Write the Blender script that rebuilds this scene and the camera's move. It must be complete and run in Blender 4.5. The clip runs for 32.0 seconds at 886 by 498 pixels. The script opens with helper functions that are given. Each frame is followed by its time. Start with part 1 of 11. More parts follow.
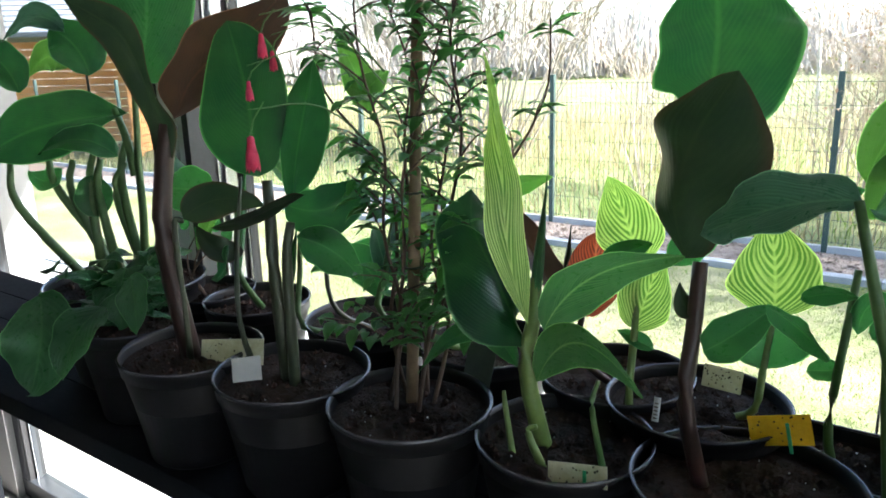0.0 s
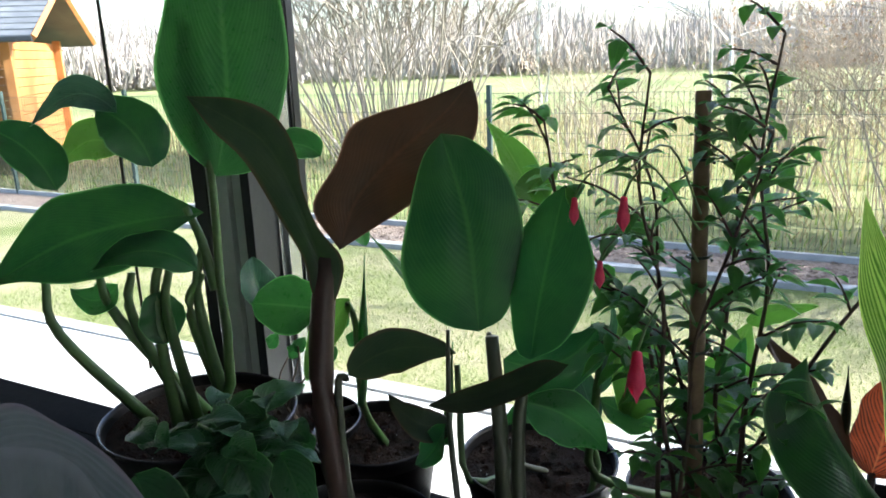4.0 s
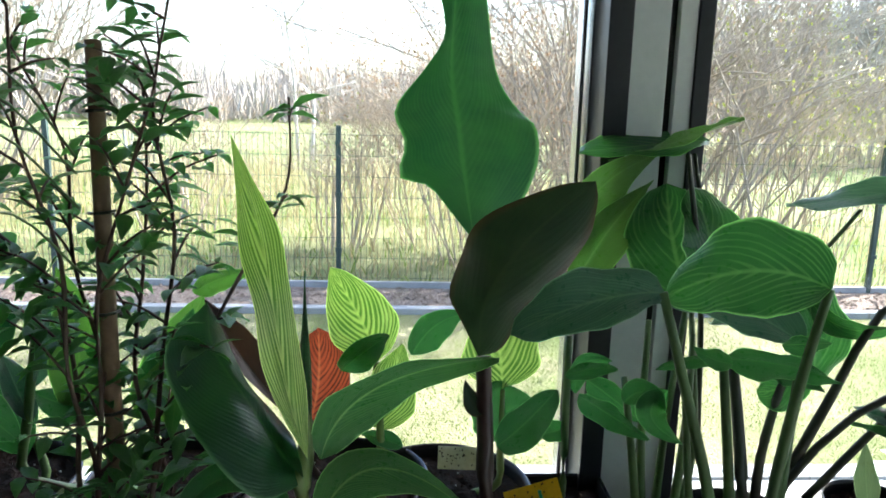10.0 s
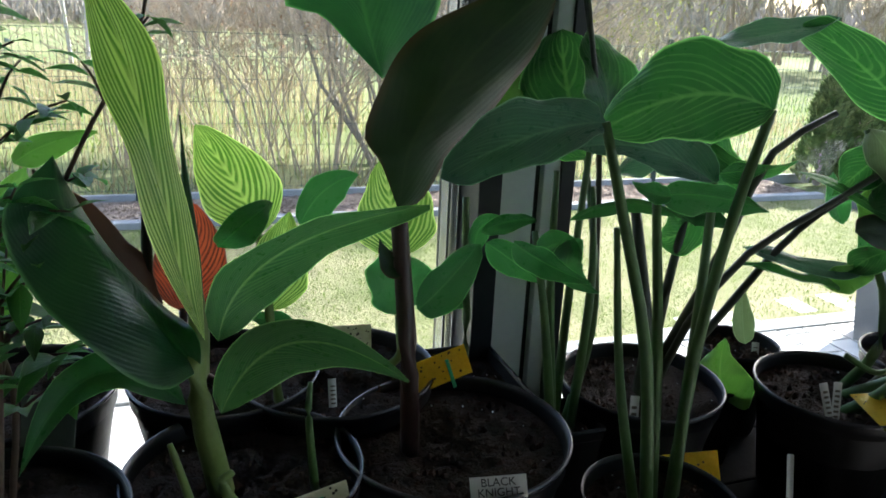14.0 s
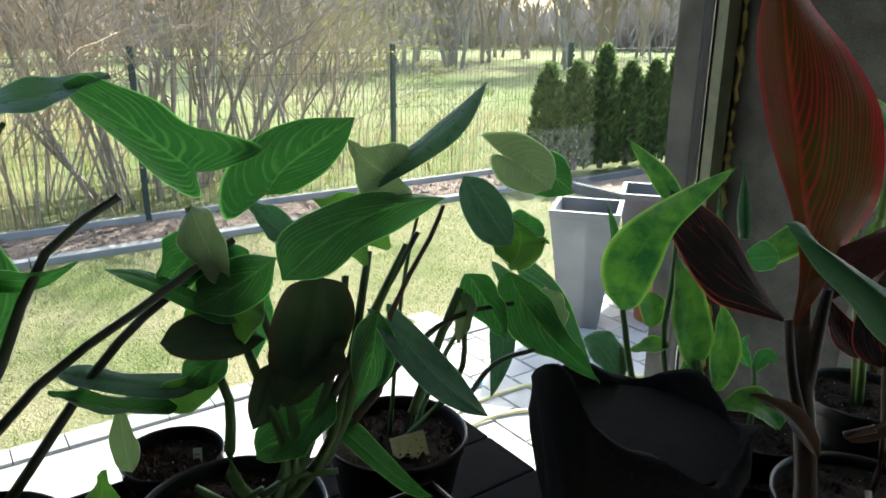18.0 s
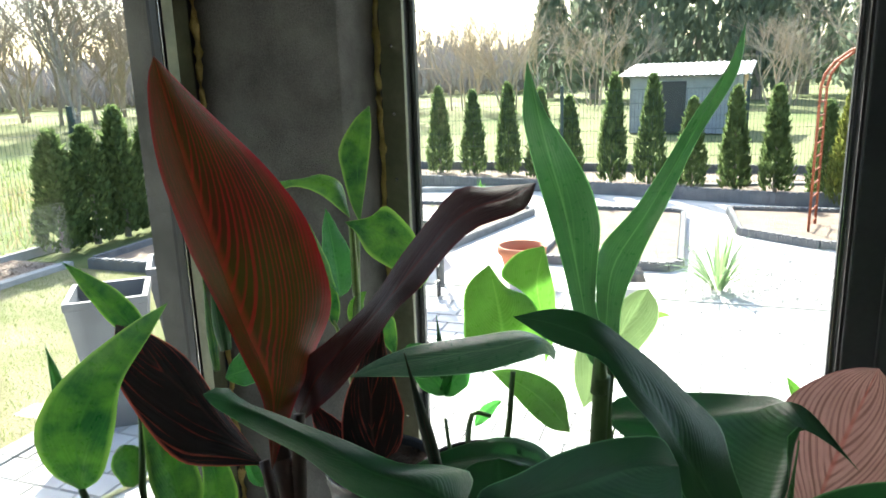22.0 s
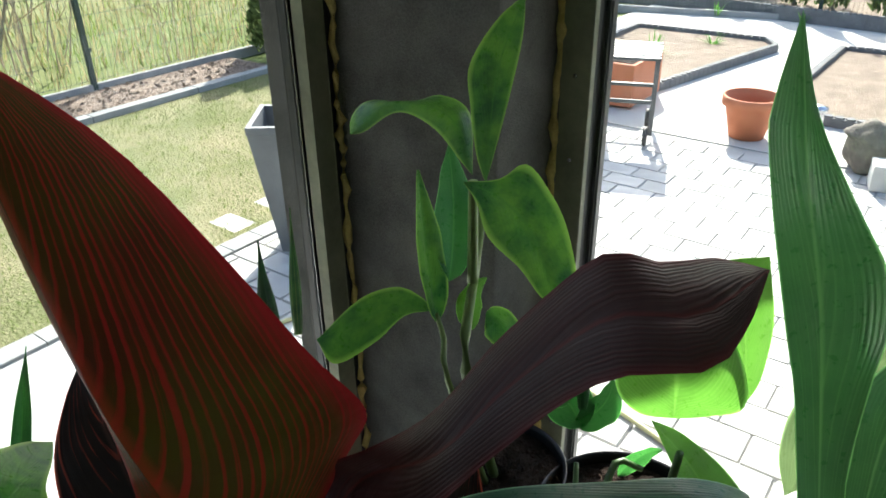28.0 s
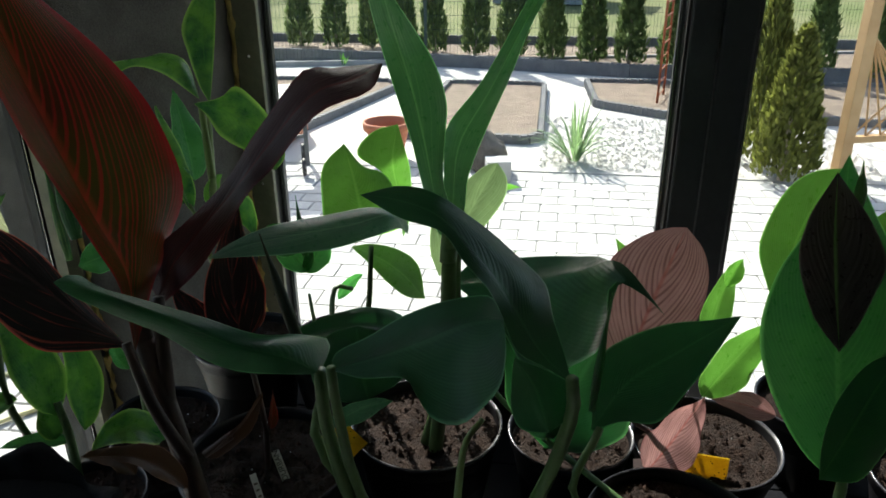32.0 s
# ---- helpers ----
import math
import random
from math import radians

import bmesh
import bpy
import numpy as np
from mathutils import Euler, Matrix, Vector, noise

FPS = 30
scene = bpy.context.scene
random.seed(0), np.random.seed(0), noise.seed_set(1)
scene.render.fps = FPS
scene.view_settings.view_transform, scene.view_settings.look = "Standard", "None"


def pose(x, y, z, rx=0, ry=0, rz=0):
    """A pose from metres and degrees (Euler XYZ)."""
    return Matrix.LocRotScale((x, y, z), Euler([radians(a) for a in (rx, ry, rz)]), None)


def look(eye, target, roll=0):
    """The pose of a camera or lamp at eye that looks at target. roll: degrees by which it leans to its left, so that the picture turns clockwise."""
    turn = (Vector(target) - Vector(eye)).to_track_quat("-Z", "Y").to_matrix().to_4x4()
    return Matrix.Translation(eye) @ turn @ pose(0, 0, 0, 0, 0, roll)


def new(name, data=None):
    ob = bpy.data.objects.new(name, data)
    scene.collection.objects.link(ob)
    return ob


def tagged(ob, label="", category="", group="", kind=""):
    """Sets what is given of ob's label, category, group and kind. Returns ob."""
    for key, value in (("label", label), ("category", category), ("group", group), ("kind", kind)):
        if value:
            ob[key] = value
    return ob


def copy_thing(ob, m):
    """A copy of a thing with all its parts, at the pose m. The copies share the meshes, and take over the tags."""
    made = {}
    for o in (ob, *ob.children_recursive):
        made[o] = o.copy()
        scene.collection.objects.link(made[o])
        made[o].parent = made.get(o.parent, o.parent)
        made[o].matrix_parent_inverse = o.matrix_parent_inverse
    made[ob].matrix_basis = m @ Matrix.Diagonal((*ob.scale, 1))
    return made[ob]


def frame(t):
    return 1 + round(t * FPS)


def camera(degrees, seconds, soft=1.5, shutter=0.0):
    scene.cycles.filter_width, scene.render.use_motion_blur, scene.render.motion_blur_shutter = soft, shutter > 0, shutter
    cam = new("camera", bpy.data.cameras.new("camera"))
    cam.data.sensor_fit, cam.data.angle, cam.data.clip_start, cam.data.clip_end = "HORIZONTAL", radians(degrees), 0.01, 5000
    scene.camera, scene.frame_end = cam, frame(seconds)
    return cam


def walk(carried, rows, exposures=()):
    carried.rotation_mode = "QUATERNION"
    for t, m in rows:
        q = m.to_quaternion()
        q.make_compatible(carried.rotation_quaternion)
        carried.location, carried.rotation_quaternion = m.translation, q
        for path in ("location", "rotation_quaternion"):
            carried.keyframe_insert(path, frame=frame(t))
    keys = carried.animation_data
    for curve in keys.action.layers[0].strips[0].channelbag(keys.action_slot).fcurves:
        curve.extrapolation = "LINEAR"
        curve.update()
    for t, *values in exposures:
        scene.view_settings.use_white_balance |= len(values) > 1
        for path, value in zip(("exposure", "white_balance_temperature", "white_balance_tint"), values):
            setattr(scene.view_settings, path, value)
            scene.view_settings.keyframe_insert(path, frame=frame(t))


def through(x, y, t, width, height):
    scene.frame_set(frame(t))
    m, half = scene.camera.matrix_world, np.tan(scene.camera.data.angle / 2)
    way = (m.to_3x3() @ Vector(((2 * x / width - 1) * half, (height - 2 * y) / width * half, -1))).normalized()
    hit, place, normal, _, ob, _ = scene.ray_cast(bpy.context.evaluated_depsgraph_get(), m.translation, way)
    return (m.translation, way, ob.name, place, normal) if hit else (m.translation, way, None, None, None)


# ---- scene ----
cam = camera(62.3, 32.0, 1.7)
PATH = [
    (0, (0.356, 0.802, 1.772), (-0.771, 2.376, 1.271), -1.6),
    (0.5, (0.289, 0.794, 1.780), (-0.790, 2.407, 1.306), -1.4),
    (1, (0.188, 0.817, 1.778), (-0.862, 2.457, 1.332), -0.5),
    (1.5, (0.063, 0.847, 1.801), (-0.980, 2.508, 1.416), 0.4),
    (2, (-0.025, 0.855, 1.820), (-1.032, 2.555, 1.511), 1.0),
    (2.5, (-0.073, 0.860, 1.844), (-1.068, 2.574, 1.578), 0.6),
    (4.5, (-0.141, 0.794, 1.914), (-0.939, 2.533, 1.330), -2.1),
    (5, (-0.164, 0.786, 1.886), (-0.829, 2.572, 1.281), -1.2),
    (5.5, (-0.172, 0.773, 1.863), (-0.709, 2.588, 1.218), -0.3),
    (6, (-0.143, 0.785, 1.839), (-0.598, 2.606, 1.149), -0.1),
    (6.5, (-0.080, 0.798, 1.797), (-0.462, 2.643, 1.125), 0.1),
    (7, (-0.012, 0.813, 1.780), (-0.342, 2.671, 1.117), 0.1),
    (7.5, (0.009, 0.806, 1.786), (-0.206, 2.679, 1.118), -0.0),
    (8, (0.014, 0.798, 1.764), (-0.064, 2.710, 1.184), 0.6),
    (8.5, (0.048, 0.803, 1.765), (0.029, 2.728, 1.224), 0.8),
    (9, (0.078, 0.812, 1.775), (0.118, 2.752, 1.291), 1.1),
    (9.5, (0.082, 0.819, 1.798), (0.179, 2.770, 1.369), 1.4),
    (10, (0.064, 0.841, 1.813), (0.182, 2.799, 1.423), 1.5),
    (10.5, (0.038, 0.856, 1.805), (0.130, 2.820, 1.440), 1.2),
    (11, (0.029, 0.848, 1.804), (0.086, 2.815, 1.444), 0.9),
    (11.5, (0.036, 0.853, 1.829), (0.061, 2.821, 1.475), 0.6),
    (12, (0.031, 0.890, 1.842), (0.080, 2.856, 1.478), 0.4),
    (12.5, (0.016, 0.946, 1.826), (0.180, 2.898, 1.425), 0.5),
    (13, (-0.018, 0.959, 1.795), (0.303, 2.876, 1.325), 1.2),
    (13.5, (-0.028, 0.948, 1.760), (0.446, 2.813, 1.213), 1.7),
    (14, (-0.019, 0.931, 1.732), (0.607, 2.730, 1.125), 2.6),
    (14.5, (0.041, 0.928, 1.735), (0.720, 2.699, 1.100), 2.9),
    (16.5, (0.419, 0.909, 1.801), (0.996, 2.727, 1.200), -0.0),
    (17, (0.465, 0.884, 1.791), (1.148, 2.668, 1.198), -0.5),
    (17.5, (0.493, 0.875, 1.785), (1.386, 2.563, 1.190), 0.1),
    (18, (0.509, 0.901, 1.791), (1.624, 2.455, 1.205), 0.5),
    (18.5, (0.554, 0.956, 1.801), (1.905, 2.317, 1.233), 0.8),
    (19, (0.606, 0.979, 1.815), (2.152, 2.123, 1.264), 0.2),
    (19.5, (0.658, 0.983, 1.827), (2.346, 1.918, 1.301), -0.1),
    (20, (0.673, 0.975, 1.844), (2.453, 1.730, 1.333), -0.9),
    (20.5, (0.704, 0.979, 1.851), (2.526, 1.633, 1.349), -1.6),
    (21, (0.693, 0.990, 1.837), (2.533, 1.606, 1.352), -2.1),
    (21.5, (0.708, 0.979, 1.838), (2.549, 1.596, 1.360), -1.9),
    (22, (0.722, 0.907, 1.844), (2.554, 1.556, 1.374), -1.8),
    (22.5, (0.708, 0.874, 1.840), (2.531, 1.551, 1.373), -1.4),
    (23, (0.686, 0.880, 1.832), (2.503, 1.555, 1.339), -1.5),
    (23.5, (0.650, 0.893, 1.827), (2.452, 1.554, 1.265), -1.9),
    (24, (0.649, 0.925, 1.809), (2.410, 1.617, 1.163), -2.0),
    (24.5, (0.667, 0.893, 1.786), (2.357, 1.694, 1.077), -3.1),
    (25, (0.854, 0.870, 1.765), (2.442, 1.785, 0.964), -1.9),
    (25.5, (0.988, 0.864, 1.725), (2.498, 1.933, 0.966), 0.7),
    (26, (1.036, 0.938, 1.797), (2.461, 2.027, 0.912), -1.1),
    (26.5, (1.105, 1.017, 1.805), (2.478, 2.148, 0.890), 1.2),
    (28.5, (1.143, 1.013, 1.941), (2.577, 2.028, 0.985), -1.6),
    (29, (1.098, 0.981, 1.923), (2.555, 1.945, 0.950), -1.6),
    (29.5, (1.035, 0.912, 1.930), (2.524, 1.815, 0.947), -2.4),
    (30, (0.997, 0.820, 1.911), (2.529, 1.667, 0.944), -2.0),
    (30.5, (0.945, 0.770, 1.906), (2.533, 1.538, 0.963), -2.1),
    (31, (0.860, 0.761, 1.888), (2.529, 1.400, 0.991), -2.0),
    (31.5, (0.761, 0.827, 1.874), (2.514, 1.291, 1.032), -0.7),
    (32, (0.690, 0.877, 1.858), (2.502, 1.166, 1.063), -0.5),
]

# camera brightness along the way
EXPOSURES = [(t, e, 6000 if t < 15 else 6350, 12 if t < 15 else 8) for t, e in (
    (0.0, 2.95), (2.0, 2.55), (4.5, 2.4), (7.0, 2.9), (9.0, 2.85), (12.0, 2.15), (14.5, 2.25), (16.5, 2.2), (18.0, 2.0), (19.0, 1.9),
    (21.0, 2.35), (23.0, 2.2), (25.0, 2.5), (26.0, 2.55), (28.5, 1.6), (30.0, 1.85), (31.0, 1.3), (32.0, 1.1))]
walk(cam, [(t, look(eye, target, roll)) for t, eye, target, roll in PATH], EXPOSURES)

# ---- daylight ----
SUN_AZ = radians(62)      # from +y towards +x
SUN_EL = radians(36)
world = bpy.data.worlds.new("sky")
scene.world = world
world.use_nodes = True
_nt = world.node_tree
_bg = _nt.nodes["Background"]
_sky = _nt.nodes.new("ShaderNodeTexSky")
_sky.sky_type = "NISHITA"
_sky.sun_disc = False
_sky.sun_elevation = SUN_EL
_sky.sun_rotation = SUN_AZ
_sky.air_density, _sky.dust_density, _sky.ozone_density = 1.0, 2.5, 1.0
_nt.links.new(_sky.outputs[0], _bg.inputs[0])
_bg.inputs[1].default_value = 0.15
_sun = new("sun", bpy.data.lights.new("sun", "SUN"))
_sun.data.energy, _sun.data.angle, _sun.data.color = 5.0, radians(0.53), (1.0, 0.95, 0.87)
_to_sun = Vector((math.sin(SUN_AZ) * math.cos(SUN_EL), math.cos(SUN_AZ) * math.cos(SUN_EL), math.sin(SUN_EL)))
_sun.matrix_world = look(_to_sun * 30, (0, 0, 0))

# ---- materials ----
def _nodes(name):
    m = bpy.data.materials.new(name)
    m.use_nodes = True
    nt = m.node_tree
    return m, nt, nt.nodes["Principled BSDF"], nt.nodes["Material Output"]


def _noise(nt, scale, detail=4.0, coord=None, rough=0.6):
    n = nt.nodes.new("ShaderNodeTexNoise")
    n.inputs["Scale"].default_value, n.inputs["Detail"].default_value, n.inputs["Roughness"].default_value = scale, detail, rough
    if coord is not None:
        nt.links.new(coord, n.inputs["Vector"])
    return n


def _ramp(nt, fac, stops):
    r = nt.nodes.new("ShaderNodeValToRGB")
    while len(r.color_ramp.elements) < len(stops):
        r.color_ramp.elements.new(0.5)
    for e, (p, c) in zip(r.color_ramp.elements, stops):
        e.position, e.color = p, (*c, 1)
    nt.links.new(fac, r.inputs[0])
    return r


def _mix(nt, fac, a, b, mode="MIX"):
    m = nt.nodes.new("ShaderNodeMix")
    m.data_type, m.blend_type = "RGBA", mode
    for sock, v in ((m.inputs[0], fac), (m.inputs[6], a), (m.inputs[7], b)):
        if hasattr(v, "links"):
            nt.links.new(v, sock)
        elif isinstance(v, (int, float)):
            sock.default_value = v
        else:
            sock.default_value = (*v, 1)
    return m.outputs[2]


def _math(nt, op, a, b=None):
    m = nt.nodes.new("ShaderNodeMath")
    m.operation = op
    for sock, v in zip(m.inputs, (a, b)):
        if v is None:
            continue
        if hasattr(v, "links"):
            nt.links.new(v, sock)
        else:
            sock.default_value = v
    return m.outputs[0]


def surface(name, dark, light, scale=8.0, fine=60.0, rough=0.7, metal=0.0, bump=0.2, bump_dist=0.004, vary=0.0, spec=0.5, glow_through=0.0):
    """Two colours mixed at two scales, with fine relief; vary: brightness change from piece to piece."""
    m, nt, bsdf, out = _nodes(name)
    tc = nt.nodes.new("ShaderNodeTexCoord").outputs["Object"]
    a, b = _noise(nt, scale, 5.0, tc), _noise(nt, fine, 6.0, tc)
    f = _math(nt, "ADD", _math(nt, "MULTIPLY", a.outputs[0], 0.65), _math(nt, "MULTIPLY", b.outputs[0], 0.35))
    col = _ramp(nt, f, [(0.33, dark), (0.68, light)]).outputs[0]
    if vary:
        oi = nt.nodes.new("ShaderNodeObjectInfo")
        geo = nt.nodes.new("ShaderNodeNewGeometry")
        rnd = _math(nt, "FRACT", _math(nt, "ADD", oi.outputs["Random"], geo.outputs["Random Per Island"]))
        hsv = nt.nodes.new("ShaderNodeHueSaturation")
        nt.links.new(_math(nt, "ADD", _math(nt, "MULTIPLY", rnd, 2 * vary), 1 - vary), hsv.inputs["Value"])
        nt.links.new(col, hsv.inputs["Color"])
        col = hsv.outputs[0]
    nt.links.new(col, bsdf.inputs["Base Color"])
    bsdf.inputs["Roughness"].default_value, bsdf.inputs["Metallic"].default_value = rough, metal
    bsdf.inputs["Specular IOR Level"].default_value = spec
    if bump:
        bp = nt.nodes.new("ShaderNodeBump")
        bp.inputs["Strength"].default_value, bp.inputs["Distance"].default_value = bump, bump_dist
        nt.links.new(b.outputs[0], bp.inputs["Height"])
        nt.links.new(bp.outputs[0], bsdf.inputs["Normal"])
    if glow_through:
        tr, mx = nt.nodes.new("ShaderNodeBsdfTranslucent"), nt.nodes.new("ShaderNodeMixShader")
        nt.links.new(col, tr.inputs[0])
        mx.inputs[0].default_value = glow_through
        nt.links.new(bsdf.outputs[0], mx.inputs[1])
        nt.links.new(tr.outputs[0], mx.inputs[2])
        nt.links.new(mx.outputs[0], out.inputs[0])
    return m


def leaf_mat(name, body, patch, vein, vein_amount=0.5, stripes=22.0, slope=1.4, rough=0.30, through_col=None, through=0.35, rib=None, patch_scale=5.0, rim=None, low=0.5, soft=0.4, relief=0.42, spec=0.5):
    """A leaf: blotches, streaky side veins that sweep from the midrib to the tip, a midrib, and light that shines through it."""
    m, nt, bsdf, out = _nodes(name)
    uv = nt.nodes.new("ShaderNodeUVMap")
    sep = nt.nodes.new("ShaderNodeSeparateXYZ")
    nt.links.new(uv.outputs[0], sep.inputs[0])
    across = _math(nt, "ABSOLUTE", _math(nt, "SUBTRACT", sep.outputs[0], 0.5))
    tc = nt.nodes.new("ShaderNodeTexCoord").outputs["Object"]
    rnd = nt.nodes.new("ShaderNodeObjectInfo").outputs["Random"]
    big, small = _noise(nt, patch_scale * 3, 4.0, tc), _noise(nt, 140.0, 3.0, tc)
    lane = _math(nt, "SUBTRACT", sep.outputs[1], _math(nt, "MULTIPLY", _math(nt, "POWER", across, 1.25), slope))
    lane = _math(nt, "ADD", lane, _math(nt, "MULTIPLY", big.outputs[0], 0.022))
    wave = _math(nt, "ADD", _math(nt, "MULTIPLY", _math(nt, "SINE", _math(nt, "MULTIPLY", lane, stripes * 6.283)), 0.5), 0.5)
    comb = nt.nodes.new("ShaderNodeCombineXYZ")
    for k, v in enumerate((_math(nt, "MULTIPLY", lane, stripes * 2.3), _math(nt, "MULTIPLY", across, 4.0), _math(nt, "MULTIPLY", rnd, 40.0))):
        nt.links.new(v, comb.inputs[k])
    streak = _noise(nt, 1.0, 3.0, comb.outputs[0]).outputs[0]
    mixed = _math(nt, "ADD", _math(nt, "MULTIPLY", wave, 0.30), _math(nt, "MULTIPLY", streak, 0.86))
    line = _ramp(nt, mixed, [(low, (0, 0, 0)), (min(0.999, low + soft), (1, 1, 1))]).outputs[0]
    col = _ramp(nt, big.outputs[0], [(0.36, body), (0.66, patch)]).outputs[0]
    col = _mix(nt, _math(nt, "MULTIPLY", line, vein_amount), col, vein)
    mid = _ramp(nt, across, [(0.008, (1, 1, 1)), (0.03, (0, 0, 0))]).outputs[0]
    col = _mix(nt, _math(nt, "MULTIPLY", mid, 0.6), col, rib or vein)
    edge = _ramp(nt, across, [(0.40 if rim else 0.47, (0, 0, 0)), (0.5, (1, 1, 1))]).outputs[0]
    col = _mix(nt, edge, col, rim or tuple(min(1.0, 2.0 * c + 0.035) for c in vein))
    hsv = nt.nodes.new("ShaderNodeHueSaturation")
    nt.links.new(_math(nt, "ADD", _math(nt, "MULTIPLY", rnd, 0.4), 0.8), hsv.inputs["Value"])
    nt.links.new(col, hsv.inputs["Color"])
    col = hsv.outputs[0]
    nt.links.new(col, bsdf.inputs["Base Color"])
    nt.links.new(_math(nt, "ADD", _math(nt, "MULTIPLY", small.outputs[0], 0.2), rough - 0.1), bsdf.inputs["Roughness"])
    bsdf.inputs["Specular IOR Level"].default_value = spec
    bp = nt.nodes.new("ShaderNodeBump")
    pucker = _noise(nt, 22.0, 2.0, tc).outputs[0]
    bp.inputs["Strength"].default_value, bp.inputs["Distance"].default_value = relief, 0.004
    nt.links.new(_math(nt, "ADD", _math(nt, "ADD", _math(nt, "MULTIPLY", mixed, 0.6), _math(nt, "MULTIPLY", small.outputs[0], 0.04)), _math(nt, "MULTIPLY", pucker, 1.5)), bp.inputs["Height"])
    nt.links.new(bp.outputs[0], bsdf.inputs["Normal"])
    tr = nt.nodes.new("ShaderNodeBsdfTranslucent")
    nt.links.new(_mix(nt, 1.0, col, through_col or (1.35, 1.9, 0.85), "MULTIPLY"), tr.inputs[0])
    mx = nt.nodes.new("ShaderNodeMixShader")
    mx.inputs[0].default_value = through
    nt.links.new(bsdf.outputs[0], mx.inputs[1])
    nt.links.new(tr.outputs[0], mx.inputs[2])
    nt.links.new(mx.outputs[0], out.inputs[0])
    return m


def glass_mat(name):
    m, nt, bsdf, out = _nodes(name)
    nt.nodes.remove(bsdf)
    tr, gl, fr, mx = (nt.nodes.new("ShaderNode" + k) for k in ("BsdfTransparent", "BsdfGlossy", "LayerWeight", "MixShader"))
    tr.inputs[0].default_value = (0.93, 0.95, 0.94, 1)
    gl.inputs["Roughness"].default_value = 0.02
    fr.inputs["Blend"].default_value = 0.5
    gloss = _math(nt, "ADD", _math(nt, "MULTIPLY", _math(nt, "POWER", fr.outputs["Facing"], 5.0), 0.6), 0.02)
    for a, b in ((gloss, mx.inputs[0]), (tr.outputs[0], mx.inputs[1]), (gl.outputs[0], mx.inputs[2]), (mx.outputs[0], out.inputs[0])):
        nt.links.new(a, b)
    return m


M_GLASS = glass_mat("window glass")
M_FRAME = surface("anthracite window frame", (0.018, 0.022, 0.026), (0.035, 0.04, 0.045), 6, 90, 0.38, bump=0.05)
M_SEAL = surface("black rubber seal", (0.012, 0.012, 0.013), (0.02, 0.02, 0.02), 20, 120, 0.6, bump=0.1)
M_TAPE = surface("grey frame film", (0.58, 0.64, 0.62), (0.72, 0.77, 0.74), 5, 70, 0.4, bump=0.12)
M_CLEAR = surface("greenish clear label", (0.08, 0.10, 0.08), (0.13, 0.15, 0.125), 12, 70, 0.3, bump=0.05, glow_through=0.3)
M_OLIVE = surface("olive zinc frame profile", (0.13, 0.14, 0.09), (0.24, 0.25, 0.17), 9, 60, 0.5, metal=0.2, bump=0.15)
M_STEEL = surface("bright aluminium spacer", (0.5, 0.52, 0.55), (0.7, 0.72, 0.75), 9, 80, 0.25, metal=0.9, bump=0.03)
M_FOAM = surface("yellow mounting foam", (0.40, 0.30, 0.08), (0.72, 0.58, 0.22), 30, 140, 0.85, bump=0.8, bump_dist=0.008)
M_PLASTER = surface("raw grey cement plaster", (0.075, 0.074, 0.068), (0.19, 0.185, 0.17), 9, 260, 0.95, bump=1.0, bump_dist=0.008, spec=0.2)
M_WALL = surface("pale grey wall", (0.28, 0.28, 0.275), (0.36, 0.355, 0.345), 3, 120, 0.95, bump=0.4)
M_FLOOR = surface("grey screed floor", (0.20, 0.195, 0.185), (0.30, 0.295, 0.28), 3, 120, 0.8, bump=0.2)
M_CEIL = surface("grey ceiling", (0.32, 0.32, 0.31), (0.40, 0.40, 0.39), 3, 120, 0.95, bump=0.2)
M_BENCH = surface("black stained board", (0.005, 0.006, 0.007), (0.013, 0.014, 0.017), 4, 70, 0.9, bump=0.25, spec=0.06)
M_POT = surface("black plastic", (0.004, 0.004, 0.005), (0.009, 0.009, 0.010), 10, 120, 0.45, bump=0.06, spec=0.22)
# paler than the pot: the sky's highlight along the lip is put into the colour
M_RIM = surface("glossy black plastic lip with highlight in its colour", (0.02, 0.02, 0.024), (0.06, 0.06, 0.07), 14, 120, 0.2, bump=0.05)
M_BAG = surface("black fabric", (0.006, 0.006, 0.007), (0.014, 0.013, 0.014), 12, 300, 0.9, bump=0.6, bump_dist=0.003, spec=0.15)
M_SOIL = surface("dark potting soil", (0.010, 0.0065, 0.0048), (0.042, 0.026, 0.018), 40, 190, 0.95, bump=1.0, bump_dist=0.014, spec=0.2)
M_CRUMB = surface("soil crumbs", (0.012, 0.007, 0.005), (0.070, 0.042, 0.030), 60, 200, 0.95, bump=0.6, vary=0.5, spec=0.2)
M_STEM = surface("green canna stem", (0.038, 0.095, 0.026), (0.09, 0.175, 0.05), 12, 120, 0.42, bump=0.15)
M_STEM_DK = surface("dark taro stem", (0.020, 0.030, 0.018), (0.055, 0.068, 0.036), 12, 120, 0.4, bump=0.15)
M_STEM_BR = surface("brown red canna stem", (0.020, 0.012, 0.010), (0.05, 0.022, 0.017), 12, 120, 0.42, bump=0.15)
M_STEM_PALE = surface("pale yellow-green stem", (0.10, 0.17, 0.04), (0.20, 0.28, 0.085), 12, 120, 0.42, bump=0.15)
M_CANE = surface("bamboo cane", (0.12, 0.08, 0.045), (0.27, 0.19, 0.11), 10, 120, 0.6, bump=0.3)
M_TWIG = surface("woody fuchsia stem", (0.05, 0.035, 0.025), (0.12, 0.075, 0.05), 20, 120, 0.7, bump=0.3)
M_WHITE = surface("white plastic label", (0.66, 0.67, 0.66), (0.8, 0.8, 0.79), 12, 120, 0.4, bump=0.03)
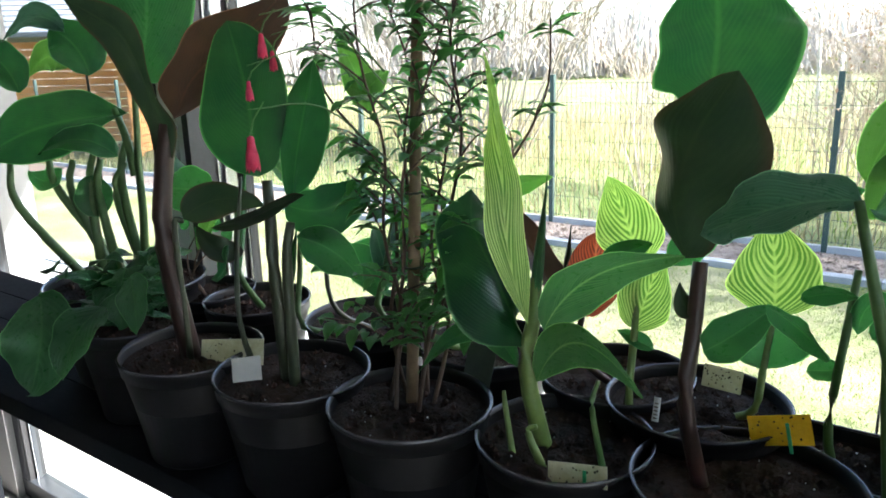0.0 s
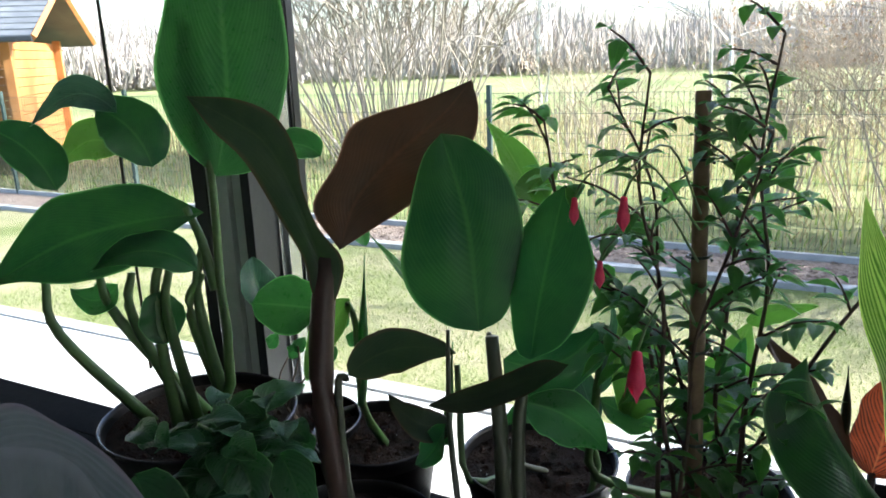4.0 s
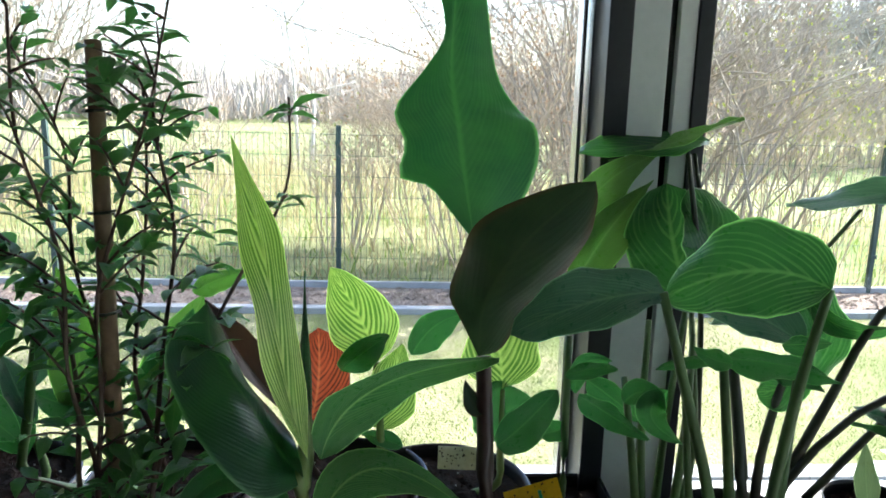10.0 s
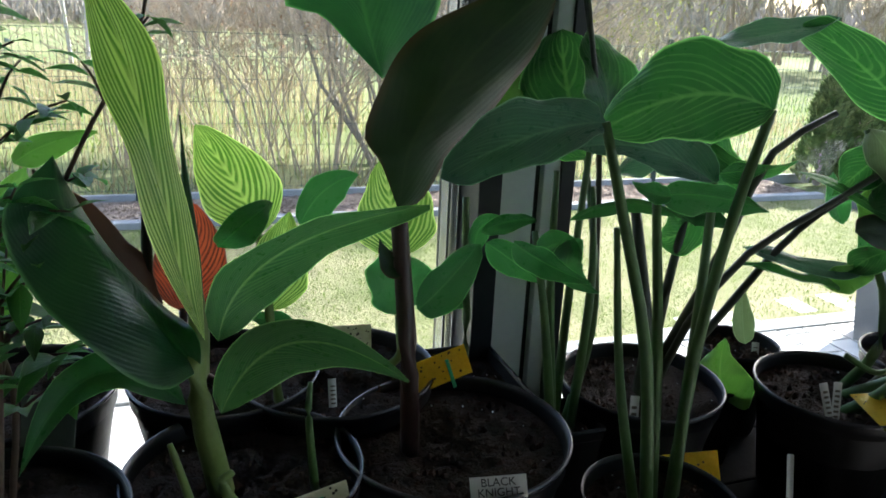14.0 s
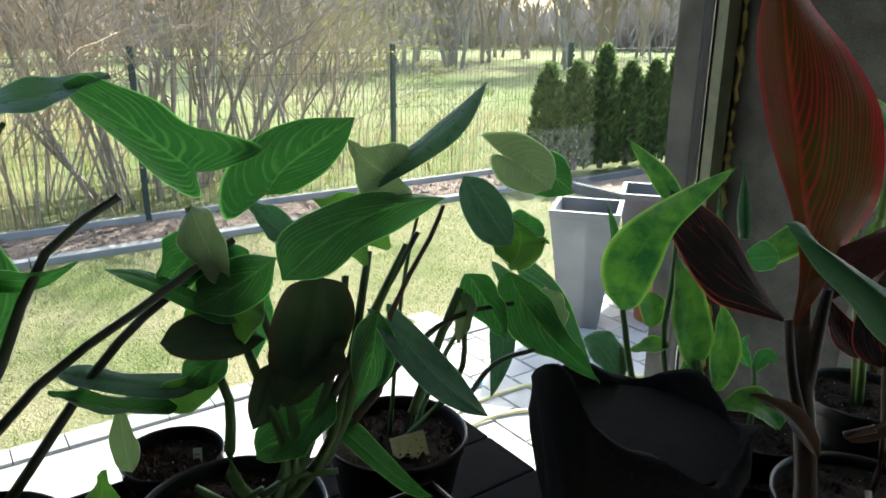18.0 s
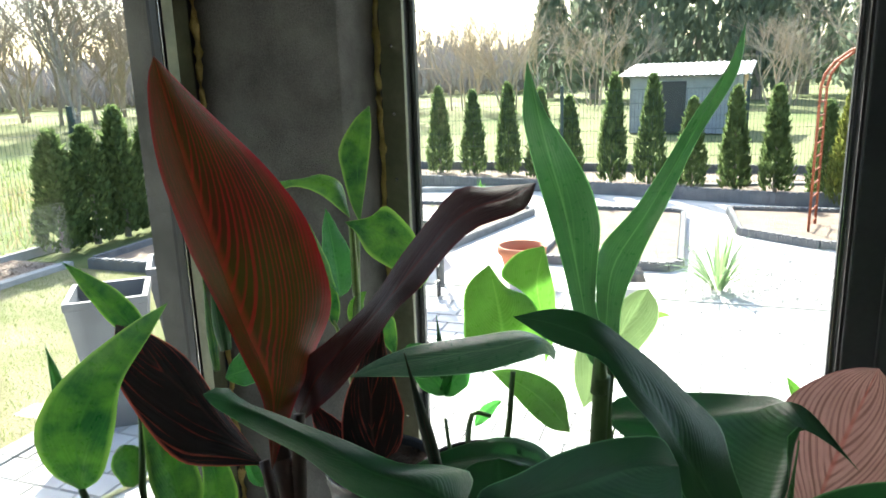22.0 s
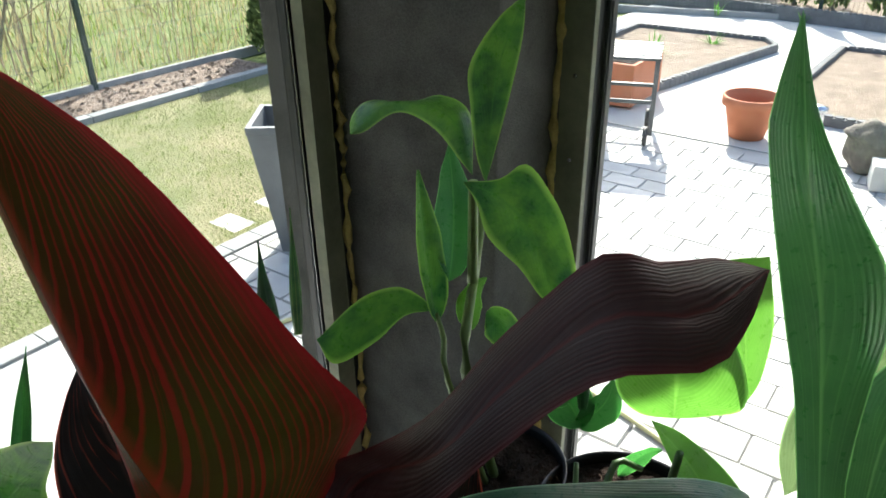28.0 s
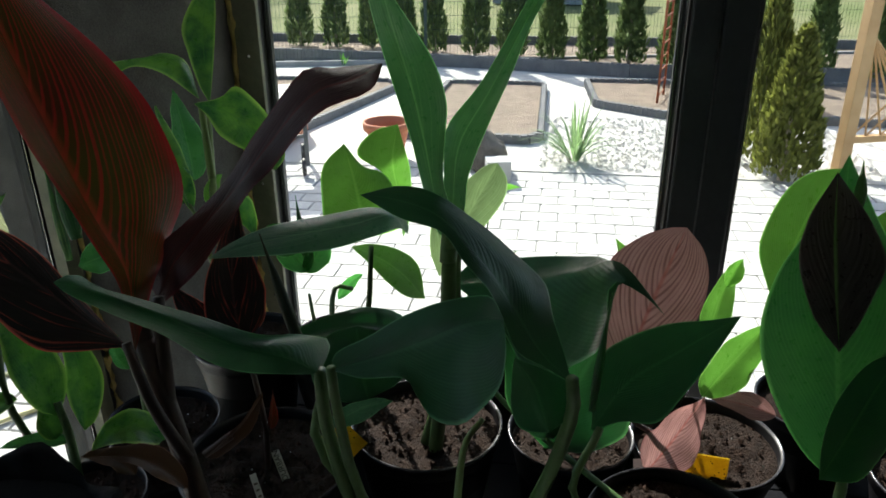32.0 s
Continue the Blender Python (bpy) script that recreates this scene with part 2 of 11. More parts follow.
M_INK = surface("black marker ink", (0.01, 0.01, 0.012), (0.02, 0.02, 0.022), 12, 120, 0.6, bump=0)
M_YELLOW = surface("yellow sticky trap", (0.62, 0.40, 0.015), (0.80, 0.60, 0.04), 30, 220, 0.35, bump=0.1, glow_through=0.45)
M_YELLOW_PALE = surface("faded sticky trap", (0.52, 0.50, 0.30), (0.74, 0.73, 0.58), 40, 200, 0.4, bump=0.1, glow_through=0.45)
M_MINT = surface("green plastic clip", (0.03, 0.36, 0.16), (0.06, 0.5, 0.26), 12, 120, 0.35, bump=0.02)
M_SPECK = surface("stuck gnats", (0.015, 0.012, 0.01), (0.04, 0.03, 0.02), 30, 120, 0.8, bump=0)
M_PINK = surface("pink fuchsia flower", (0.62, 0.02, 0.09), (0.85, 0.10, 0.22), 30, 120, 0.45, bump=0.1, glow_through=0.45)

L_GREEN = leaf_mat("green canna leaf", (0.026, 0.100, 0.046), (0.040, 0.135, 0.052), (0.085, 0.20, 0.09), 0.35, 30, through=0.48)
L_DEEP = leaf_mat("deep green canna leaf", (0.013, 0.058, 0.030), (0.026, 0.088, 0.036), (0.05, 0.125, 0.05), 0.25, 26, rough=0.36, through=0.42, relief=0.25, spec=0.38)
L_FORE = leaf_mat("bluish deep green canna leaf", (0.011, 0.055, 0.028), (0.017, 0.070, 0.033), (0.036, 0.105, 0.055), 0.28, 30, 1.5, rough=0.38, through=0.20, low=0.42, soft=0.4, relief=0.28, spec=0.34)
L_VEE = leaf_mat("upright grey-green canna leaf", (0.044, 0.110, 0.068), (0.062, 0.145, 0.082), (0.15, 0.26, 0.16), 0.32, 6, 3.2, rough=0.30, through=0.32, low=0.66, soft=0.25)
L_LIME = leaf_mat("lime green leaf", (0.08, 0.185, 0.042), (0.115, 0.25, 0.06), (0.17, 0.32, 0.10), 0.35, 26, through=0.42, through_col=(1.25, 1.6, 0.8))
L_STRIPE = leaf_mat("cream-striped canna leaf", (0.09, 0.19, 0.035), (0.14, 0.25, 0.05), (0.50, 0.55, 0.22), 0.9, 10, 1.7, through=0.42, rib=(0.5, 0.55, 0.22), low=0.5, soft=0.2)
L_STRIPE_DK = leaf_mat("faintly striped green leaf", (0.04, 0.11, 0.055), (0.06, 0.15, 0.065), (0.19, 0.29, 0.14), 0.5, 20, 1.6, through=0.38, rib=(0.28, 0.38, 0.19))
L_ORANGE = leaf_mat("orange bronze leaf", (0.24, 0.055, 0.025), (0.34, 0.09, 0.04), (0.045, 0.018, 0.014), 0.85, 13, 1.3, through=0.5, through_col=(1.5, 1.1, 0.9), rib=(0.45, 0.18, 0.08), low=0.52, soft=0.2)
L_BURG = leaf_mat("dark burgundy leaf", (0.032, 0.023, 0.026), (0.046, 0.030, 0.033), (0.10, 0.026, 0.026), 0.35, 12, 2.2, through=0.2, through_col=(1.5, 1.0, 0.9), rim=(0.07, 0.018, 0.022), low=0.6, rough=0.46, spec=0.14)
L_BROWN = leaf_mat("brown bronze leaf", (0.032, 0.024, 0.017), (0.050, 0.032, 0.021), (0.07, 0.037, 0.024), 0.3, 20, through=0.30, through_col=(1.5, 1.1, 0.8), rough=0.42, relief=0.2, spec=0.3)
L_DARK = leaf_mat("near-black green leaf", (0.014, 0.028, 0.018), (0.026, 0.040, 0.022), (0.034, 0.046, 0.026), 0.15, 11, through=0.26, low=0.5, rough=0.42, relief=0.15, spec=0.3, rim=(0.06, 0.035, 0.025))
L_RED = leaf_mat("red-veined canna leaf", (0.032, 0.034, 0.009), (0.040, 0.013, 0.009), (0.21, 0.010, 0.019), 0.66, 19, 2.6, through=0.44, through_col=(1.5, 1.3, 0.8), rib=(0.20, 0.03, 0.022), rim=(0.17, 0.010, 0.02), low=0.60, soft=0.16, rough=0.46, spec=0.18, patch_scale=2.6, relief=0.25)
L_REDDARK = leaf_mat("dark leaf with red veins", (0.013, 0.012, 0.013), (0.021, 0.016, 0.016), (0.38, 0.07, 0.045), 0.85, 8, 2.0, through=0.16, through_col=(1.4, 1.0, 0.9), rib=(0.07, 0.045, 0.04), low=0.73, soft=0.1, rough=0.46, spec=0.14)
L_VARIEG = leaf_mat("blotched variegated leaf", (0.016, 0.070, 0.034), (0.10, 0.20, 0.050), (0.06, 0.15, 0.05), 0.3, 12, 1.6, through=0.42, patch_scale=9, rim=(0.26, 0.36, 0.12))
# stands in for a shadow on a backlit leaf: the shade is its colour
L_SHADE = leaf_mat("dark leaf-shadow shape with a green midrib", (0.014, 0.012, 0.012), (0.022, 0.016, 0.014), (0.03, 0.022, 0.02), 0.2, 11, through=0.06, rib=(0.10, 0.26, 0.05))
L_TARO = leaf_mat("taro leaf", (0.024, 0.090, 0.040), (0.040, 0.130, 0.048), (0.13, 0.25, 0.11), 0.5, 9, 1.8, through=0.48, low=0.62, soft=0.2)
L_TARO_BLUE = leaf_mat("waxy blue-green taro leaf", (0.045, 0.110, 0.098), (0.070, 0.150, 0.13), (0.14, 0.24, 0.20), 0.5, 14, 1.8, rough=0.3, through=0.26, low=0.58, soft=0.25)
L_TARO_LIME = leaf_mat("light taro leaf", (0.18, 0.25, 0.14), (0.24, 0.32, 0.18), (0.32, 0.42, 0.25), 0.4, 10, 1.8, through=0.38, through_col=(1.1, 1.3, 0.9), low=0.58, soft=0.25)
# the dark vein stripes also hold the shade between the pleats, beside the relief
L_PINK = leaf_mat("pinkish pleated leaf underside", (0.44, 0.31, 0.30), (0.54, 0.40, 0.39), (0.15, 0.08, 0.08), 0.75, 12, 2.1, rough=0.45, through=0.28, through_col=(1.2, 0.9, 0.85), rib=(0.42, 0.14, 0.12), low=0.55, soft=0.22, relief=0.9)
L_PURPLE = leaf_mat("bluish grey-green canna leaf", (0.17, 0.23, 0.25), (0.24, 0.31, 0.35), (0.34, 0.38, 0.46), 0.5, 7, 1.9, rough=0.34, through=0.16, through_col=(1.1, 1.0, 1.0), rim=(0.30, 0.27, 0.36))
L_SMALL = leaf_mat("small dark fuchsia leaf", (0.045, 0.130, 0.050), (0.072, 0.180, 0.064), (0.10, 0.21, 0.08), 0.3, 8, through=0.55)
L_SHRUB = leaf_mat("soft green bushy leaf", (0.020, 0.075, 0.034), (0.034, 0.105, 0.042), (0.06, 0.14, 0.06), 0.35, 9, 1.2, through=0.34, low=0.6)

M_PAVER = surface("light concrete paver", (0.42, 0.41, 0.39), (0.58, 0.57, 0.54), 7, 160, 0.85, bump=0.35, vary=0.10)
M_JOINT = surface("sandy paving joint", (0.40, 0.39, 0.36), (0.52, 0.51, 0.48), 9, 160, 0.95, bump=0.4)
M_KERB = surface("grey concrete kerb", (0.22, 0.23, 0.23), (0.36, 0.36, 0.35), 6, 120, 0.9, bump=0.4, vary=0.08)
M_EDGING = surface("dark grey ribbed edging", (0.10, 0.105, 0.11), (0.2, 0.2, 0.2), 8, 120, 0.85, bump=0.4)
M_LAWN = surface("mown lawn with bare sandy patches", (0.085, 0.125, 0.032), (0.33, 0.29, 0.18), 1.3, 55, 0.95, bump=0.9, bump_dist=0.03, spec=0.1)
M_BLADE = surface("lawn blades", (0.10, 0.17, 0.03), (0.23, 0.28, 0.08), 2.0, 30, 0.7, bump=0, vary=0.3, glow_through=0.45, spec=0.1)
M_MEADOW = surface("spring meadow", (0.088, 0.138, 0.036), (0.25, 0.23, 0.125), 0.18, 6.0, 0.95, bump=0.8, bump_dist=0.06, spec=0.1)
M_REED = surface("dry pale grass", (0.24, 0.20, 0.10), (0.40, 0.34, 0.20), 2.0, 30, 0.8, bump=0, vary=0.3, glow_through=0.45, spec=0.1)
M_MULCH = surface("bark mulch", (0.15, 0.105, 0.075), (0.36, 0.28, 0.22), 25, 120, 0.95, bump=1.0, bump_dist=0.03, vary=0.35)
M_BED = surface("dry garden soil", (0.22, 0.165, 0.12), (0.36, 0.28, 0.21), 6, 70, 0.95, bump=1.0, bump_dist=0.03)
M_GRAVEL = surface("pale gravel", (0.48, 0.46, 0.42), (0.66, 0.64, 0.59), 40, 160, 0.9, bump=0.6, bump_dist=0.01, vary=0.08)
M_THUJA = surface("thuja foliage", (0.07, 0.115, 0.045), (0.18, 0.24, 0.085), 7, 50, 0.8, bump=0, vary=0.35, glow_through=0.55, spec=0.1)
M_THUJA_GOLD = surface("golden conifer foliage", (0.08, 0.10, 0.02), (0.22, 0.24, 0.05), 7, 50, 0.8, bump=0, vary=0.4, glow_through=0.5)
M_BARK = surface("grey-brown bark", (0.22, 0.19, 0.155), (0.42, 0.37, 0.31), 9, 70, 0.95, bump=0.8, bump_dist=0.01, spec=0.1)
M_BARK_PALE = surface("pale twig bark", (0.34, 0.27, 0.20), (0.55, 0.46, 0.35), 9, 70, 0.95, bump=0.3, spec=0.1)
M_BIRCH = surface("birch bark", (0.3, 0.28, 0.26), (0.62, 0.6, 0.57), 6, 40, 0.9, bump=0.4)
M_BUD = surface("fresh spring leaves", (0.16, 0.20, 0.035), (0.34, 0.36, 0.09), 4, 30, 0.7, bump=0, vary=0.3, glow_through=0.45, spec=0.1)
M_DRYLEAF = surface("dry hanging leaves", (0.24, 0.15, 0.09), (0.42, 0.3, 0.2), 4, 30, 0.8, bump=0, vary=0.3, glow_through=0.45, spec=0.1)
M_FARWOOD = surface("distant bare wood", (0.27, 0.235, 0.205), (0.42, 0.38, 0.34), 0.5, 4, 0.95, bump=0, spec=0.1)
M_SPRUCE = surface("grey-green spruce", (0.13, 0.165, 0.12), (0.24, 0.28, 0.19), 2, 20, 0.9, bump=0, vary=0.25, glow_through=0.5, spec=0.1)
M_FENCE = surface("dark green fence steel", (0.035, 0.055, 0.05), (0.06, 0.085, 0.075), 6, 70, 0.7, spec=0.15, bump=0.05)
M_PLANTER = surface("grey fibre planter", (0.10, 0.11, 0.12), (0.19, 0.2, 0.21), 4, 90, 0.55, bump=0.2)
M_TERRA = surface("terracotta", (0.40, 0.13, 0.06), (0.56, 0.21, 0.11), 7, 80, 0.8, bump=0.25)
M_STONE = surface("weathered garden stone", (0.10, 0.085, 0.07), (0.26, 0.23, 0.19), 14, 70, 0.95, bump=0.9, bump_dist=0.012)
M_BLOCK = surface("pale concrete block", (0.42, 0.42, 0.40), (0.58, 0.57, 0.55), 9, 90, 0.9, bump=0.4)
M_WOOD = surface("light timber", (0.42, 0.25, 0.11), (0.62, 0.42, 0.21), 6, 60, 0.7, bump=0.3)
M_WOOD_ORANGE = surface("orange stained timber", (0.42, 0.16, 0.04), (0.6, 0.28, 0.09), 5, 60, 0.65, bump=0.3)
M_LOG = surface("split firewood", (0.45, 0.34, 0.2), (0.7, 0.58, 0.4), 8, 60, 0.85, bump=0.5, vary=0.3)
M_SHINGLE = surface("grey roof shingles", (0.09, 0.10, 0.11), (0.17, 0.18, 0.19), 5, 60, 0.85, bump=0.5)
M_COPPER = surface("rusty red metal", (0.22, 0.06, 0.03), (0.38, 0.12, 0.06), 9, 80, 0.6, metal=0.3, bump=0.2)
M_TIN = surface("corrugated pale roofing", (0.30, 0.30, 0.29), (0.50, 0.49, 0.47), 4, 50, 0.6, bump=0.2)
M_SHEDWALL = surface("grey shed boards", (0.18, 0.2, 0.22), (0.3, 0.32, 0.33), 4, 50, 0.8, bump=0.3)
M_CART = surface("dark grey cart steel", (0.05, 0.055, 0.06), (0.1, 0.11, 0.115), 8, 80, 0.45, metal=0.4, bump=0.1)
M_HOSE = surface("pale yellow garden hose", (0.5, 0.47, 0.22), (0.66, 0.62, 0.36), 9, 80, 0.5, bump=0.1)
M_CYAN = surface("blue hose coupling", (0.03, 0.3, 0.42), (0.06, 0.42, 0.55), 9, 80, 0.4, bump=0.05)

# ---- geometry helpers ----
def part(name, bm, material, parent=None, label="", smooth=True):
    """Links a bmesh as one mesh object, under a thing or a part."""
    me = bpy.data.meshes.new(name)
    bm.to_mesh(me)
    bm.free()
    me.materials.append(material)
    if smooth:
        me.polygons.foreach_set("use_smooth", [True] * len(me.polygons))
    ob = new(name, me)
    if parent is not None:
        ob.parent = parent
    if label:
        ob["label"] = label
    return ob


def from_lists(name, verts, faces, material, parent=None, label="", smooth=False):
    me = bpy.data.meshes.new(name)
    me.from_pydata(verts, [], faces)
    me.materials.append(material)
    if smooth:
        me.polygons.foreach_set("use_smooth", [True] * len(me.polygons))
    me.update()
    ob = new(name, me)
    if parent is not None:
        ob.parent = parent
    if label:
        ob["label"] = label
    return ob


def thing(name, x, y, z, label, category, group="", rz=0.0):
    ob = new(name)
    ob.empty_display_size = 0.05
    ob.matrix_world = pose(x, y, z, 0, 0, rz)
    return tagged(ob, label, category, group)


def box_bm(x0, y0, z0, x1, y1, z1, bevel=0.0):
    bm = bmesh.new()
    bmesh.ops.create_cube(bm, size=1.0)
    for v in bm.verts:
        v.co = Vector(((x0 + x1) / 2 + v.co.x * (x1 - x0), (y0 + y1) / 2 + v.co.y * (y1 - y0), (z0 + z1) / 2 + v.co.z * (z1 - z0)))
    if bevel:
        bmesh.ops.bevel(bm, geom=bm.edges[:], offset=bevel, segments=2, affect="EDGES", profile=0.6)
    return bm


def box(name, a, b, material, parent=None, bevel=0.004, label="", kind=""):
    ob = part(name, box_bm(*a, *b, bevel), material, parent, label, smooth=False)
    if kind:
        ob["kind"] = kind
    return ob


def lathe_bm(profile, seg=40, wobble=0.0, seed=0):
    """Turns a profile of (radius, height) round z."""
    rng = random.Random(seed)
    off = [1 + wobble * math.sin(2 * math.pi * k / seg * 2 + seed) for k in range(seg)]
    bm = bmesh.new()
    rings = [[bm.verts.new((r * off[k] * math.cos(2 * math.pi * k / seg), r * off[k] * math.sin(2 * math.pi * k / seg), h)) for k in range(seg)] for r, h in profile]
    for a, b in zip(rings, rings[1:]):
        for k in range(seg):
            bm.faces.new((a[k], a[(k + 1) % seg], b[(k + 1) % seg], b[k]))
    return bm


def frame_of(d):
    d = d.normalized()
    s = d.cross(Vector((0, 0, 1)))
    s = Vector((1, 0, 0)) if s.length < 1e-4 else s.normalized()
    return s, s.cross(d).normalized()


def tube_lists(points, radii, seg=8, verts=None, faces=None, cap=True):
    verts, faces = ([] if verts is None else verts), ([] if faces is None else faces)
    start = len(verts)
    n = len(points)
    for i, p in enumerate(points):
        d = Vector(points[min(i + 1, n - 1)]) - Vector(points[max(i - 1, 0)])
        s, u = frame_of(d if d.length > 1e-9 else Vector((0, 0, 1)))
        for k in range(seg):
            a = 2 * math.pi * k / seg
            verts.append(tuple(Vector(p) + (s * math.cos(a) + u * math.sin(a)) * radii[i]))
    for i in range(n - 1):
        for k in range(seg):
            a, b = start + i * seg + k, start + i * seg + (k + 1) % seg
            faces.append((a, b, b + seg, a + seg))
    if cap:
        faces.append(tuple(start + (n - 1) * seg + k for k in range(seg)))
        faces.append(tuple(start + seg - 1 - k for k in range(seg)))
    return verts, faces


def curve_pts(ctrl, n=10):
    """A smooth line through the control points (Catmull-Rom)."""
    c = [Vector(p) for p in ctrl]
    if len(c) == 2:
        return [c[0].lerp(c[1], i / n) for i in range(n + 1)]
    c = [c[0] * 2 - c[1]] + c + [c[-1] * 2 - c[-2]]
    out = []
    for a in range(1, len(c) - 2):
        p0, p1, p2, p3 = c[a - 1 : a + 3]
        steps = max(2, round(n / (len(c) - 3)))
        for i in range(steps + (a == len(c) - 3)):
            t = i / steps
            out.append(0.5 * ((2 * p1) + (p2 - p0) * t + (2 * p0 - 5 * p1 + 4 * p2 - p3) * t * t + (3 * p1 - p0 - 3 * p2 + p3) * t ** 3))
    return out


def tube(name, ctrl, r0, r1, material, parent=None, n=10, seg=10, label="", local=True, bulge=0.0):
    pts = curve_pts(ctrl, n)
    if parent is not None and local:
        o = parent.matrix_world.translation
        pts = [p - o for p in pts]
    m = len(pts) - 1
    radii = [r0 + (r1 - r0) * (i / m) + bulge * math.sin(math.pi * i / m) for i in range(m + 1)]
    v, f = tube_lists(pts, radii, seg)
    return from_lists(name, v, f, material, parent, label, smooth=True)


SHAPES = {
    "spade": lambda v: max(0.0, math.sin(math.pi * v ** 0.92)) ** 0.8 * min(1.0, v * 2.4 + 0.22) ** 0.9,
    "canna": lambda v: math.sin(math.pi * min(1, v) ** 0.82) ** 0.75 * (1 - 0.25 * v),
    "broad": lambda v: max(0.0, math.sin(math.pi * v ** 0.9)) ** 0.55,
    "lance": lambda v: max(0.0, math.sin(math.pi * v ** 0.7)) ** 1.15,
    "band": lambda v: min(1.0, v * 5) ** 0.6 * min(1.0, (1 - v) * 1.9) ** 0.8,
    "strap": lambda v: min(1.0, v * 2.2 + 0.05) ** 0.7 * min(1.0, (1 - v) * 5) ** 0.6,
    "flame": lambda v: max(0.0, math.sin(math.pi * v ** 0.62)) ** 0.85 * (1 - 0.18 * v),
    "heart": lambda v: max(0.0, (1 - v)) ** 0.62 * (0.72 + 0.75 * math.sin(math.pi * min(1, v * 1.25)) ** 1.0),
}


def leaf(plant, material, b, m, t, width, n, shape="canna", fold=0.12, wave=0.02, name="leaf", nu=8, nv=18, twist=0.0, seed=0, curl=0.0, skew=0.0, bend=0.0, uneven=0.045):
    """A leaf blade from its base b by its middle m to its tip t; n: the way that its face looks; fold: how far its halves rise."""
    b, m, t, n = Vector(b), Vector(m), Vector(t), Vector(n).normalized()
    ctrl = m * 2 - (b + t) / 2
    o = plant.matrix_world.translation
    w_of = SHAPES[shape]
    rng = random.Random(seed + int(abs(b.x * 7919 + t.z * 104729) * 1000) % 99991)
    ph, ph2 = rng.uniform(0, 6.28), rng.uniform(0, 6.28)
    length = (m - b).length + (t - m).length
    peak = max(w_of(k / 40) for k in range(41))
    verts, uvs = [], []

    def rag(v, u):
        """The outline is never quite even."""
        return 1 + uneven * math.sin(v * 7.3 + ph2 + (2.1 if u > 0 else 0)) + 0.6 * uneven * math.sin(v * 17 + ph * 2 + u)

    lobe = 0.22 if shape == "heart" else 0.0
    for i in range(nv + 1):
        v = i / nv
        p = b * (1 - v) ** 2 + ctrl * 2 * v * (1 - v) + t * v * v
        d = ((ctrl - b) * 2 * (1 - v) + (t - ctrl) * 2 * v).normalized()
        s = d.cross(n)
        s = s.normalized() if s.length > 1e-4 else frame_of(d)[0]
        if twist:
            s = Matrix.Rotation(twist * v, 3, d) @ s
        up = s.cross(d).normalized()
        half = max(0.0006, width / 2 * w_of(v) / peak)
        for k in range(nu + 1):
            u = k / nu * 2 - 1
            a = abs(u)
            side = 1 + skew * (1 if u > 0 else -1)
            rise = fold * half * side * (a ** 1.05 * 2.6 - 1.3 * a * a) - curl * half * a * a * 1.5 + bend * half * u * a
            rise += 1.5 * wave * width * a * a * (1.1 * math.sin(v * 6 + ph2 - u) + math.sin(v * 13 + ph + (0.8 if u > 0 else 0)) + 0.35 * math.sin(v * 29 + ph2 + u))
            q = p + s * (u * half * side * rag(v, u) * (1 - 0.25 * abs(fold) * a)) + up * rise
            if lobe and v < 0.35:
                q -= d * (lobe * length * (1 - v / 0.35) ** 1.2 * math.sin(math.pi * min(1.0, a * 0.62)) ** 1.5)
            verts.append(tuple(q - o))
            uvs.append((k / nu, v))
    faces = [(i * (nu + 1) + k, i * (nu + 1) + k + 1, (i + 1) * (nu + 1) + k + 1, (i + 1) * (nu + 1) + k) for i in range(nv) for k in range(nu)]
    ob = from_lists(name, verts, faces, material, plant, smooth=True)
    lay = ob.data.uv_layers.new(name="UVMap")
    lay.data.foreach_set("uv", [c for f in faces for i in f for c in uvs[i]])
    return ob


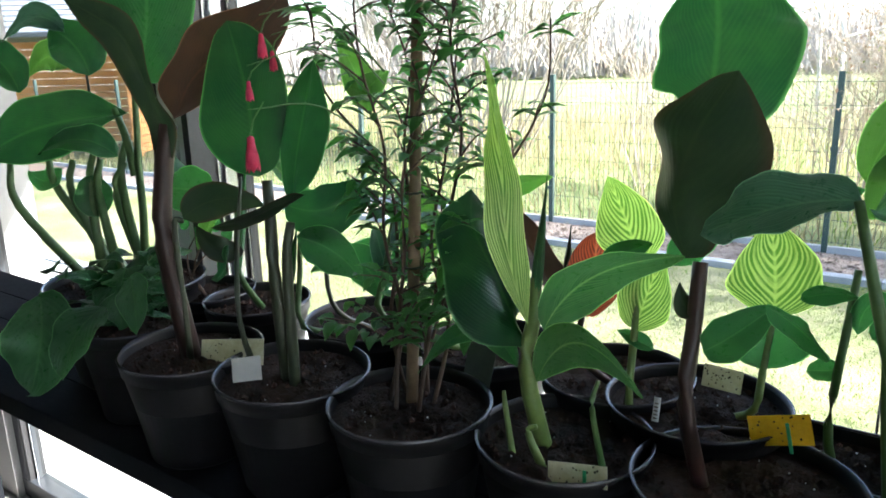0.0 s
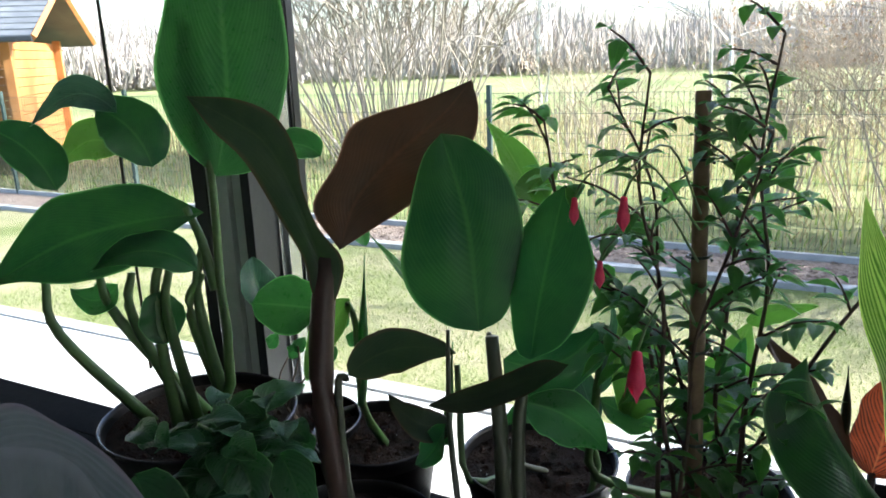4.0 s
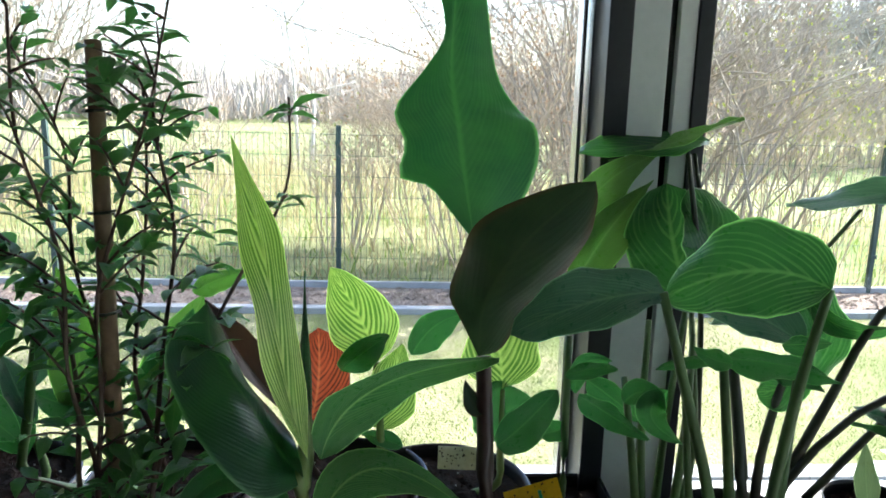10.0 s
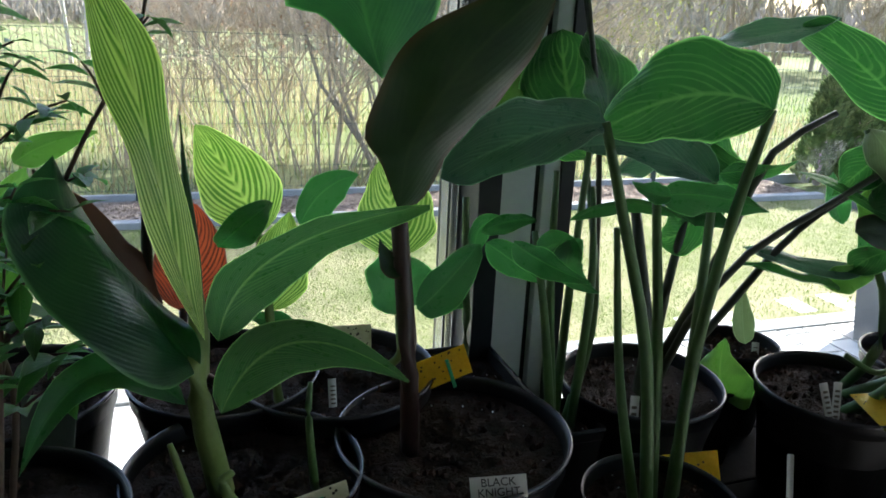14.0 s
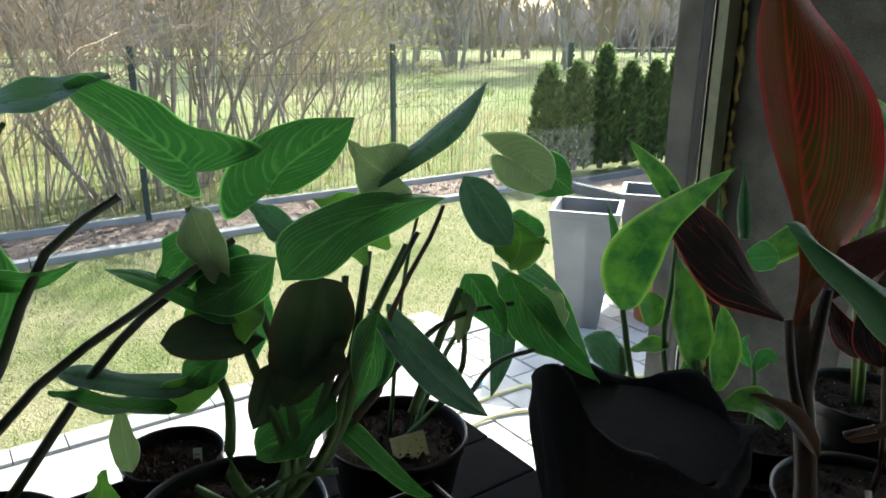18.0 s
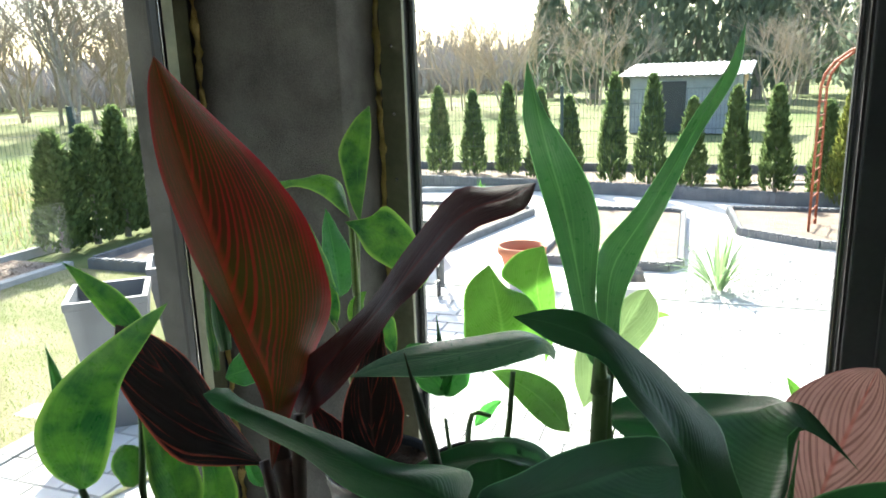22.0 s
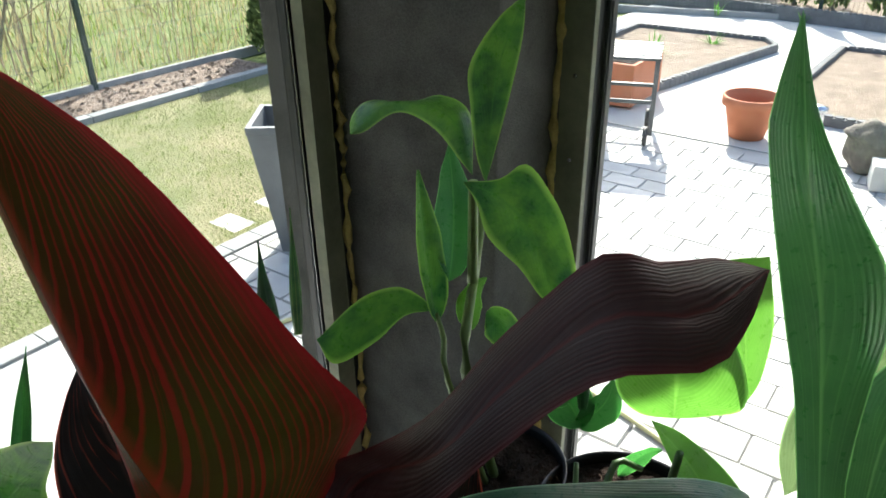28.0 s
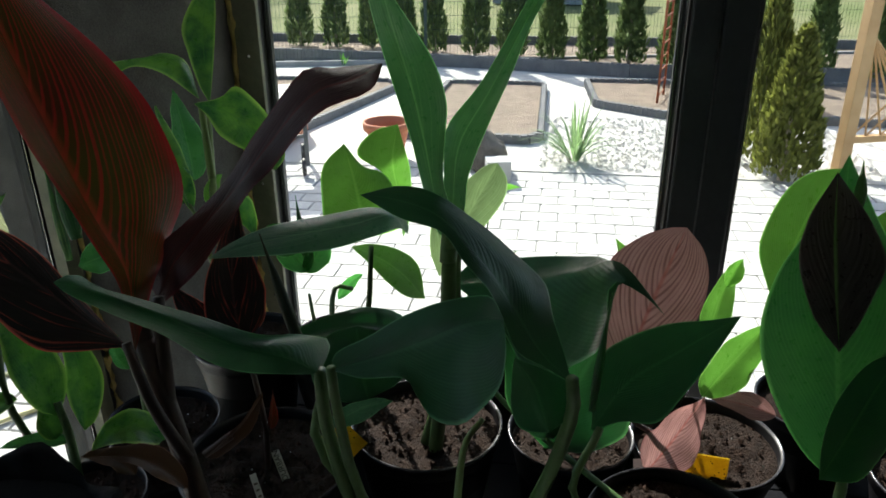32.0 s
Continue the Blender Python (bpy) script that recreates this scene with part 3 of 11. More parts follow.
def blade(plant, material, rib, left, right, name="leaf", puff=0.10, wave=0.026, nu=10, nv=30, seed=0):
    """A leaf blade spanned between three lines: its midrib from base to tip, and its two edges; puff: how far each half bulges."""
    o = plant.matrix_world.translation
    rng = random.Random(seed + int(abs(rib[0][0] * 7919 + rib[-1][2] * 104729) * 1000) % 99991)
    ph, ph2 = rng.uniform(0, 6.28), rng.uniform(0, 6.28)

    def even(ctrl):
        """The line through the points at even steps of its length."""
        pts = curve_pts(ctrl, 60)
        run = [0.0]
        for a, b in zip(pts, pts[1:]):
            run.append(run[-1] + (b - a).length)
        out, k = [], 0
        for i in range(nv + 1):
            want = run[-1] * i / nv
            while k < len(pts) - 2 and run[k + 1] < want:
                k += 1
            out.append(pts[k].lerp(pts[k + 1], min(1.0, max(0.0, (want - run[k]) / max(1e-9, run[k + 1] - run[k])))))
        return out

    mid = even(rib)
    edges = (even([rib[0]] + left + [rib[-1]]), even([rib[0]] + right + [rib[-1]]))
    verts, uvs, half = [], [], nu // 2
    for i in range(nv + 1):
        v = i / nv
        d = (mid[min(nv, i + 1)] - mid[max(0, i - 1)]).normalized()
        across = edges[1][i] - edges[0][i]
        n = across.cross(d)
        n = n.normalized() if n.length > 1e-6 else frame_of(d)[1]
        for k in range(nu + 1):
            u = k / nu * 2 - 1
            a = abs(u)
            e = edges[1 if u > 0 else 0][i]
            w = (e - mid[i]).length
            q = mid[i].lerp(e, a)
            q = q + n * (puff * w * math.sin(math.pi * a ** 0.8) * (1 - 0.3 * a) + wave * w * a * a * (math.sin(v * 9 + ph + u) + 0.6 * math.sin(v * 21 + ph2 - u)))
            verts.append(tuple(q - o))
            uvs.append((k / nu, v))
    faces = [(i * (nu + 1) + k, i * (nu + 1) + k + 1, (i + 1) * (nu + 1) + k + 1, (i + 1) * (nu + 1) + k) for i in range(nv) for k in range(nu)]
    ob = from_lists(name, verts, faces, material, plant, smooth=True)
    lay = ob.data.uv_layers.new(name="UVMap")
    lay.data.foreach_set("uv", [c for f in faces for i in f for c in uvs[i]])
    return ob


def rolled(plant, material, b, t, r, name="rolled_leaf", m=None):
    """A young leaf still rolled into a spear."""
    b, t = Vector(b), Vector(t)
    mid = Vector(m) if m else (b + t) / 2
    pts = curve_pts([b, mid, t], 12)
    o = plant.matrix_world.translation
    k = len(pts) - 1
    v, f = tube_lists([p - o for p in pts], [max(0.0008, r * (0.75 + 0.5 * math.sin(math.pi * min(1, i / k * 1.3))) * (1 - (i / k) ** 2.2)) for i in range(k + 1)], 9)
    ob = from_lists(name, v, f, material, plant, smooth=True)
    ob.data.uv_layers.new(name="UVMap")
    return ob


POT_N = [0]


def pot_parts(plant, radius, height, square=False, soil_drop=0.016, rim_mat=None):
    """A round or square nursery pot with a rolled lip, and its soil; the thing's origin is the pot's foot."""
    POT_N[0] += 1
    r, h = radius, height
    if square:
        def ring(w, z):
            return [(-w, -w, z), (w, -w, z), (w, w, z), (-w, w, z)]
        verts = [p for w, z in ((r * 0.72, 0), (r * 0.97, h * 0.88), (r * 1.0, h * 0.89), (r * 1.0, h), (r * 0.95, h), (r * 0.93, h * 0.85), (r * 0.70, 0.01)) for p in ring(w, z)]
        faces = [(0, 3, 2, 1)] + [(a * 4 + k, a * 4 + (k + 1) % 4, a * 4 + 4 + (k + 1) % 4, a * 4 + 4 + k) for a in range(6) for k in range(4)] + [(24, 25, 26, 27)]
        pot = from_lists("pot", verts, faces, M_POT, plant)
        lip_v, lip_f = tube_lists([(r, -r, h), (r, r, h), (-r, r, h), (-r, -r, h), (r, -r, h)], [0.0028] * 5, 6)
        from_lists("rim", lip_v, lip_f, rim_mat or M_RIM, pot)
        sr = r * 0.93
    else:
        prof = [(0.001, 0.0), (r * 0.70, 0.0), (r * 0.72, 0.004), (r * 0.93, h * 0.86), (r * 0.97, h * 0.865), (r * 0.985, h * 0.96), (r * 1.0, h * 0.985), (r * 0.995, h), (r * 0.97, h), (r * 0.955, h * 0.97), (r * 0.93, h * 0.80), (r * 0.70, 0.012)]
        pot = part("pot", lathe_bm(prof, 48, 0.006, POT_N[0]), M_POT, plant)
        part("rim", lathe_bm([(r * 0.985, h - 0.0045), (r * 1.008, h - 0.003), (r * 1.01, h), (r * 0.995, h + 0.002), (r * 0.978, h)], 48, 0.006, POT_N[0]), rim_mat or M_RIM, pot, "glossy lip, paler than the pot to carry a highlight")
        sr = r * 0.945
    rng = random.Random(POT_N[0] * 31)
    rings, seg = 9, 28
    verts, faces = [(0, 0, h - soil_drop + 0.004)], []
    for a in range(1, rings + 1):
        for k in range(seg):
            ang = 2 * math.pi * k / seg
            rr = sr * a / rings
            cx, cy = rr * math.cos(ang), rr * math.sin(ang)
            if square:
                q = max(abs(math.cos(ang)), abs(math.sin(ang)))
                cx, cy = cx / q, cy / q
            verts.append((cx, cy, h - soil_drop + rng.uniform(-0.004, 0.006) * (a < rings)))
    faces += [(0, 1 + k, 1 + (k + 1) % seg) for k in range(seg)]
    for a in range(rings - 1):
        for k in range(seg):
            i, j = 1 + a * seg + k, 1 + a * seg + (k + 1) % seg
            faces.append((i, i + seg, j + seg, j))
    soil = from_lists("soil", verts, faces, M_SOIL, plant, smooth=True)
    cv, cf = [], []
    for _ in range(230):
        ang, rr, s = rng.uniform(0, 6.28), sr * 0.93 * math.sqrt(rng.random()), rng.choice((0.0012, 0.0018, 0.0025, 0.0035, 0.0052))
        c = Vector((rr * math.cos(ang), rr * math.sin(ang), h - soil_drop + s * 0.5))
        i0 = len(cv)
        for dx, dy, dz in ((1, 0, 0), (-1, 0, 0), (0, 1, 0), (0, -1, 0), (0, 0, 1), (0, 0, -1)):
            cv.append(tuple(c + Vector((dx, dy, dz)) * s * rng.uniform(0.6, 1.3)))
        cf += [(i0 + a, i0 + b, i0 + c2) for a, b, c2 in ((0, 2, 4), (2, 1, 4), (1, 3, 4), (3, 0, 4), (2, 0, 5), (1, 2, 5), (3, 1, 5), (0, 3, 5))]
    crumbs = from_lists("soil_grit", cv, cf, M_CRUMB, soil)
    crumbs["kind"] = "stuff"
    pv, pf = [], []
    for _ in range(7):
        ang, rr, s = rng.uniform(0, 6.28), sr * 0.9 * math.sqrt(rng.random()), rng.uniform(0.0008, 0.0018)
        c = Vector((rr * math.cos(ang), rr * math.sin(ang), h - soil_drop + 0.005))
        i0 = len(pv)
        pv += [tuple(c + Vector(q) * s) for q in ((1, 0, 0), (-0.5, 0.8, 0), (-0.5, -0.8, 0), (0, 0, 0.9), (0, 0, -0.9))]
        pf += [(i0 + a, i0 + b, i0 + d) for a, b, d in ((0, 1, 3), (1, 2, 3), (2, 0, 3), (1, 0, 4), (2, 1, 4), (0, 2, 4))]
    grains = from_lists("perlite", pv, pf, M_WHITE, soil, "white perlite grains")
    grains["kind"] = "stuff"
    return pot

# ---- the room ----
GROUND, FLOOR_Z, CEIL_Z, BENCH_Z = 0.13, 0.20, 2.75, 1.175


def room():
    box("floor", (-4.2, -3.6, 0.0), (2.3, 2.0, FLOOR_Z), M_FLOOR, bevel=0, kind="structure")
    box("ceiling", (-4.4, -3.8, CEIL_Z), (2.4, 2.1, CEIL_Z + 0.2), M_CEIL, bevel=0, kind="structure")
    box("wall_west", (-4.4, -3.8, 0.0), (-4.2, 2.1, CEIL_Z), M_WALL, bevel=0, kind="structure")
    box("wall_south", (-4.2, -3.8, 0.0), (2.4, -3.6, CEIL_Z), M_WALL, bevel=0, kind="structure")
    box("wall_north_west", (-4.2, 1.86, FLOOR_Z), (-2.42, 2.1, CEIL_Z), M_WALL, bevel=0, kind="structure")
    # the corner pier between the two glazed sides, with rough plaster
    pier = part("wall_corner_pier", box_bm(2.02, 1.565, 0.0, 2.36, 2.06, CEIL_Z, 0.006), M_PLASTER, smooth=False)
    tagged(pier, "rough grey cement-plastered corner pier", "wall", kind="structure")
    box("wall_east_south", (2.02, -3.6, 0.0), (2.36, -0.95, CEIL_Z), M_WALL, bevel=0, kind="structure")
    box("wall_north_lintel", (-2.42, 1.86, 2.55), (2.02, 2.06, CEIL_Z), M_WALL, bevel=0, kind="structure")
    box("wall_east_lintel", (2.06, -0.95, 2.55), (2.36, 1.565, CEIL_Z), M_WALL, bevel=0, kind="structure")
    # unseen overhangs over both glazed sides, added to keep sun off the inner plants
    box("unseen_overhang_east", (2.4, -3.8, 2.62), (3.2, 2.9, 2.74), M_WALL, bevel=0, kind="structure")
    box("unseen_overhang_north", (-4.4, 2.1, 2.62), (2.397, 2.9, 2.74), M_WALL, bevel=0, kind="structure")


def window_along_x(name, x0, x1, y, z0, z1, label):
    """One fixed pane between x0 and x1: frame, seals, spacer strip and glass."""
    w = thing(name, (x0 + x1) / 2, y, z0, label, "window")
    w["kind"] = "structure"
    lx0, lx1, h = x0 - (x0 + x1) / 2, x1 - (x0 + x1) / 2, z1 - z0
    for nm, a, b in (("bottom_rail", (lx0, -0.035, 0), (lx1, 0.035, 0.075)), ("top_rail", (lx0, -0.035, h - 0.075), (lx1, 0.035, h)),
                     ("jamb", (lx0, -0.034, 0.075), (lx0 + 0.05, 0.034, h - 0.075)), ("jamb", (lx1 - 0.05, -0.034, 0.075), (lx1, 0.034, h - 0.075))):
        box(nm, a, b, M_FRAME, w, 0.004)
    for x, s in ((lx0 + 0.05, 1), (lx1 - 0.05, -1)):
        box("seal", (min(x, x + s * 0.006), -0.03, 0.075), (max(x, x + s * 0.006), 0.03, h - 0.075), M_SEAL, w, 0.001)
        box("glazing_bar", (min(x + s * 0.006, x + s * 0.018), -0.004, 0.075), (max(x + s * 0.006, x + s * 0.018), 0.012, h - 0.075), M_FRAME, w, 0.001)
        for e in (0.0075, 0.0145):
            box("spacer_strip", (x + s * e - 0.001, -0.007, 0.075), (x + s * e + 0.001, -0.0035, h - 0.075), M_STEEL, w, 0, "bright aluminium spacer strip")
    pane = box("pane", (lx0 + 0.05, 0.0125, 0.07), (lx1 - 0.05, 0.0165, h - 0.07), M_GLASS, w, 0)
    pane.visible_shadow = False
    return w


def window_along_y(name, y0, y1, x, z0, z1, label):
    w = thing(name, x, (y0 + y1) / 2, z0, label, "window")
    w["kind"] = "structure"
    c = (y0 + y1) / 2
    l0, l1, h = y0 - c, y1 - c, z1 - z0
    for nm, a, b in (("bottom_rail", (-0.035, l0, 0), (0.035, l1, 0.075)), ("top_rail", (-0.035, l0, h - 0.075), (0.035, l1, h)),
                     ("jamb", (-0.034, l0, 0.075), (0.034, l0 + 0.05, h - 0.075)), ("jamb", (-0.034, l1 - 0.05, 0.075), (0.034, l1, h - 0.075))):
        box(nm, a, b, M_FRAME, w, 0.004)
    for y, s in ((l0 + 0.05, 1), (l1 - 0.05, -1)):
        box("seal", (-0.03, min(y, y + s * 0.006), 0.075), (0.03, max(y, y + s * 0.006), h - 0.075), M_SEAL, w, 0.001)
        box("glazing_bar", (-0.004, min(y + s * 0.006, y + s * 0.018), 0.075), (0.012, max(y + s * 0.006, y + s * 0.018), h - 0.075), M_FRAME, w, 0.001)
        for e in (0.0075, 0.0145):
            box("spacer_strip", (-0.007, y + s * e - 0.001, 0.075), (-0.0035, y + s * e + 0.001, h - 0.075), M_STEEL, w, 0, "bright aluminium spacer strip")
    pane = box("pane", (0.0125, l0 + 0.05, 0.07), (0.0165, l1 - 0.05, h - 0.07), M_GLASS, w, 0)
    pane.visible_shadow = False
    return w


def foam_strip(name, x, y, z0, z1, rx, ry, seed):
    """A ragged line of squeezed-out mounting foam."""
    rng = random.Random(seed)
    n = 90
    pts, rad = [], []
    for i in range(n + 1):
        z = z0 + (z1 - z0) * i / n
        pts.append((x + rng.uniform(-rx, rx), y + rng.uniform(-ry, ry), z))
        rad.append(rng.choice((0.004, 0.006, 0.006, 0.008, 0.0105)))
    v, f = tube_lists(pts, rad, 7)
    ob = from_lists(name, v, f, M_FOAM, smooth=True)
    return tagged(ob, "squeezed-out yellow mounting foam along the frame", "foam", kind="structure")


def mullion(name, x, y):
    """Two coupled frames seen from inside: dark profiles with grey film strips between black joints."""
    w = thing(name, x, y, FLOOR_Z, "coupled anthracite window mullion with grey film strips", "mullion")
    w["kind"] = "structure"
    h = 2.55 - FLOOR_Z
    for nm, x0, x1, yy, mt in (("dark_profile", -0.0675, -0.036, -0.004, M_FRAME), ("film_strip", -0.036, 0.012, 0.0, M_TAPE), ("joint", 0.012, 0.024, 0.012, M_SEAL),
                               ("film_strip", 0.024, 0.047, 0.0, M_TAPE), ("dark_profile", 0.047, 0.0675, -0.004, M_FRAME)):
        box(nm, (x0, yy, 0), (x1, 0.10, h), mt, w, 0.0015)
    for sx in (-1, 1):
        for k in (0, 1):
            box("glazing_bead", (sx * (0.0705 + 0.010 * k) - 0.0016, 0.060 + 0.012 * k, 0), (sx * (0.0705 + 0.010 * k) + 0.0016, 0.09 + 0.012 * k, h), M_STEEL, w, 0.0006, "thin bright bead")
    return w


room()
window_along_x("window_1", -2.42, -1.071, 1.92, FLOOR_Z, 2.55, "tall dark-framed window towards the lawn")
window_along_x("window_2", -1.069, 0.387, 1.92, FLOOR_Z, 2.55, "tall dark-framed window towards the lawn")
window_along_x("window_3", 0.389, 2.018, 1.92, FLOOR_Z, 2.55, "tall dark-framed window beside the plastered pier")
window_along_y("window_4", 0.585, 1.56, 2.235, FLOOR_Z, 2.55, "tall dark-framed window towards the sunny patio")
window_along_y("window_5", -0.95, 0.565, 2.235, FLOOR_Z, 2.55, "tall dark-framed window towards the sunny patio")
mullion("mullion_1", -1.07, 1.78)
mullion("mullion_2", 0.3875, 1.78)
# the wide dark mullion of the patio side, with a small handle plate
m3 = thing("mullion_3", 2.2, 0.575, FLOOR_Z, "wide anthracite window mullion", "mullion")
m3["kind"] = "structure"
box("dark_profile", (-0.004, -0.063, 0), (0.07, 0.0, 2.35), M_FRAME, m3, 0.005)
box("dark_profile", (-0.004, 0.003, 0), (0.07, 0.060, 2.35), M_FRAME, m3, 0.005)
# unfinished edges of both glazed sides
box("trim_north_profile", (1.955, 1.905, FLOOR_Z), (2.0, 1.884, 2.55), M_OLIVE, bevel=0.002, kind="structure")
box("trim_east_profile", (2.185, 1.50, FLOOR_Z), (2.2, 1.552, 2.55), M_OLIVE, bevel=0.002, kind="structure")
for k in range(14):
    zz = 0.5 + 0.14 * k
    part("screw", lathe_bm([(0.0005, 0), (0.004, 0.0006), (0.004, 0.002), (0.0005, 0.003)], 8), M_STEEL, bpy.data.objects["trim_east_profile"]).matrix_world = pose(2.184, 1.526, zz, 0, -90, 0)
foam_strip("foam_line_north", 2.012, 1.878, FLOOR_Z, 2.55, 0.003, 0.004, 3)
foam_strip("foam_line_east", 2.186, 1.558, FLOOR_Z, 2.55, 0.004, 0.003, 5)


def bench():
    """A long dark plank bench under the windows, on square legs."""
    b = thing("plant_bench", -0.4, 1.58, FLOOR_Z, "long black-stained wooden plant bench under the window", "bench")
    for k in range(4):
        y0 = -0.22 + 0.107 * k
        box("plank", (-2.0, y0, 0.935), (1.56, y0 + 0.1045, 0.975), M_BENCH, b, 0.003)
    box("front_rail", (-1.98, -0.19, 0.90), (1.545, -0.165, 0.934), M_BENCH, b, 0.003)
    for x in (-1.9, 0.1, 1.50):
        for y in (-0.15, 0.15):
            box("leg", (x - 0.03, y - 0.03, 0), (x + 0.03, y + 0.03, 0.934), M_BENCH, b, 0.003)
    return b


def corner_table():
    """A lower dark table in the corner that carries the pots by the patio window."""
    b = thing("corner_table", 1.60, 0.75, FLOOR_Z, "low black-stained wooden plant table in the corner", "table")
    for k in range(6):
        x0 = -0.33 + 0.117 * k
        box("plank", (x0, -1.15, 0.76), (x0 + 0.114, 0.79, 0.79), M_BENCH, b, 0.003)
    for x in (-0.29, 0.33):
        for y in (-1.1, 0.7):
            box("leg", (x - 0.03, y - 0.03, 0), (x + 0.03, y + 0.03, 0.759), M_BENCH, b, 0.003)
    return b


bench()
corner_table()
st = thing("plant_stool", 1.075, 1.290, FLOOR_Z, "dark wooden stool under the fabric grow bag", "stool")
part("seat", lathe_bm([(0.001, 0.945), (0.045, 0.945), (0.048, 0.95), (0.048, 0.97), (0.045, 0.975), (0.001, 0.975)], 32), M_BENCH, st)
for sx, sy in ((-0.027, -0.027), (0.027, -0.027), (-0.027, 0.027), (0.027, 0.027)):
    box("leg", (sx - 0.014, sy - 0.014, 0), (sx + 0.014, sy + 0.014, 0.947), M_BENCH, st, 0.003)

# ---- plant builders ----
def joined_leaves(name, rows, material, parent):
    """Many small pointed leaves of one twig in one mesh; rows of base, way, length, width, up."""
    o = parent.matrix_world.translation if parent.type == "EMPTY" else parent.parent.matrix_world.translation
    verts, faces, uvs = [], [], []
    for b, d, ln, w, up in rows:
        s = d.cross(up).normalized()
        n = s.cross(d).normalized()
        i = len(verts)
        for k, (v, hw) in enumerate(((0, 0.05), (0.18, 0.6), (0.42, 1.0), (0.7, 0.72), (1.0, 0.03))):
            c = b + d * ln * v - n * ln * 0.30 * v * v - o
            verts += [tuple(c - s * w * 0.5 * hw + n * w * 0.22 * hw), tuple(c), tuple(c + s * w * 0.5 * hw + n * w * 0.22 * hw)]
            uvs += [(0.0, v), (0.5, v), (1.0, v)]
        for k in range(4):
            for j in range(2):
                faces.append((i + k * 3 + j, i + k * 3 + j + 1, i + k * 3 + j + 4, i + k * 3 + j + 3))
    ob = from_lists(name, verts, faces, material, parent, smooth=True)
    lay = ob.data.uv_layers.new(name="UVMap")
    lay.data.foreach_set("uv", [c for f in faces for i in f for c in uvs[i]])
    ob["kind"] = "stuff"
    return ob


def fuchsia_body(p, foot, top):
    """A cane with five thin stems along it, and many side twigs with paired hanging leaves."""
    rng = random.Random(41)
    foot, top = Vector(foot), Vector(top)
    tube("cane", [foot, foot.lerp(top, 0.5), top], 0.0085, 0.0080, M_CANE, p, 8, 10, "brown bamboo cane")
    for k in range(5):
        z = foot.lerp(top, 0.15 + 0.18 * k)
        v, f = tube_lists([z + Vector((0.012 * math.cos(a * 0.7), 0.012 * math.sin(a * 0.7), 0.0006 * a)) - p.matrix_world.translation for a in range(10)], [0.0016] * 10, 6)
        from_lists("tie", v, f, M_STEM_DK, p)
    up = (top - foot).normalized()
    mains = []
    for k in range(6):
        a = k * 1.05 + 0.4
        reach = rng.uniform(0.05, 0.16)
        h = (top - foot).length * rng.uniform(0.90, 1.13)
        pts = [foot + Vector((math.cos(a), math.sin(a), 0)) * 0.03]
        for j in range(1, 6):
            t = j / 5
            pts.append(foot + up * h * t + Vector((math.cos(a + t), math.sin(a + t) * 0.6, 0)) * (0.03 + reach * t * t) + Vector((rng.gauss(0, 0.01), rng.gauss(0, 0.008), 0)))
        tube("stem", pts, 0.0032, 0.0013, M_TWIG, p, 20, 6)
        mains.append(curve_pts(pts, 20))
    # one long shoot that leans away over the neighbouring pot
    shoot = [foot + Vector((0.02, 0, 0.05)), Vector((-0.16, 1.54, 1.50)), Vector((-0.105, 1.56, 1.62)), Vector((-0.068, 1.575, 1.685)), Vector((-0.048, 1.585, 1.74)), Vector((-0.048, 1.59, 1.815))]
    tube("stem", shoot, 0.0026, 0.0011, M_TWIG, p, 20, 6)
    mains.append(curve_pts(shoot, 20))
    for m in mains:
        for j in range(3, len(m), 1):
            if rng.random() < (0.7 if m is mains[-1] else 0.06 + 0.6 * (1 - j / len(m)) ** 2):
                continue
            b = m[j]
            t = j / len(m)
            a = rng.uniform(0, 6.283)
            ln = rng.uniform(0.05, 0.13) * (1.1 - 0.5 * t) * (0.4 if m is mains[-1] else 0.95)
            d = Vector((math.cos(a), math.sin(a) * 0.7, rng.uniform(0.3, 1.3))).normalized()
            tip = b + d * ln + Vector((0, 0, -ln * 0.12))
            twig = tube("twig", [b, b.lerp(tip, 0.5) + Vector((0, 0, ln * 0.08)), tip], 0.0016, 0.0009, M_TWIG, p, 6, 5)
            rows = []
            n = max(2, int(ln / 0.017))
            for i in range(n + 1):
                q = b.lerp(tip, (i + 0.6) / (n + 0.6))
                side = d.cross(Vector((0, 0, 1))).normalized()
                for s in (-1, 1):
                    w = (side * s * rng.uniform(0.7, 1.1) + d * rng.uniform(0.2, 0.8) + Vector((0, 0, rng.uniform(-0.7, 0.45)))).normalized()
                    l = rng.uniform(0.019, 0.043) * (1.0 if i < n else 0.7)
                    rows.append((q, w, l, l * rng.uniform(0.4, 0.54), Vector((rng.gauss(0, 0.2), rng.gauss(0, 0.2), 1))))
            joined_leaves("leaves", rows, L_SMALL, twig)


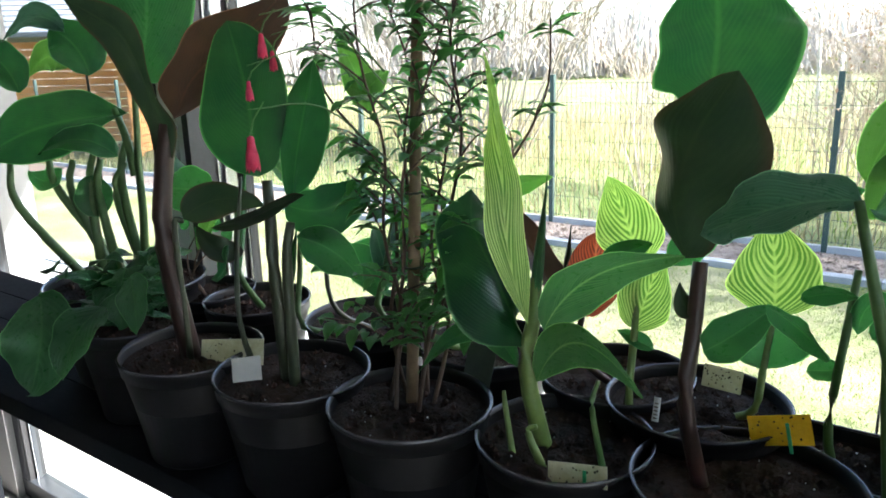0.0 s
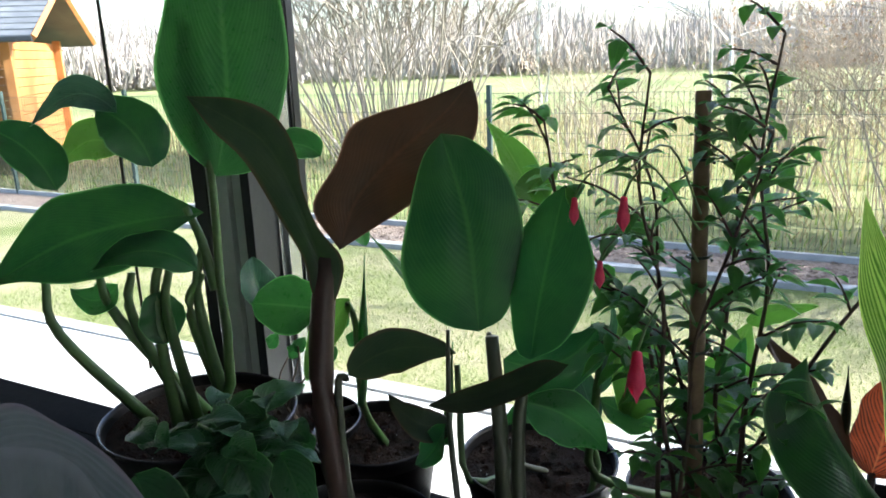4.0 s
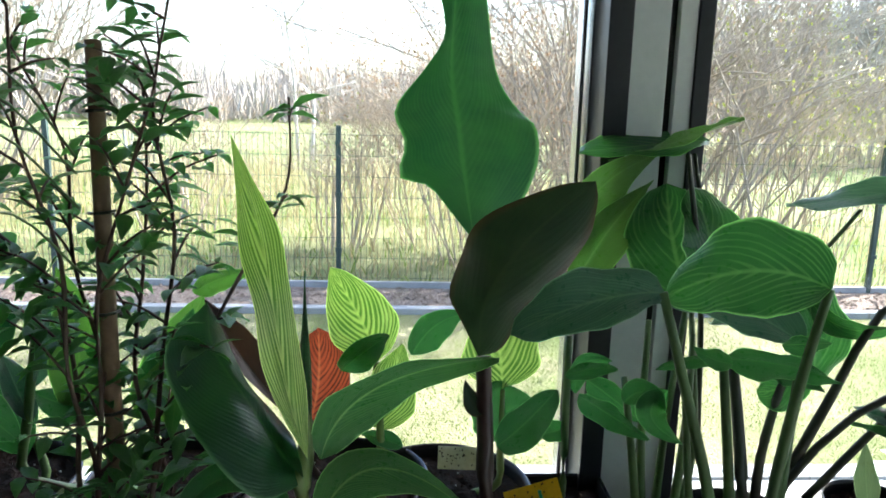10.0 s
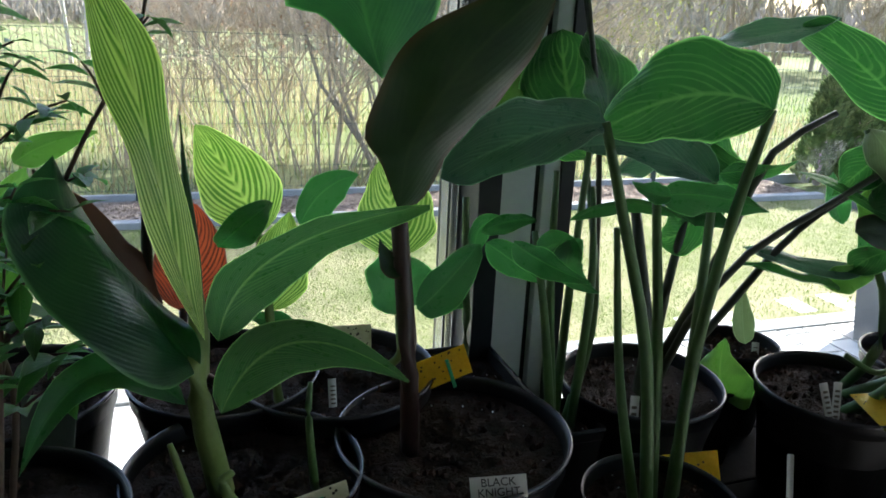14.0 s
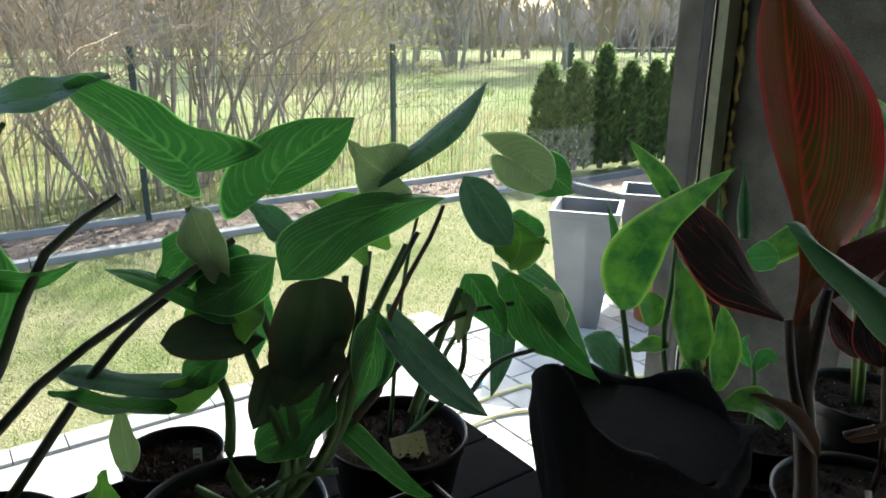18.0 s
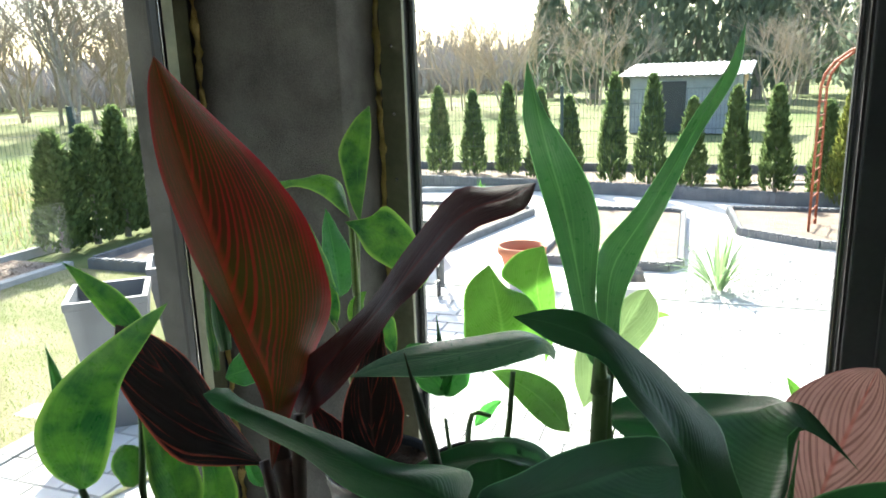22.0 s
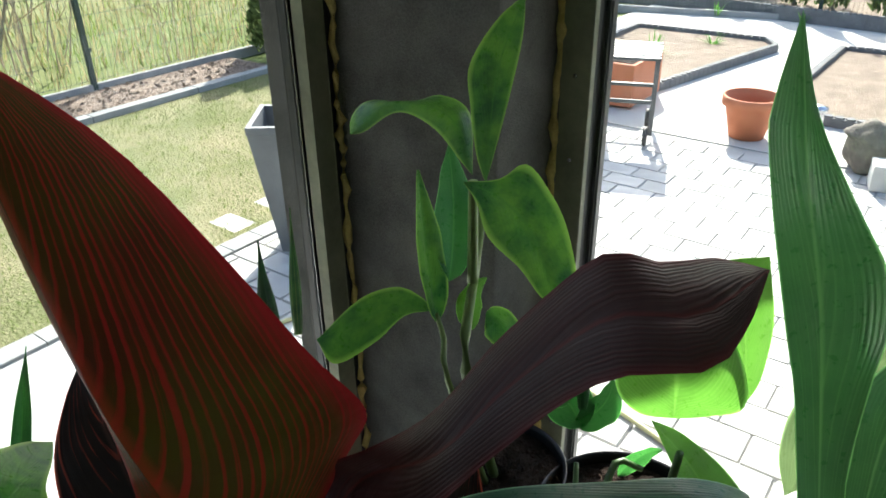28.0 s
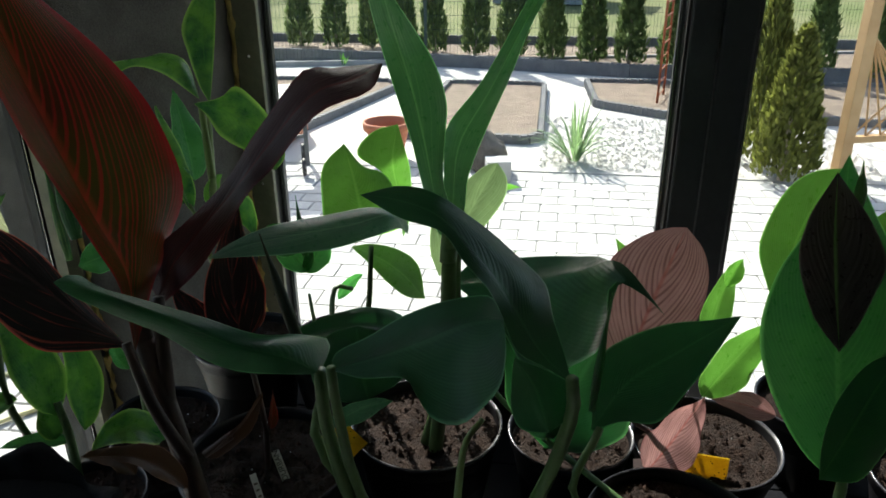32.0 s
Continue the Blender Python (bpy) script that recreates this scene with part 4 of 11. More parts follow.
def fuchsia_flower(p, at_, size):
    """A hanging flower: a closed tube with four sepals."""
    c = Vector(at_)
    o = p.matrix_world.translation
    s = size
    prof = [(0.02, 0.55), (0.10, 0.50), (0.13, 0.2), (0.19, -0.05), (0.20, -0.22), (0.10, -0.42), (0.01, -0.55)]
    fl = part("flower", lathe_bm([(r * s, h * s) for r, h in prof], 14), M_PINK, p, "pink hanging fuchsia flower")
    fl.location = c - o
    v, f = tube_lists([(0, 0, 0.55 * s), (0.004, 0.002, 1.0 * s), (0.012, 0.01, 1.5 * s)], [0.0012, 0.001, 0.0008], 5)
    from_lists("flower_stalk", v, f, M_STEM, fl)
    for k in range(4):
        a = k * 1.571 + 0.3
        d = Vector((math.cos(a), math.sin(a), 0))
        q = Vector((-d.y, d.x, 0))
        vv = []
        for t, w in ((0, 0.04), (0.35, 0.09), (0.7, 0.07), (1, 0.01)):
            e = d * (0.14 + 0.10 * t) * s + Vector((0, 0, (0.1 - 0.62 * t) * s))
            vv += [tuple(e - q * w * s), tuple(e + q * w * s)]
        from_lists("sepal", vv, [(2 * i, 2 * i + 1, 2 * i + 3, 2 * i + 2) for i in range(3)], M_PINK, fl, smooth=True)


def grow_bag(p, r, h):
    """A black fabric bag with a crumpled, turned-down rim and a pulled-up corner."""
    bm = bmesh.new()
    seg = 64
    rows = [(0.60, 0.0), (0.68, 0.04), (0.80, 0.11), (0.93, 0.17), (1.04, 0.215), (1.08, 0.24), (1.05, 0.252), (0.99, 0.25), (0.95, 0.235), (0.92, 0.20)]
    rng = random.Random(6)
    rings = []
    for j, (k, z) in enumerate(rows):
        ring = []
        for i in range(seg):
            a = 2 * math.pi * i / seg
            crease = 0.035 * math.sin(a * 7 + 1.3 * j) + 0.02 * math.sin(a * 17 + j) + 0.03 * noise.noise(Vector((math.cos(a) * 3, math.sin(a) * 3, z * 14)))
            up = 0.085 * math.exp(-((a - 3.10 + (2 * math.pi if a - 3.10 < -math.pi else 0)) / 0.5) ** 2) * (0.5 if j == 4 else j in (5, 6, 7, 8)) + 0.014 * math.sin(a * 5 + 0.7) * (j > 3)
            ring.append(bm.verts.new((r * k * (1 + crease) * math.cos(a), r * k * (1 + crease) * math.sin(a), z * h / 0.25 + up)))
        rings.append(ring)
    for a, b in zip(rings, rings[1:]):
        for i in range(seg):
            bm.faces.new((a[i], a[(i + 1) % seg], b[(i + 1) % seg], b[i]))
    bm.faces.new(rings[0][::-1])
    part("bag", bm, M_BAG, p, "crumpled black fabric bag")
    # a black disc added in place of soil, so the mouth stays dark
    v = [(0, 0, h - 0.012)] + [(r * 0.95 * math.cos(2 * math.pi * i / 32), r * 0.95 * math.sin(2 * math.pi * i / 32), h - 0.016) for i in range(32)]
    from_lists("mouth_disc", v, [(0, 1 + i, 1 + (i + 1) % 32) for i in range(32)], M_BAG, p, "flat black disc closing the bag's mouth", smooth=True)


def card(name, label, material, a, b, c, specks=0, clip=False, bars=0, words=(), upright=False):
    """A flat tag from its corners: a top left, b top right, c bottom left; with gnats, a clip, bars or words."""
    a, b, c = Vector(a), Vector(b), Vector(c)
    ex_, ey = b - a, c - a
    w, h = ex_.length, ey.length
    x = ex_.normalized()
    n = x.cross(-ey).normalized()
    y = n.cross(x)
    m = Matrix((x, y, n)).transposed().to_4x4()
    m.translation = c if y.dot(a - c) > 0 else a
    t = thing(name, 0, 0, 0, label, "sticky trap" if "trap" in name else "plant label")
    t.matrix_world = m
    rng = random.Random(int(abs(a.x) * 1000))
    bm = bmesh.new()
    nx = 8
    bend = 0.05 * h * rng.uniform(-1, 1)
    top = [[bm.verts.new((w * i / nx, h * j / 3, bend * math.sin(math.pi * i / nx) + z)) for i in range(nx + 1)] for z in (0.0, 0.0009) for j in range(4)]
    for s in (0, 4):
        for j in range(3):
            for i in range(nx):
                bm.faces.new((top[s + j][i], top[s + j][i + 1], top[s + j + 1][i + 1], top[s + j + 1][i]))
    part("card", bm, material, t)
    def lift(px):
        return bend * math.sin(math.pi * px / w) + 0.0016
    for _ in range(specks):
        px, py, s = rng.uniform(0.04, 0.96) * w, rng.uniform(0.06, 0.94) * h, rng.uniform(0.0006, 0.0016)
        k = part("gnat", lathe_bm([(0.0001, 0), (s, 0.0001), (s * 0.7, s * 0.5), (0.0001, s * 0.7)], 6), M_SPECK, t)
        k.location = (px, py, lift(px))
    if clip:
        box("clip", (w * 0.60, -h * 0.25, 0.0012), (w * 0.66, h * 0.75, 0.0032), M_MINT, t, 0.0006, "mint green plastic clip")
    for k in range(bars):
        if w > h:
            box("writing", (w * 0.1, h * (0.15 + 0.7 * k / bars), lift(w * 0.5)), (w * (0.9 - 0.2 * (k % 2)), h * (0.15 + 0.7 * k / bars) + h * 0.10, lift(w * 0.5) + 0.0004), M_STONE, t, 0)
        else:
            box("writing", (w * 0.22, h * (0.12 + 0.76 * k / bars), lift(w * 0.5)), (w * 0.78, h * (0.12 + 0.76 * k / bars) + h * 0.055, lift(w * 0.5) + 0.0004), M_STONE, t, 0)
    for k, word in enumerate(words):
        cu = bpy.data.curves.new("lettering", "FONT")
        cu.body, cu.align_x, cu.align_y, cu.extrude = word, "CENTER", "CENTER", 0.0002
        ob = new("lettering", cu)
        ob.data.materials.append(M_INK)
        ob.parent = t
        if upright:
            cu.size = w * 1.0
            ob.location, ob.rotation_euler = (w * 0.5, h * 0.5, lift(w * 0.5)), (0, 0, radians(90))
        else:
            cu.size = h * 0.5
            ob.location = (w * 0.5, h * (0.74 - 0.44 * k), lift(w * 0.5))
    return t



# ---- plants: the bench under the lawn windows ----

p = thing("canna", -0.597, 1.447, 1.175, "burgundy canna with broad bronze leaves in a black pot", "potted plant", "")
pot_parts(p, 0.110, 0.170, False)
tube("stem", [(-0.597, 1.447, 1.321), (-0.611, 1.432, 1.511), (-0.616, 1.447, 1.612), (-0.612, 1.463, 1.689)], 0.0158, 0.0137, M_STEM_BR, p)
blade(p, L_DARK, [(-0.612, 1.451, 1.623), (-0.613, 1.450, 1.676), (-0.639, 1.449, 1.756), (-0.667, 1.441, 1.817), (-0.698, 1.421, 1.847), (-0.734, 1.398, 1.873)], [(-0.622, 1.441, 1.652), (-0.629, 1.440, 1.690), (-0.655, 1.434, 1.740), (-0.683, 1.421, 1.801), (-0.709, 1.404, 1.837)], [(-0.597, 1.457, 1.649), (-0.591, 1.462, 1.688), (-0.617, 1.455, 1.725), (-0.633, 1.454, 1.768), (-0.639, 1.455, 1.810), (-0.659, 1.450, 1.848), (-0.693, 1.429, 1.868)], wave=0.04)
blade(p, L_BROWN, [(-0.596, 1.464, 1.698), (-0.589, 1.495, 1.751), (-0.557, 1.533, 1.797), (-0.517, 1.572, 1.838), (-0.492, 1.605, 1.877)], [(-0.628, 1.463, 1.745), (-0.612, 1.491, 1.791), (-0.605, 1.513, 1.829), (-0.580, 1.531, 1.844), (-0.532, 1.563, 1.858)], [(-0.577, 1.493, 1.713), (-0.547, 1.520, 1.734), (-0.511, 1.553, 1.764), (-0.486, 1.583, 1.802), (-0.484, 1.603, 1.842)], wave=0.05)
tube("petiole", [(-0.587, 1.437, 1.321), (-0.598, 1.443, 1.530), (-0.588, 1.452, 1.549)], 0.0058, 0.0043, M_STEM_DK, p)
leaf(p, L_DARK, (-0.588, 1.452, 1.551), (-0.541, 1.485, 1.579), (-0.482, 1.519, 1.569), 0.059, (0.533, -0.846, 0.009), "canna", 0.12, 0.030)

p = thing("canna", -0.394, 1.469, 1.177, "green canna with wide rounded leaves in a black pot", "potted plant", "")
pot_parts(p, 0.112, 0.170, False)
tube("stem", [(-0.404, 1.469, 1.323), (-0.398, 1.455, 1.488), (-0.407, 1.464, 1.562), (-0.414, 1.470, 1.619)], 0.0101, 0.0072, M_STEM_DK, p)
blade(p, L_DEEP, [(-0.428, 1.468, 1.623), (-0.431, 1.468, 1.679), (-0.439, 1.469, 1.744), (-0.466, 1.471, 1.830)], [(-0.458, 1.451, 1.632), (-0.488, 1.440, 1.658), (-0.500, 1.436, 1.700), (-0.491, 1.444, 1.757), (-0.480, 1.456, 1.807)], [(-0.404, 1.483, 1.640), (-0.389, 1.491, 1.694), (-0.388, 1.495, 1.741), (-0.406, 1.496, 1.790), (-0.439, 1.487, 1.822)])
tube("stem", [(-0.379, 1.459, 1.323), (-0.384, 1.466, 1.499), (-0.383, 1.478, 1.562)], 0.0086, 0.0065, M_STEM_DK, p)
blade(p, L_DEEP, [(-0.373, 1.476, 1.597), (-0.368, 1.484, 1.651), (-0.358, 1.497, 1.718), (-0.347, 1.507, 1.777)], [(-0.390, 1.479, 1.605), (-0.399, 1.484, 1.664), (-0.395, 1.494, 1.715), (-0.372, 1.505, 1.757)], [(-0.339, 1.478, 1.619), (-0.318, 1.488, 1.662), (-0.312, 1.495, 1.699), (-0.329, 1.499, 1.752)])
tube("petiole", [(-0.444, 1.449, 1.323), (-0.430, 1.414, 1.429), (-0.451, 1.438, 1.522), (-0.464, 1.467, 1.620)], 0.0050, 0.0022, M_STEM_DK, p)
blade(p, L_DARK, [(-0.459, 1.403, 1.561), (-0.408, 1.419, 1.572), (-0.366, 1.436, 1.591), (-0.325, 1.453, 1.609)], [(-0.415, 1.404, 1.561), (-0.365, 1.423, 1.579), (-0.334, 1.438, 1.600)], [(-0.434, 1.424, 1.573), (-0.391, 1.441, 1.591), (-0.354, 1.456, 1.608)])
leaf(p, L_DEEP, (-0.413, 1.498, 1.582), (-0.361, 1.528, 1.574), (-0.324, 1.568, 1.611), 0.081, (0.642, -0.750, -0.159), "broad", 0.20, 0.020)
leaf(p, L_GREEN, (-0.389, 1.493, 1.538), (-0.341, 1.518, 1.515), (-0.306, 1.531, 1.475), 0.065, (0.454, -0.889, 0.062), "canna", 0.20, 0.030)
leaf(p, L_DARK, (-0.459, 1.456, 1.517), (-0.483, 1.427, 1.525), (-0.517, 1.424, 1.554), 0.038, (0.637, -0.609, 0.473), "canna", 0.20, 0.030)
leaf(p, L_DEEP, (-0.447, 1.422, 1.534), (-0.466, 1.424, 1.496), (-0.482, 1.413, 1.482), 0.036, (-0.311, -0.879, 0.361), "canna", 0.20, 0.030)

p = thing("canna", -0.700, 1.670, 1.175, "young green canna in a black pot behind the burgundy one", "potted plant", "")
pot_parts(p, 0.100, 0.170, False)
tube("stem", [(-0.680, 1.670, 1.321), (-0.691, 1.626, 1.410), (-0.714, 1.655, 1.520), (-0.731, 1.660, 1.556)], 0.0065, 0.0043, M_STEM, p)
leaf(p, L_GREEN, (-0.767, 1.643, 1.545), (-0.816, 1.627, 1.550), (-0.869, 1.608, 1.553), 0.095, (0.307, -0.764, 0.568), "broad", 0.10, 0.020)
rolled(p, L_GREEN, (-0.693, 1.625, 1.410), (-0.714, 1.689, 1.621), 0.0080)
leaf(p, L_STRIPE_DK, (-0.567, 1.710, 1.524), (-0.632, 1.703, 1.574), (-0.699, 1.675, 1.663), 0.038, (0.726, -0.319, 0.609), "lance", 0.30, 0.020)
leaf(p, L_LIME, (-0.728, 1.663, 1.560), (-0.757, 1.634, 1.505), (-0.775, 1.606, 1.443), 0.058, (0.023, -0.902, 0.430), "canna", 0.20, 0.020)

p = thing("canna", -0.445, 1.700, 1.175, "green canna with upright leaves in a black pot", "potted plant", "")
pot_parts(p, 0.112, 0.170, False)
tube("stem", [(-0.465, 1.700, 1.321), (-0.511, 1.605, 1.344), (-0.533, 1.628, 1.433), (-0.543, 1.644, 1.493)], 0.0058, 0.0043, M_STEM, p)
tube("stem", [(-0.425, 1.700, 1.321), (-0.471, 1.635, 1.387), (-0.507, 1.672, 1.536)], 0.0050, 0.0036, M_STEM_DK, p)
leaf(p, L_LIME, (-0.458, 1.742, 1.688), (-0.494, 1.751, 1.755), (-0.542, 1.755, 1.818), 0.059, (0.614, -0.640, 0.461), "lance", 0.20, 0.020)
leaf(p, L_LIME, (-0.489, 1.736, 1.703), (-0.466, 1.754, 1.732), (-0.439, 1.772, 1.756), 0.052, (0.596, -0.803, -0.017), "canna", 0.20, 0.020)
rolled(p, L_GREEN, (-0.545, 1.608, 1.389), (-0.552, 1.651, 1.523), 0.0060)

p = thing("canna", -0.215, 1.710, 1.175, "green canna with narrow young leaves in a black pot", "potted plant", "")
pot_parts(p, 0.105, 0.170, False)
tube("stem", [(-0.245, 1.710, 1.321), (-0.337, 1.610, 1.391), (-0.347, 1.631, 1.460), (-0.345, 1.669, 1.571)], 0.0065, 0.0050, M_STEM, p)
leaf(p, L_TARO_BLUE, (-0.344, 1.641, 1.488), (-0.336, 1.663, 1.543), (-0.342, 1.684, 1.614), 0.026, (0.769, -0.608, 0.195), "lance", 0.30, 0.020)
leaf(p, L_GREEN, (-0.345, 1.617, 1.418), (-0.394, 1.617, 1.471), (-0.447, 1.570, 1.458), 0.066, (0.515, -0.580, 0.631), "canna", 0.15, 0.020)
leaf(p, L_TARO_BLUE, (-0.343, 1.629, 1.453), (-0.362, 1.637, 1.495), (-0.375, 1.642, 1.526), 0.036, (0.670, -0.622, 0.405), "canna", 0.20, 0.020)
leaf(p, L_LIME, (-0.311, 1.644, 1.459), (-0.304, 1.670, 1.528), (-0.332, 1.689, 1.616), 0.067, (0.404, -0.863, 0.302), "canna", 0.15, 0.020)
leaf(p, L_GREEN, (-0.277, 1.656, 1.459), (-0.312, 1.646, 1.466), (-0.344, 1.640, 1.484), 0.051, (0.397, -0.653, 0.645), "canna", 0.15, 0.020)
leaf(p, L_LIME, (-0.226, 1.665, 1.430), (-0.205, 1.696, 1.499), (-0.182, 1.751, 1.568), 0.080, (0.324, -0.846, 0.424), "canna", 0.15, 0.020)
leaf(p, L_LIME, (-0.184, 1.716, 1.579), (-0.156, 1.720, 1.596), (-0.110, 1.722, 1.608), 0.035, (0.218, -0.904, -0.369), "canna", 0.20, 0.020)
leaf(p, L_GREEN, (-0.246, 1.684, 1.443), (-0.215, 1.696, 1.492), (-0.184, 1.712, 1.561), 0.064, (0.496, -0.866, -0.055), "canna", 0.20, 0.020)
leaf(p, L_GREEN, (-0.370, 1.680, 1.417), (-0.416, 1.692, 1.461), (-0.454, 1.676, 1.477), 0.060, (0.474, -0.623, 0.622), "canna", 0.15, 0.020)
tube("petiole", [(-0.185, 1.700, 1.321), (-0.343, 1.656, 1.324), (-0.351, 1.668, 1.372), (-0.370, 1.680, 1.417)], 0.0072, 0.0043, M_STEM, p)

p = thing("canna", -0.965, 1.570, 1.175, "tall green canna clump in a wide black pot", "potted plant", "")
pot_parts(p, 0.150, 0.195, False)
blade(p, L_GREEN, [(-0.922, 1.621, 1.742), (-0.912, 1.649, 1.855), (-0.923, 1.668, 1.981), (-0.941, 1.695, 2.192)], [(-0.958, 1.597, 1.788), (-0.987, 1.593, 1.854), (-0.998, 1.599, 1.912), (-0.987, 1.620, 1.987), (-0.971, 1.648, 2.087)], [(-0.876, 1.661, 1.750), (-0.853, 1.687, 1.813), (-0.842, 1.712, 1.906), (-0.860, 1.722, 2.017), (-0.889, 1.722, 2.110)])
tube("stem", [(-0.945, 1.560, 1.346), (-0.900, 1.577, 1.430), (-0.917, 1.597, 1.591), (-0.927, 1.615, 1.727), (-0.962, 1.638, 1.965)], 0.0101, 0.0043, M_STEM, p)
rolled(p, L_LIME, (-0.944, 1.618, 1.795), (-0.969, 1.639, 1.990), 0.0090)
blade(p, L_DEEP, [(-0.939, 1.603, 1.690), (-1.033, 1.542, 1.679), (-1.114, 1.486, 1.654), (-1.206, 1.419, 1.596)], [(-0.956, 1.565, 1.673), (-1.017, 1.517, 1.617), (-1.083, 1.472, 1.601), (-1.145, 1.435, 1.607)], [(-0.989, 1.599, 1.710), (-1.034, 1.574, 1.733), (-1.105, 1.529, 1.728), (-1.160, 1.491, 1.705)], wave=0.03)
tube("petiole", [(-0.922, 1.591, 1.574), (-0.941, 1.593, 1.650), (-0.962, 1.590, 1.699)], 0.0086, 0.0058, M_STEM, p)
leaf(p, L_DEEP, (-1.004, 1.576, 1.760), (-1.031, 1.570, 1.815), (-1.075, 1.550, 1.848), 0.099, (0.758, -0.440, 0.482), "broad", 0.15, 0.030)
leaf(p, L_LIME, (-1.075, 1.584, 1.779), (-1.116, 1.564, 1.798), (-1.154, 1.534, 1.760), 0.071, (0.469, -0.842, 0.267), "canna", 0.15, 0.030)
leaf(p, L_TARO_BLUE, (-1.048, 1.564, 1.840), (-1.099, 1.539, 1.869), (-1.154, 1.499, 1.825), 0.053, (0.435, -0.803, 0.408), "canna", 0.30, 0.040)
leaf(p, L_DEEP, (-1.123, 1.500, 1.732), (-1.158, 1.490, 1.791), (-1.214, 1.464, 1.828), 0.082, (0.745, -0.313, 0.589), "broad", 0.20, 0.030)
leaf(p, L_GREEN, (-0.820, 1.744, 1.760), (-0.856, 1.726, 1.779), (-0.898, 1.699, 1.769), 0.056, (0.465, -0.696, 0.548), "canna", 0.20, 0.030)
leaf(p, L_DEEP, (-0.924, 1.562, 1.613), (-0.979, 1.523, 1.647), (-1.048, 1.478, 1.621), 0.066, (0.427, -0.562, 0.708), "canna", 0.20, 0.030)
leaf(p, L_GREEN, (-1.047, 1.520, 1.589), (-1.074, 1.499, 1.567), (-1.106, 1.484, 1.587), 0.053, (0.428, -0.730, 0.533), "canna", 0.20, 0.030)
leaf(p, L_DEEP, (-0.982, 1.541, 1.496), (-0.992, 1.543, 1.539), (-0.991, 1.550, 1.577), 0.073, (0.893, -0.425, 0.146), "broad", 0.20, 0.030)
leaf(p, L_TARO_BLUE, (-0.875, 1.658, 1.532), (-0.894, 1.653, 1.566), (-0.902, 1.656, 1.610), 0.062, (0.810, -0.522, 0.267), "broad", 0.20, 0.030)
leaf(p, L_GREEN, (-0.782, 1.796, 1.603), (-0.802, 1.791, 1.640), (-0.833, 1.779, 1.671), 0.042, (0.781, -0.389, 0.489), "canna", 0.20, 0.030)
tube("stem", [(-0.977, 1.602, 1.346), (-1.045, 1.511, 1.537), (-1.073, 1.508, 1.614)], 0.0101, 0.0058, M_STEM, p)
tube("stem", [(-0.950, 1.555, 1.346), (-0.983, 1.548, 1.539), (-0.982, 1.561, 1.607)], 0.0101, 0.0058, M_STEM, p)
tube("stem", [(-0.920, 1.596, 1.346), (-0.953, 1.566, 1.539), (-0.940, 1.585, 1.599)], 0.0101, 0.0058, M_STEM, p)
tube("stem", [(-1.049, 1.547, 1.346), (-1.121, 1.463, 1.519), (-1.139, 1.468, 1.604)], 0.0101, 0.0058, M_STEM, p)
tube("stem", [(-0.962, 1.524, 1.346), (-0.999, 1.542, 1.555), (-0.989, 1.563, 1.641)], 0.0101, 0.0058, M_STEM, p)
tube("stem", [(-0.971, 1.564, 1.346), (-1.027, 1.522, 1.538), (-1.030, 1.533, 1.606)], 0.0101, 0.0058, M_STEM, p)
tube("stem", [(-0.899, 1.574, 1.346), (-0.944, 1.575, 1.557), (-0.938, 1.595, 1.650)], 0.0101, 0.0058, M_STEM, p)
for x, y in ((-1.20, 1.68),):
    tube("support_wire", [(x, y, 1.36), (x + 0.005, y, 2.3)], 0.003, 0.003, M_STEM_DK, p, 3, 6)

p = thing("bushy_plant", -0.800, 1.475, 1.175, "low bushy plant with soft green leaves in a black pot", "potted plant", "")
pot_parts(p, 0.095, 0.170, False)
tube("stem", [(-0.800, 1.475, 1.33), (-0.850, 1.436, 1.414), (-0.900, 1.397, 1.439)], 0.003, 0.002, M_STEM, p, 6, 6)
leaf(p, L_SHRUB, (-0.900, 1.397, 1.439), (-0.864, 1.384, 1.454), (-0.829, 1.370, 1.454), 0.047, (-0.47, -0.43, 1), "canna", 0.15, 0.03, nu=6, nv=9)
leaf(p, L_SHRUB, (-0.887, 1.406, 1.428), (-0.853, 1.393, 1.443), (-0.819, 1.380, 1.442), 0.045, (-0.39, -0.43, 1), "canna", 0.15, 0.03, nu=6, nv=9)
leaf(p, L_SHRUB, (-0.874, 1.415, 1.417), (-0.873, 1.449, 1.425), (-0.872, 1.484, 1.417), 0.043, (-0.49, -0.68, 1), "canna", 0.15, 0.03, nu=6, nv=9)
leaf(p, L_SHRUB, (-0.861, 1.424, 1.406), (-0.869, 1.464, 1.419), (-0.876, 1.504, 1.415), 0.051, (-0.34, -0.10, 1), "canna", 0.15, 0.03, nu=6, nv=9)
leaf(p, L_SHRUB, (-0.848, 1.432, 1.395), (-0.825, 1.460, 1.394), (-0.802, 1.487, 1.376), 0.044, (-0.50, -0.03, 1), "canna", 0.15, 0.03, nu=6, nv=9)
tube("stem", [(-0.800, 1.475, 1.33), (-0.790, 1.496, 1.422), (-0.781, 1.516, 1.454)], 0.003, 0.002, M_STEM, p, 6, 6)
leaf(p, L_SHRUB, (-0.781, 1.516, 1.454), (-0.760, 1.495, 1.468), (-0.739, 1.473, 1.467), 0.037, (0.04, -0.22, 1), "canna", 0.15, 0.03, nu=6, nv=9)
leaf(p, L_SHRUB, (-0.785, 1.504, 1.443), (-0.774, 1.544, 1.453), (-0.762, 1.584, 1.448), 0.051, (0.47, -0.01, 1), "canna", 0.15, 0.03, nu=6, nv=9)
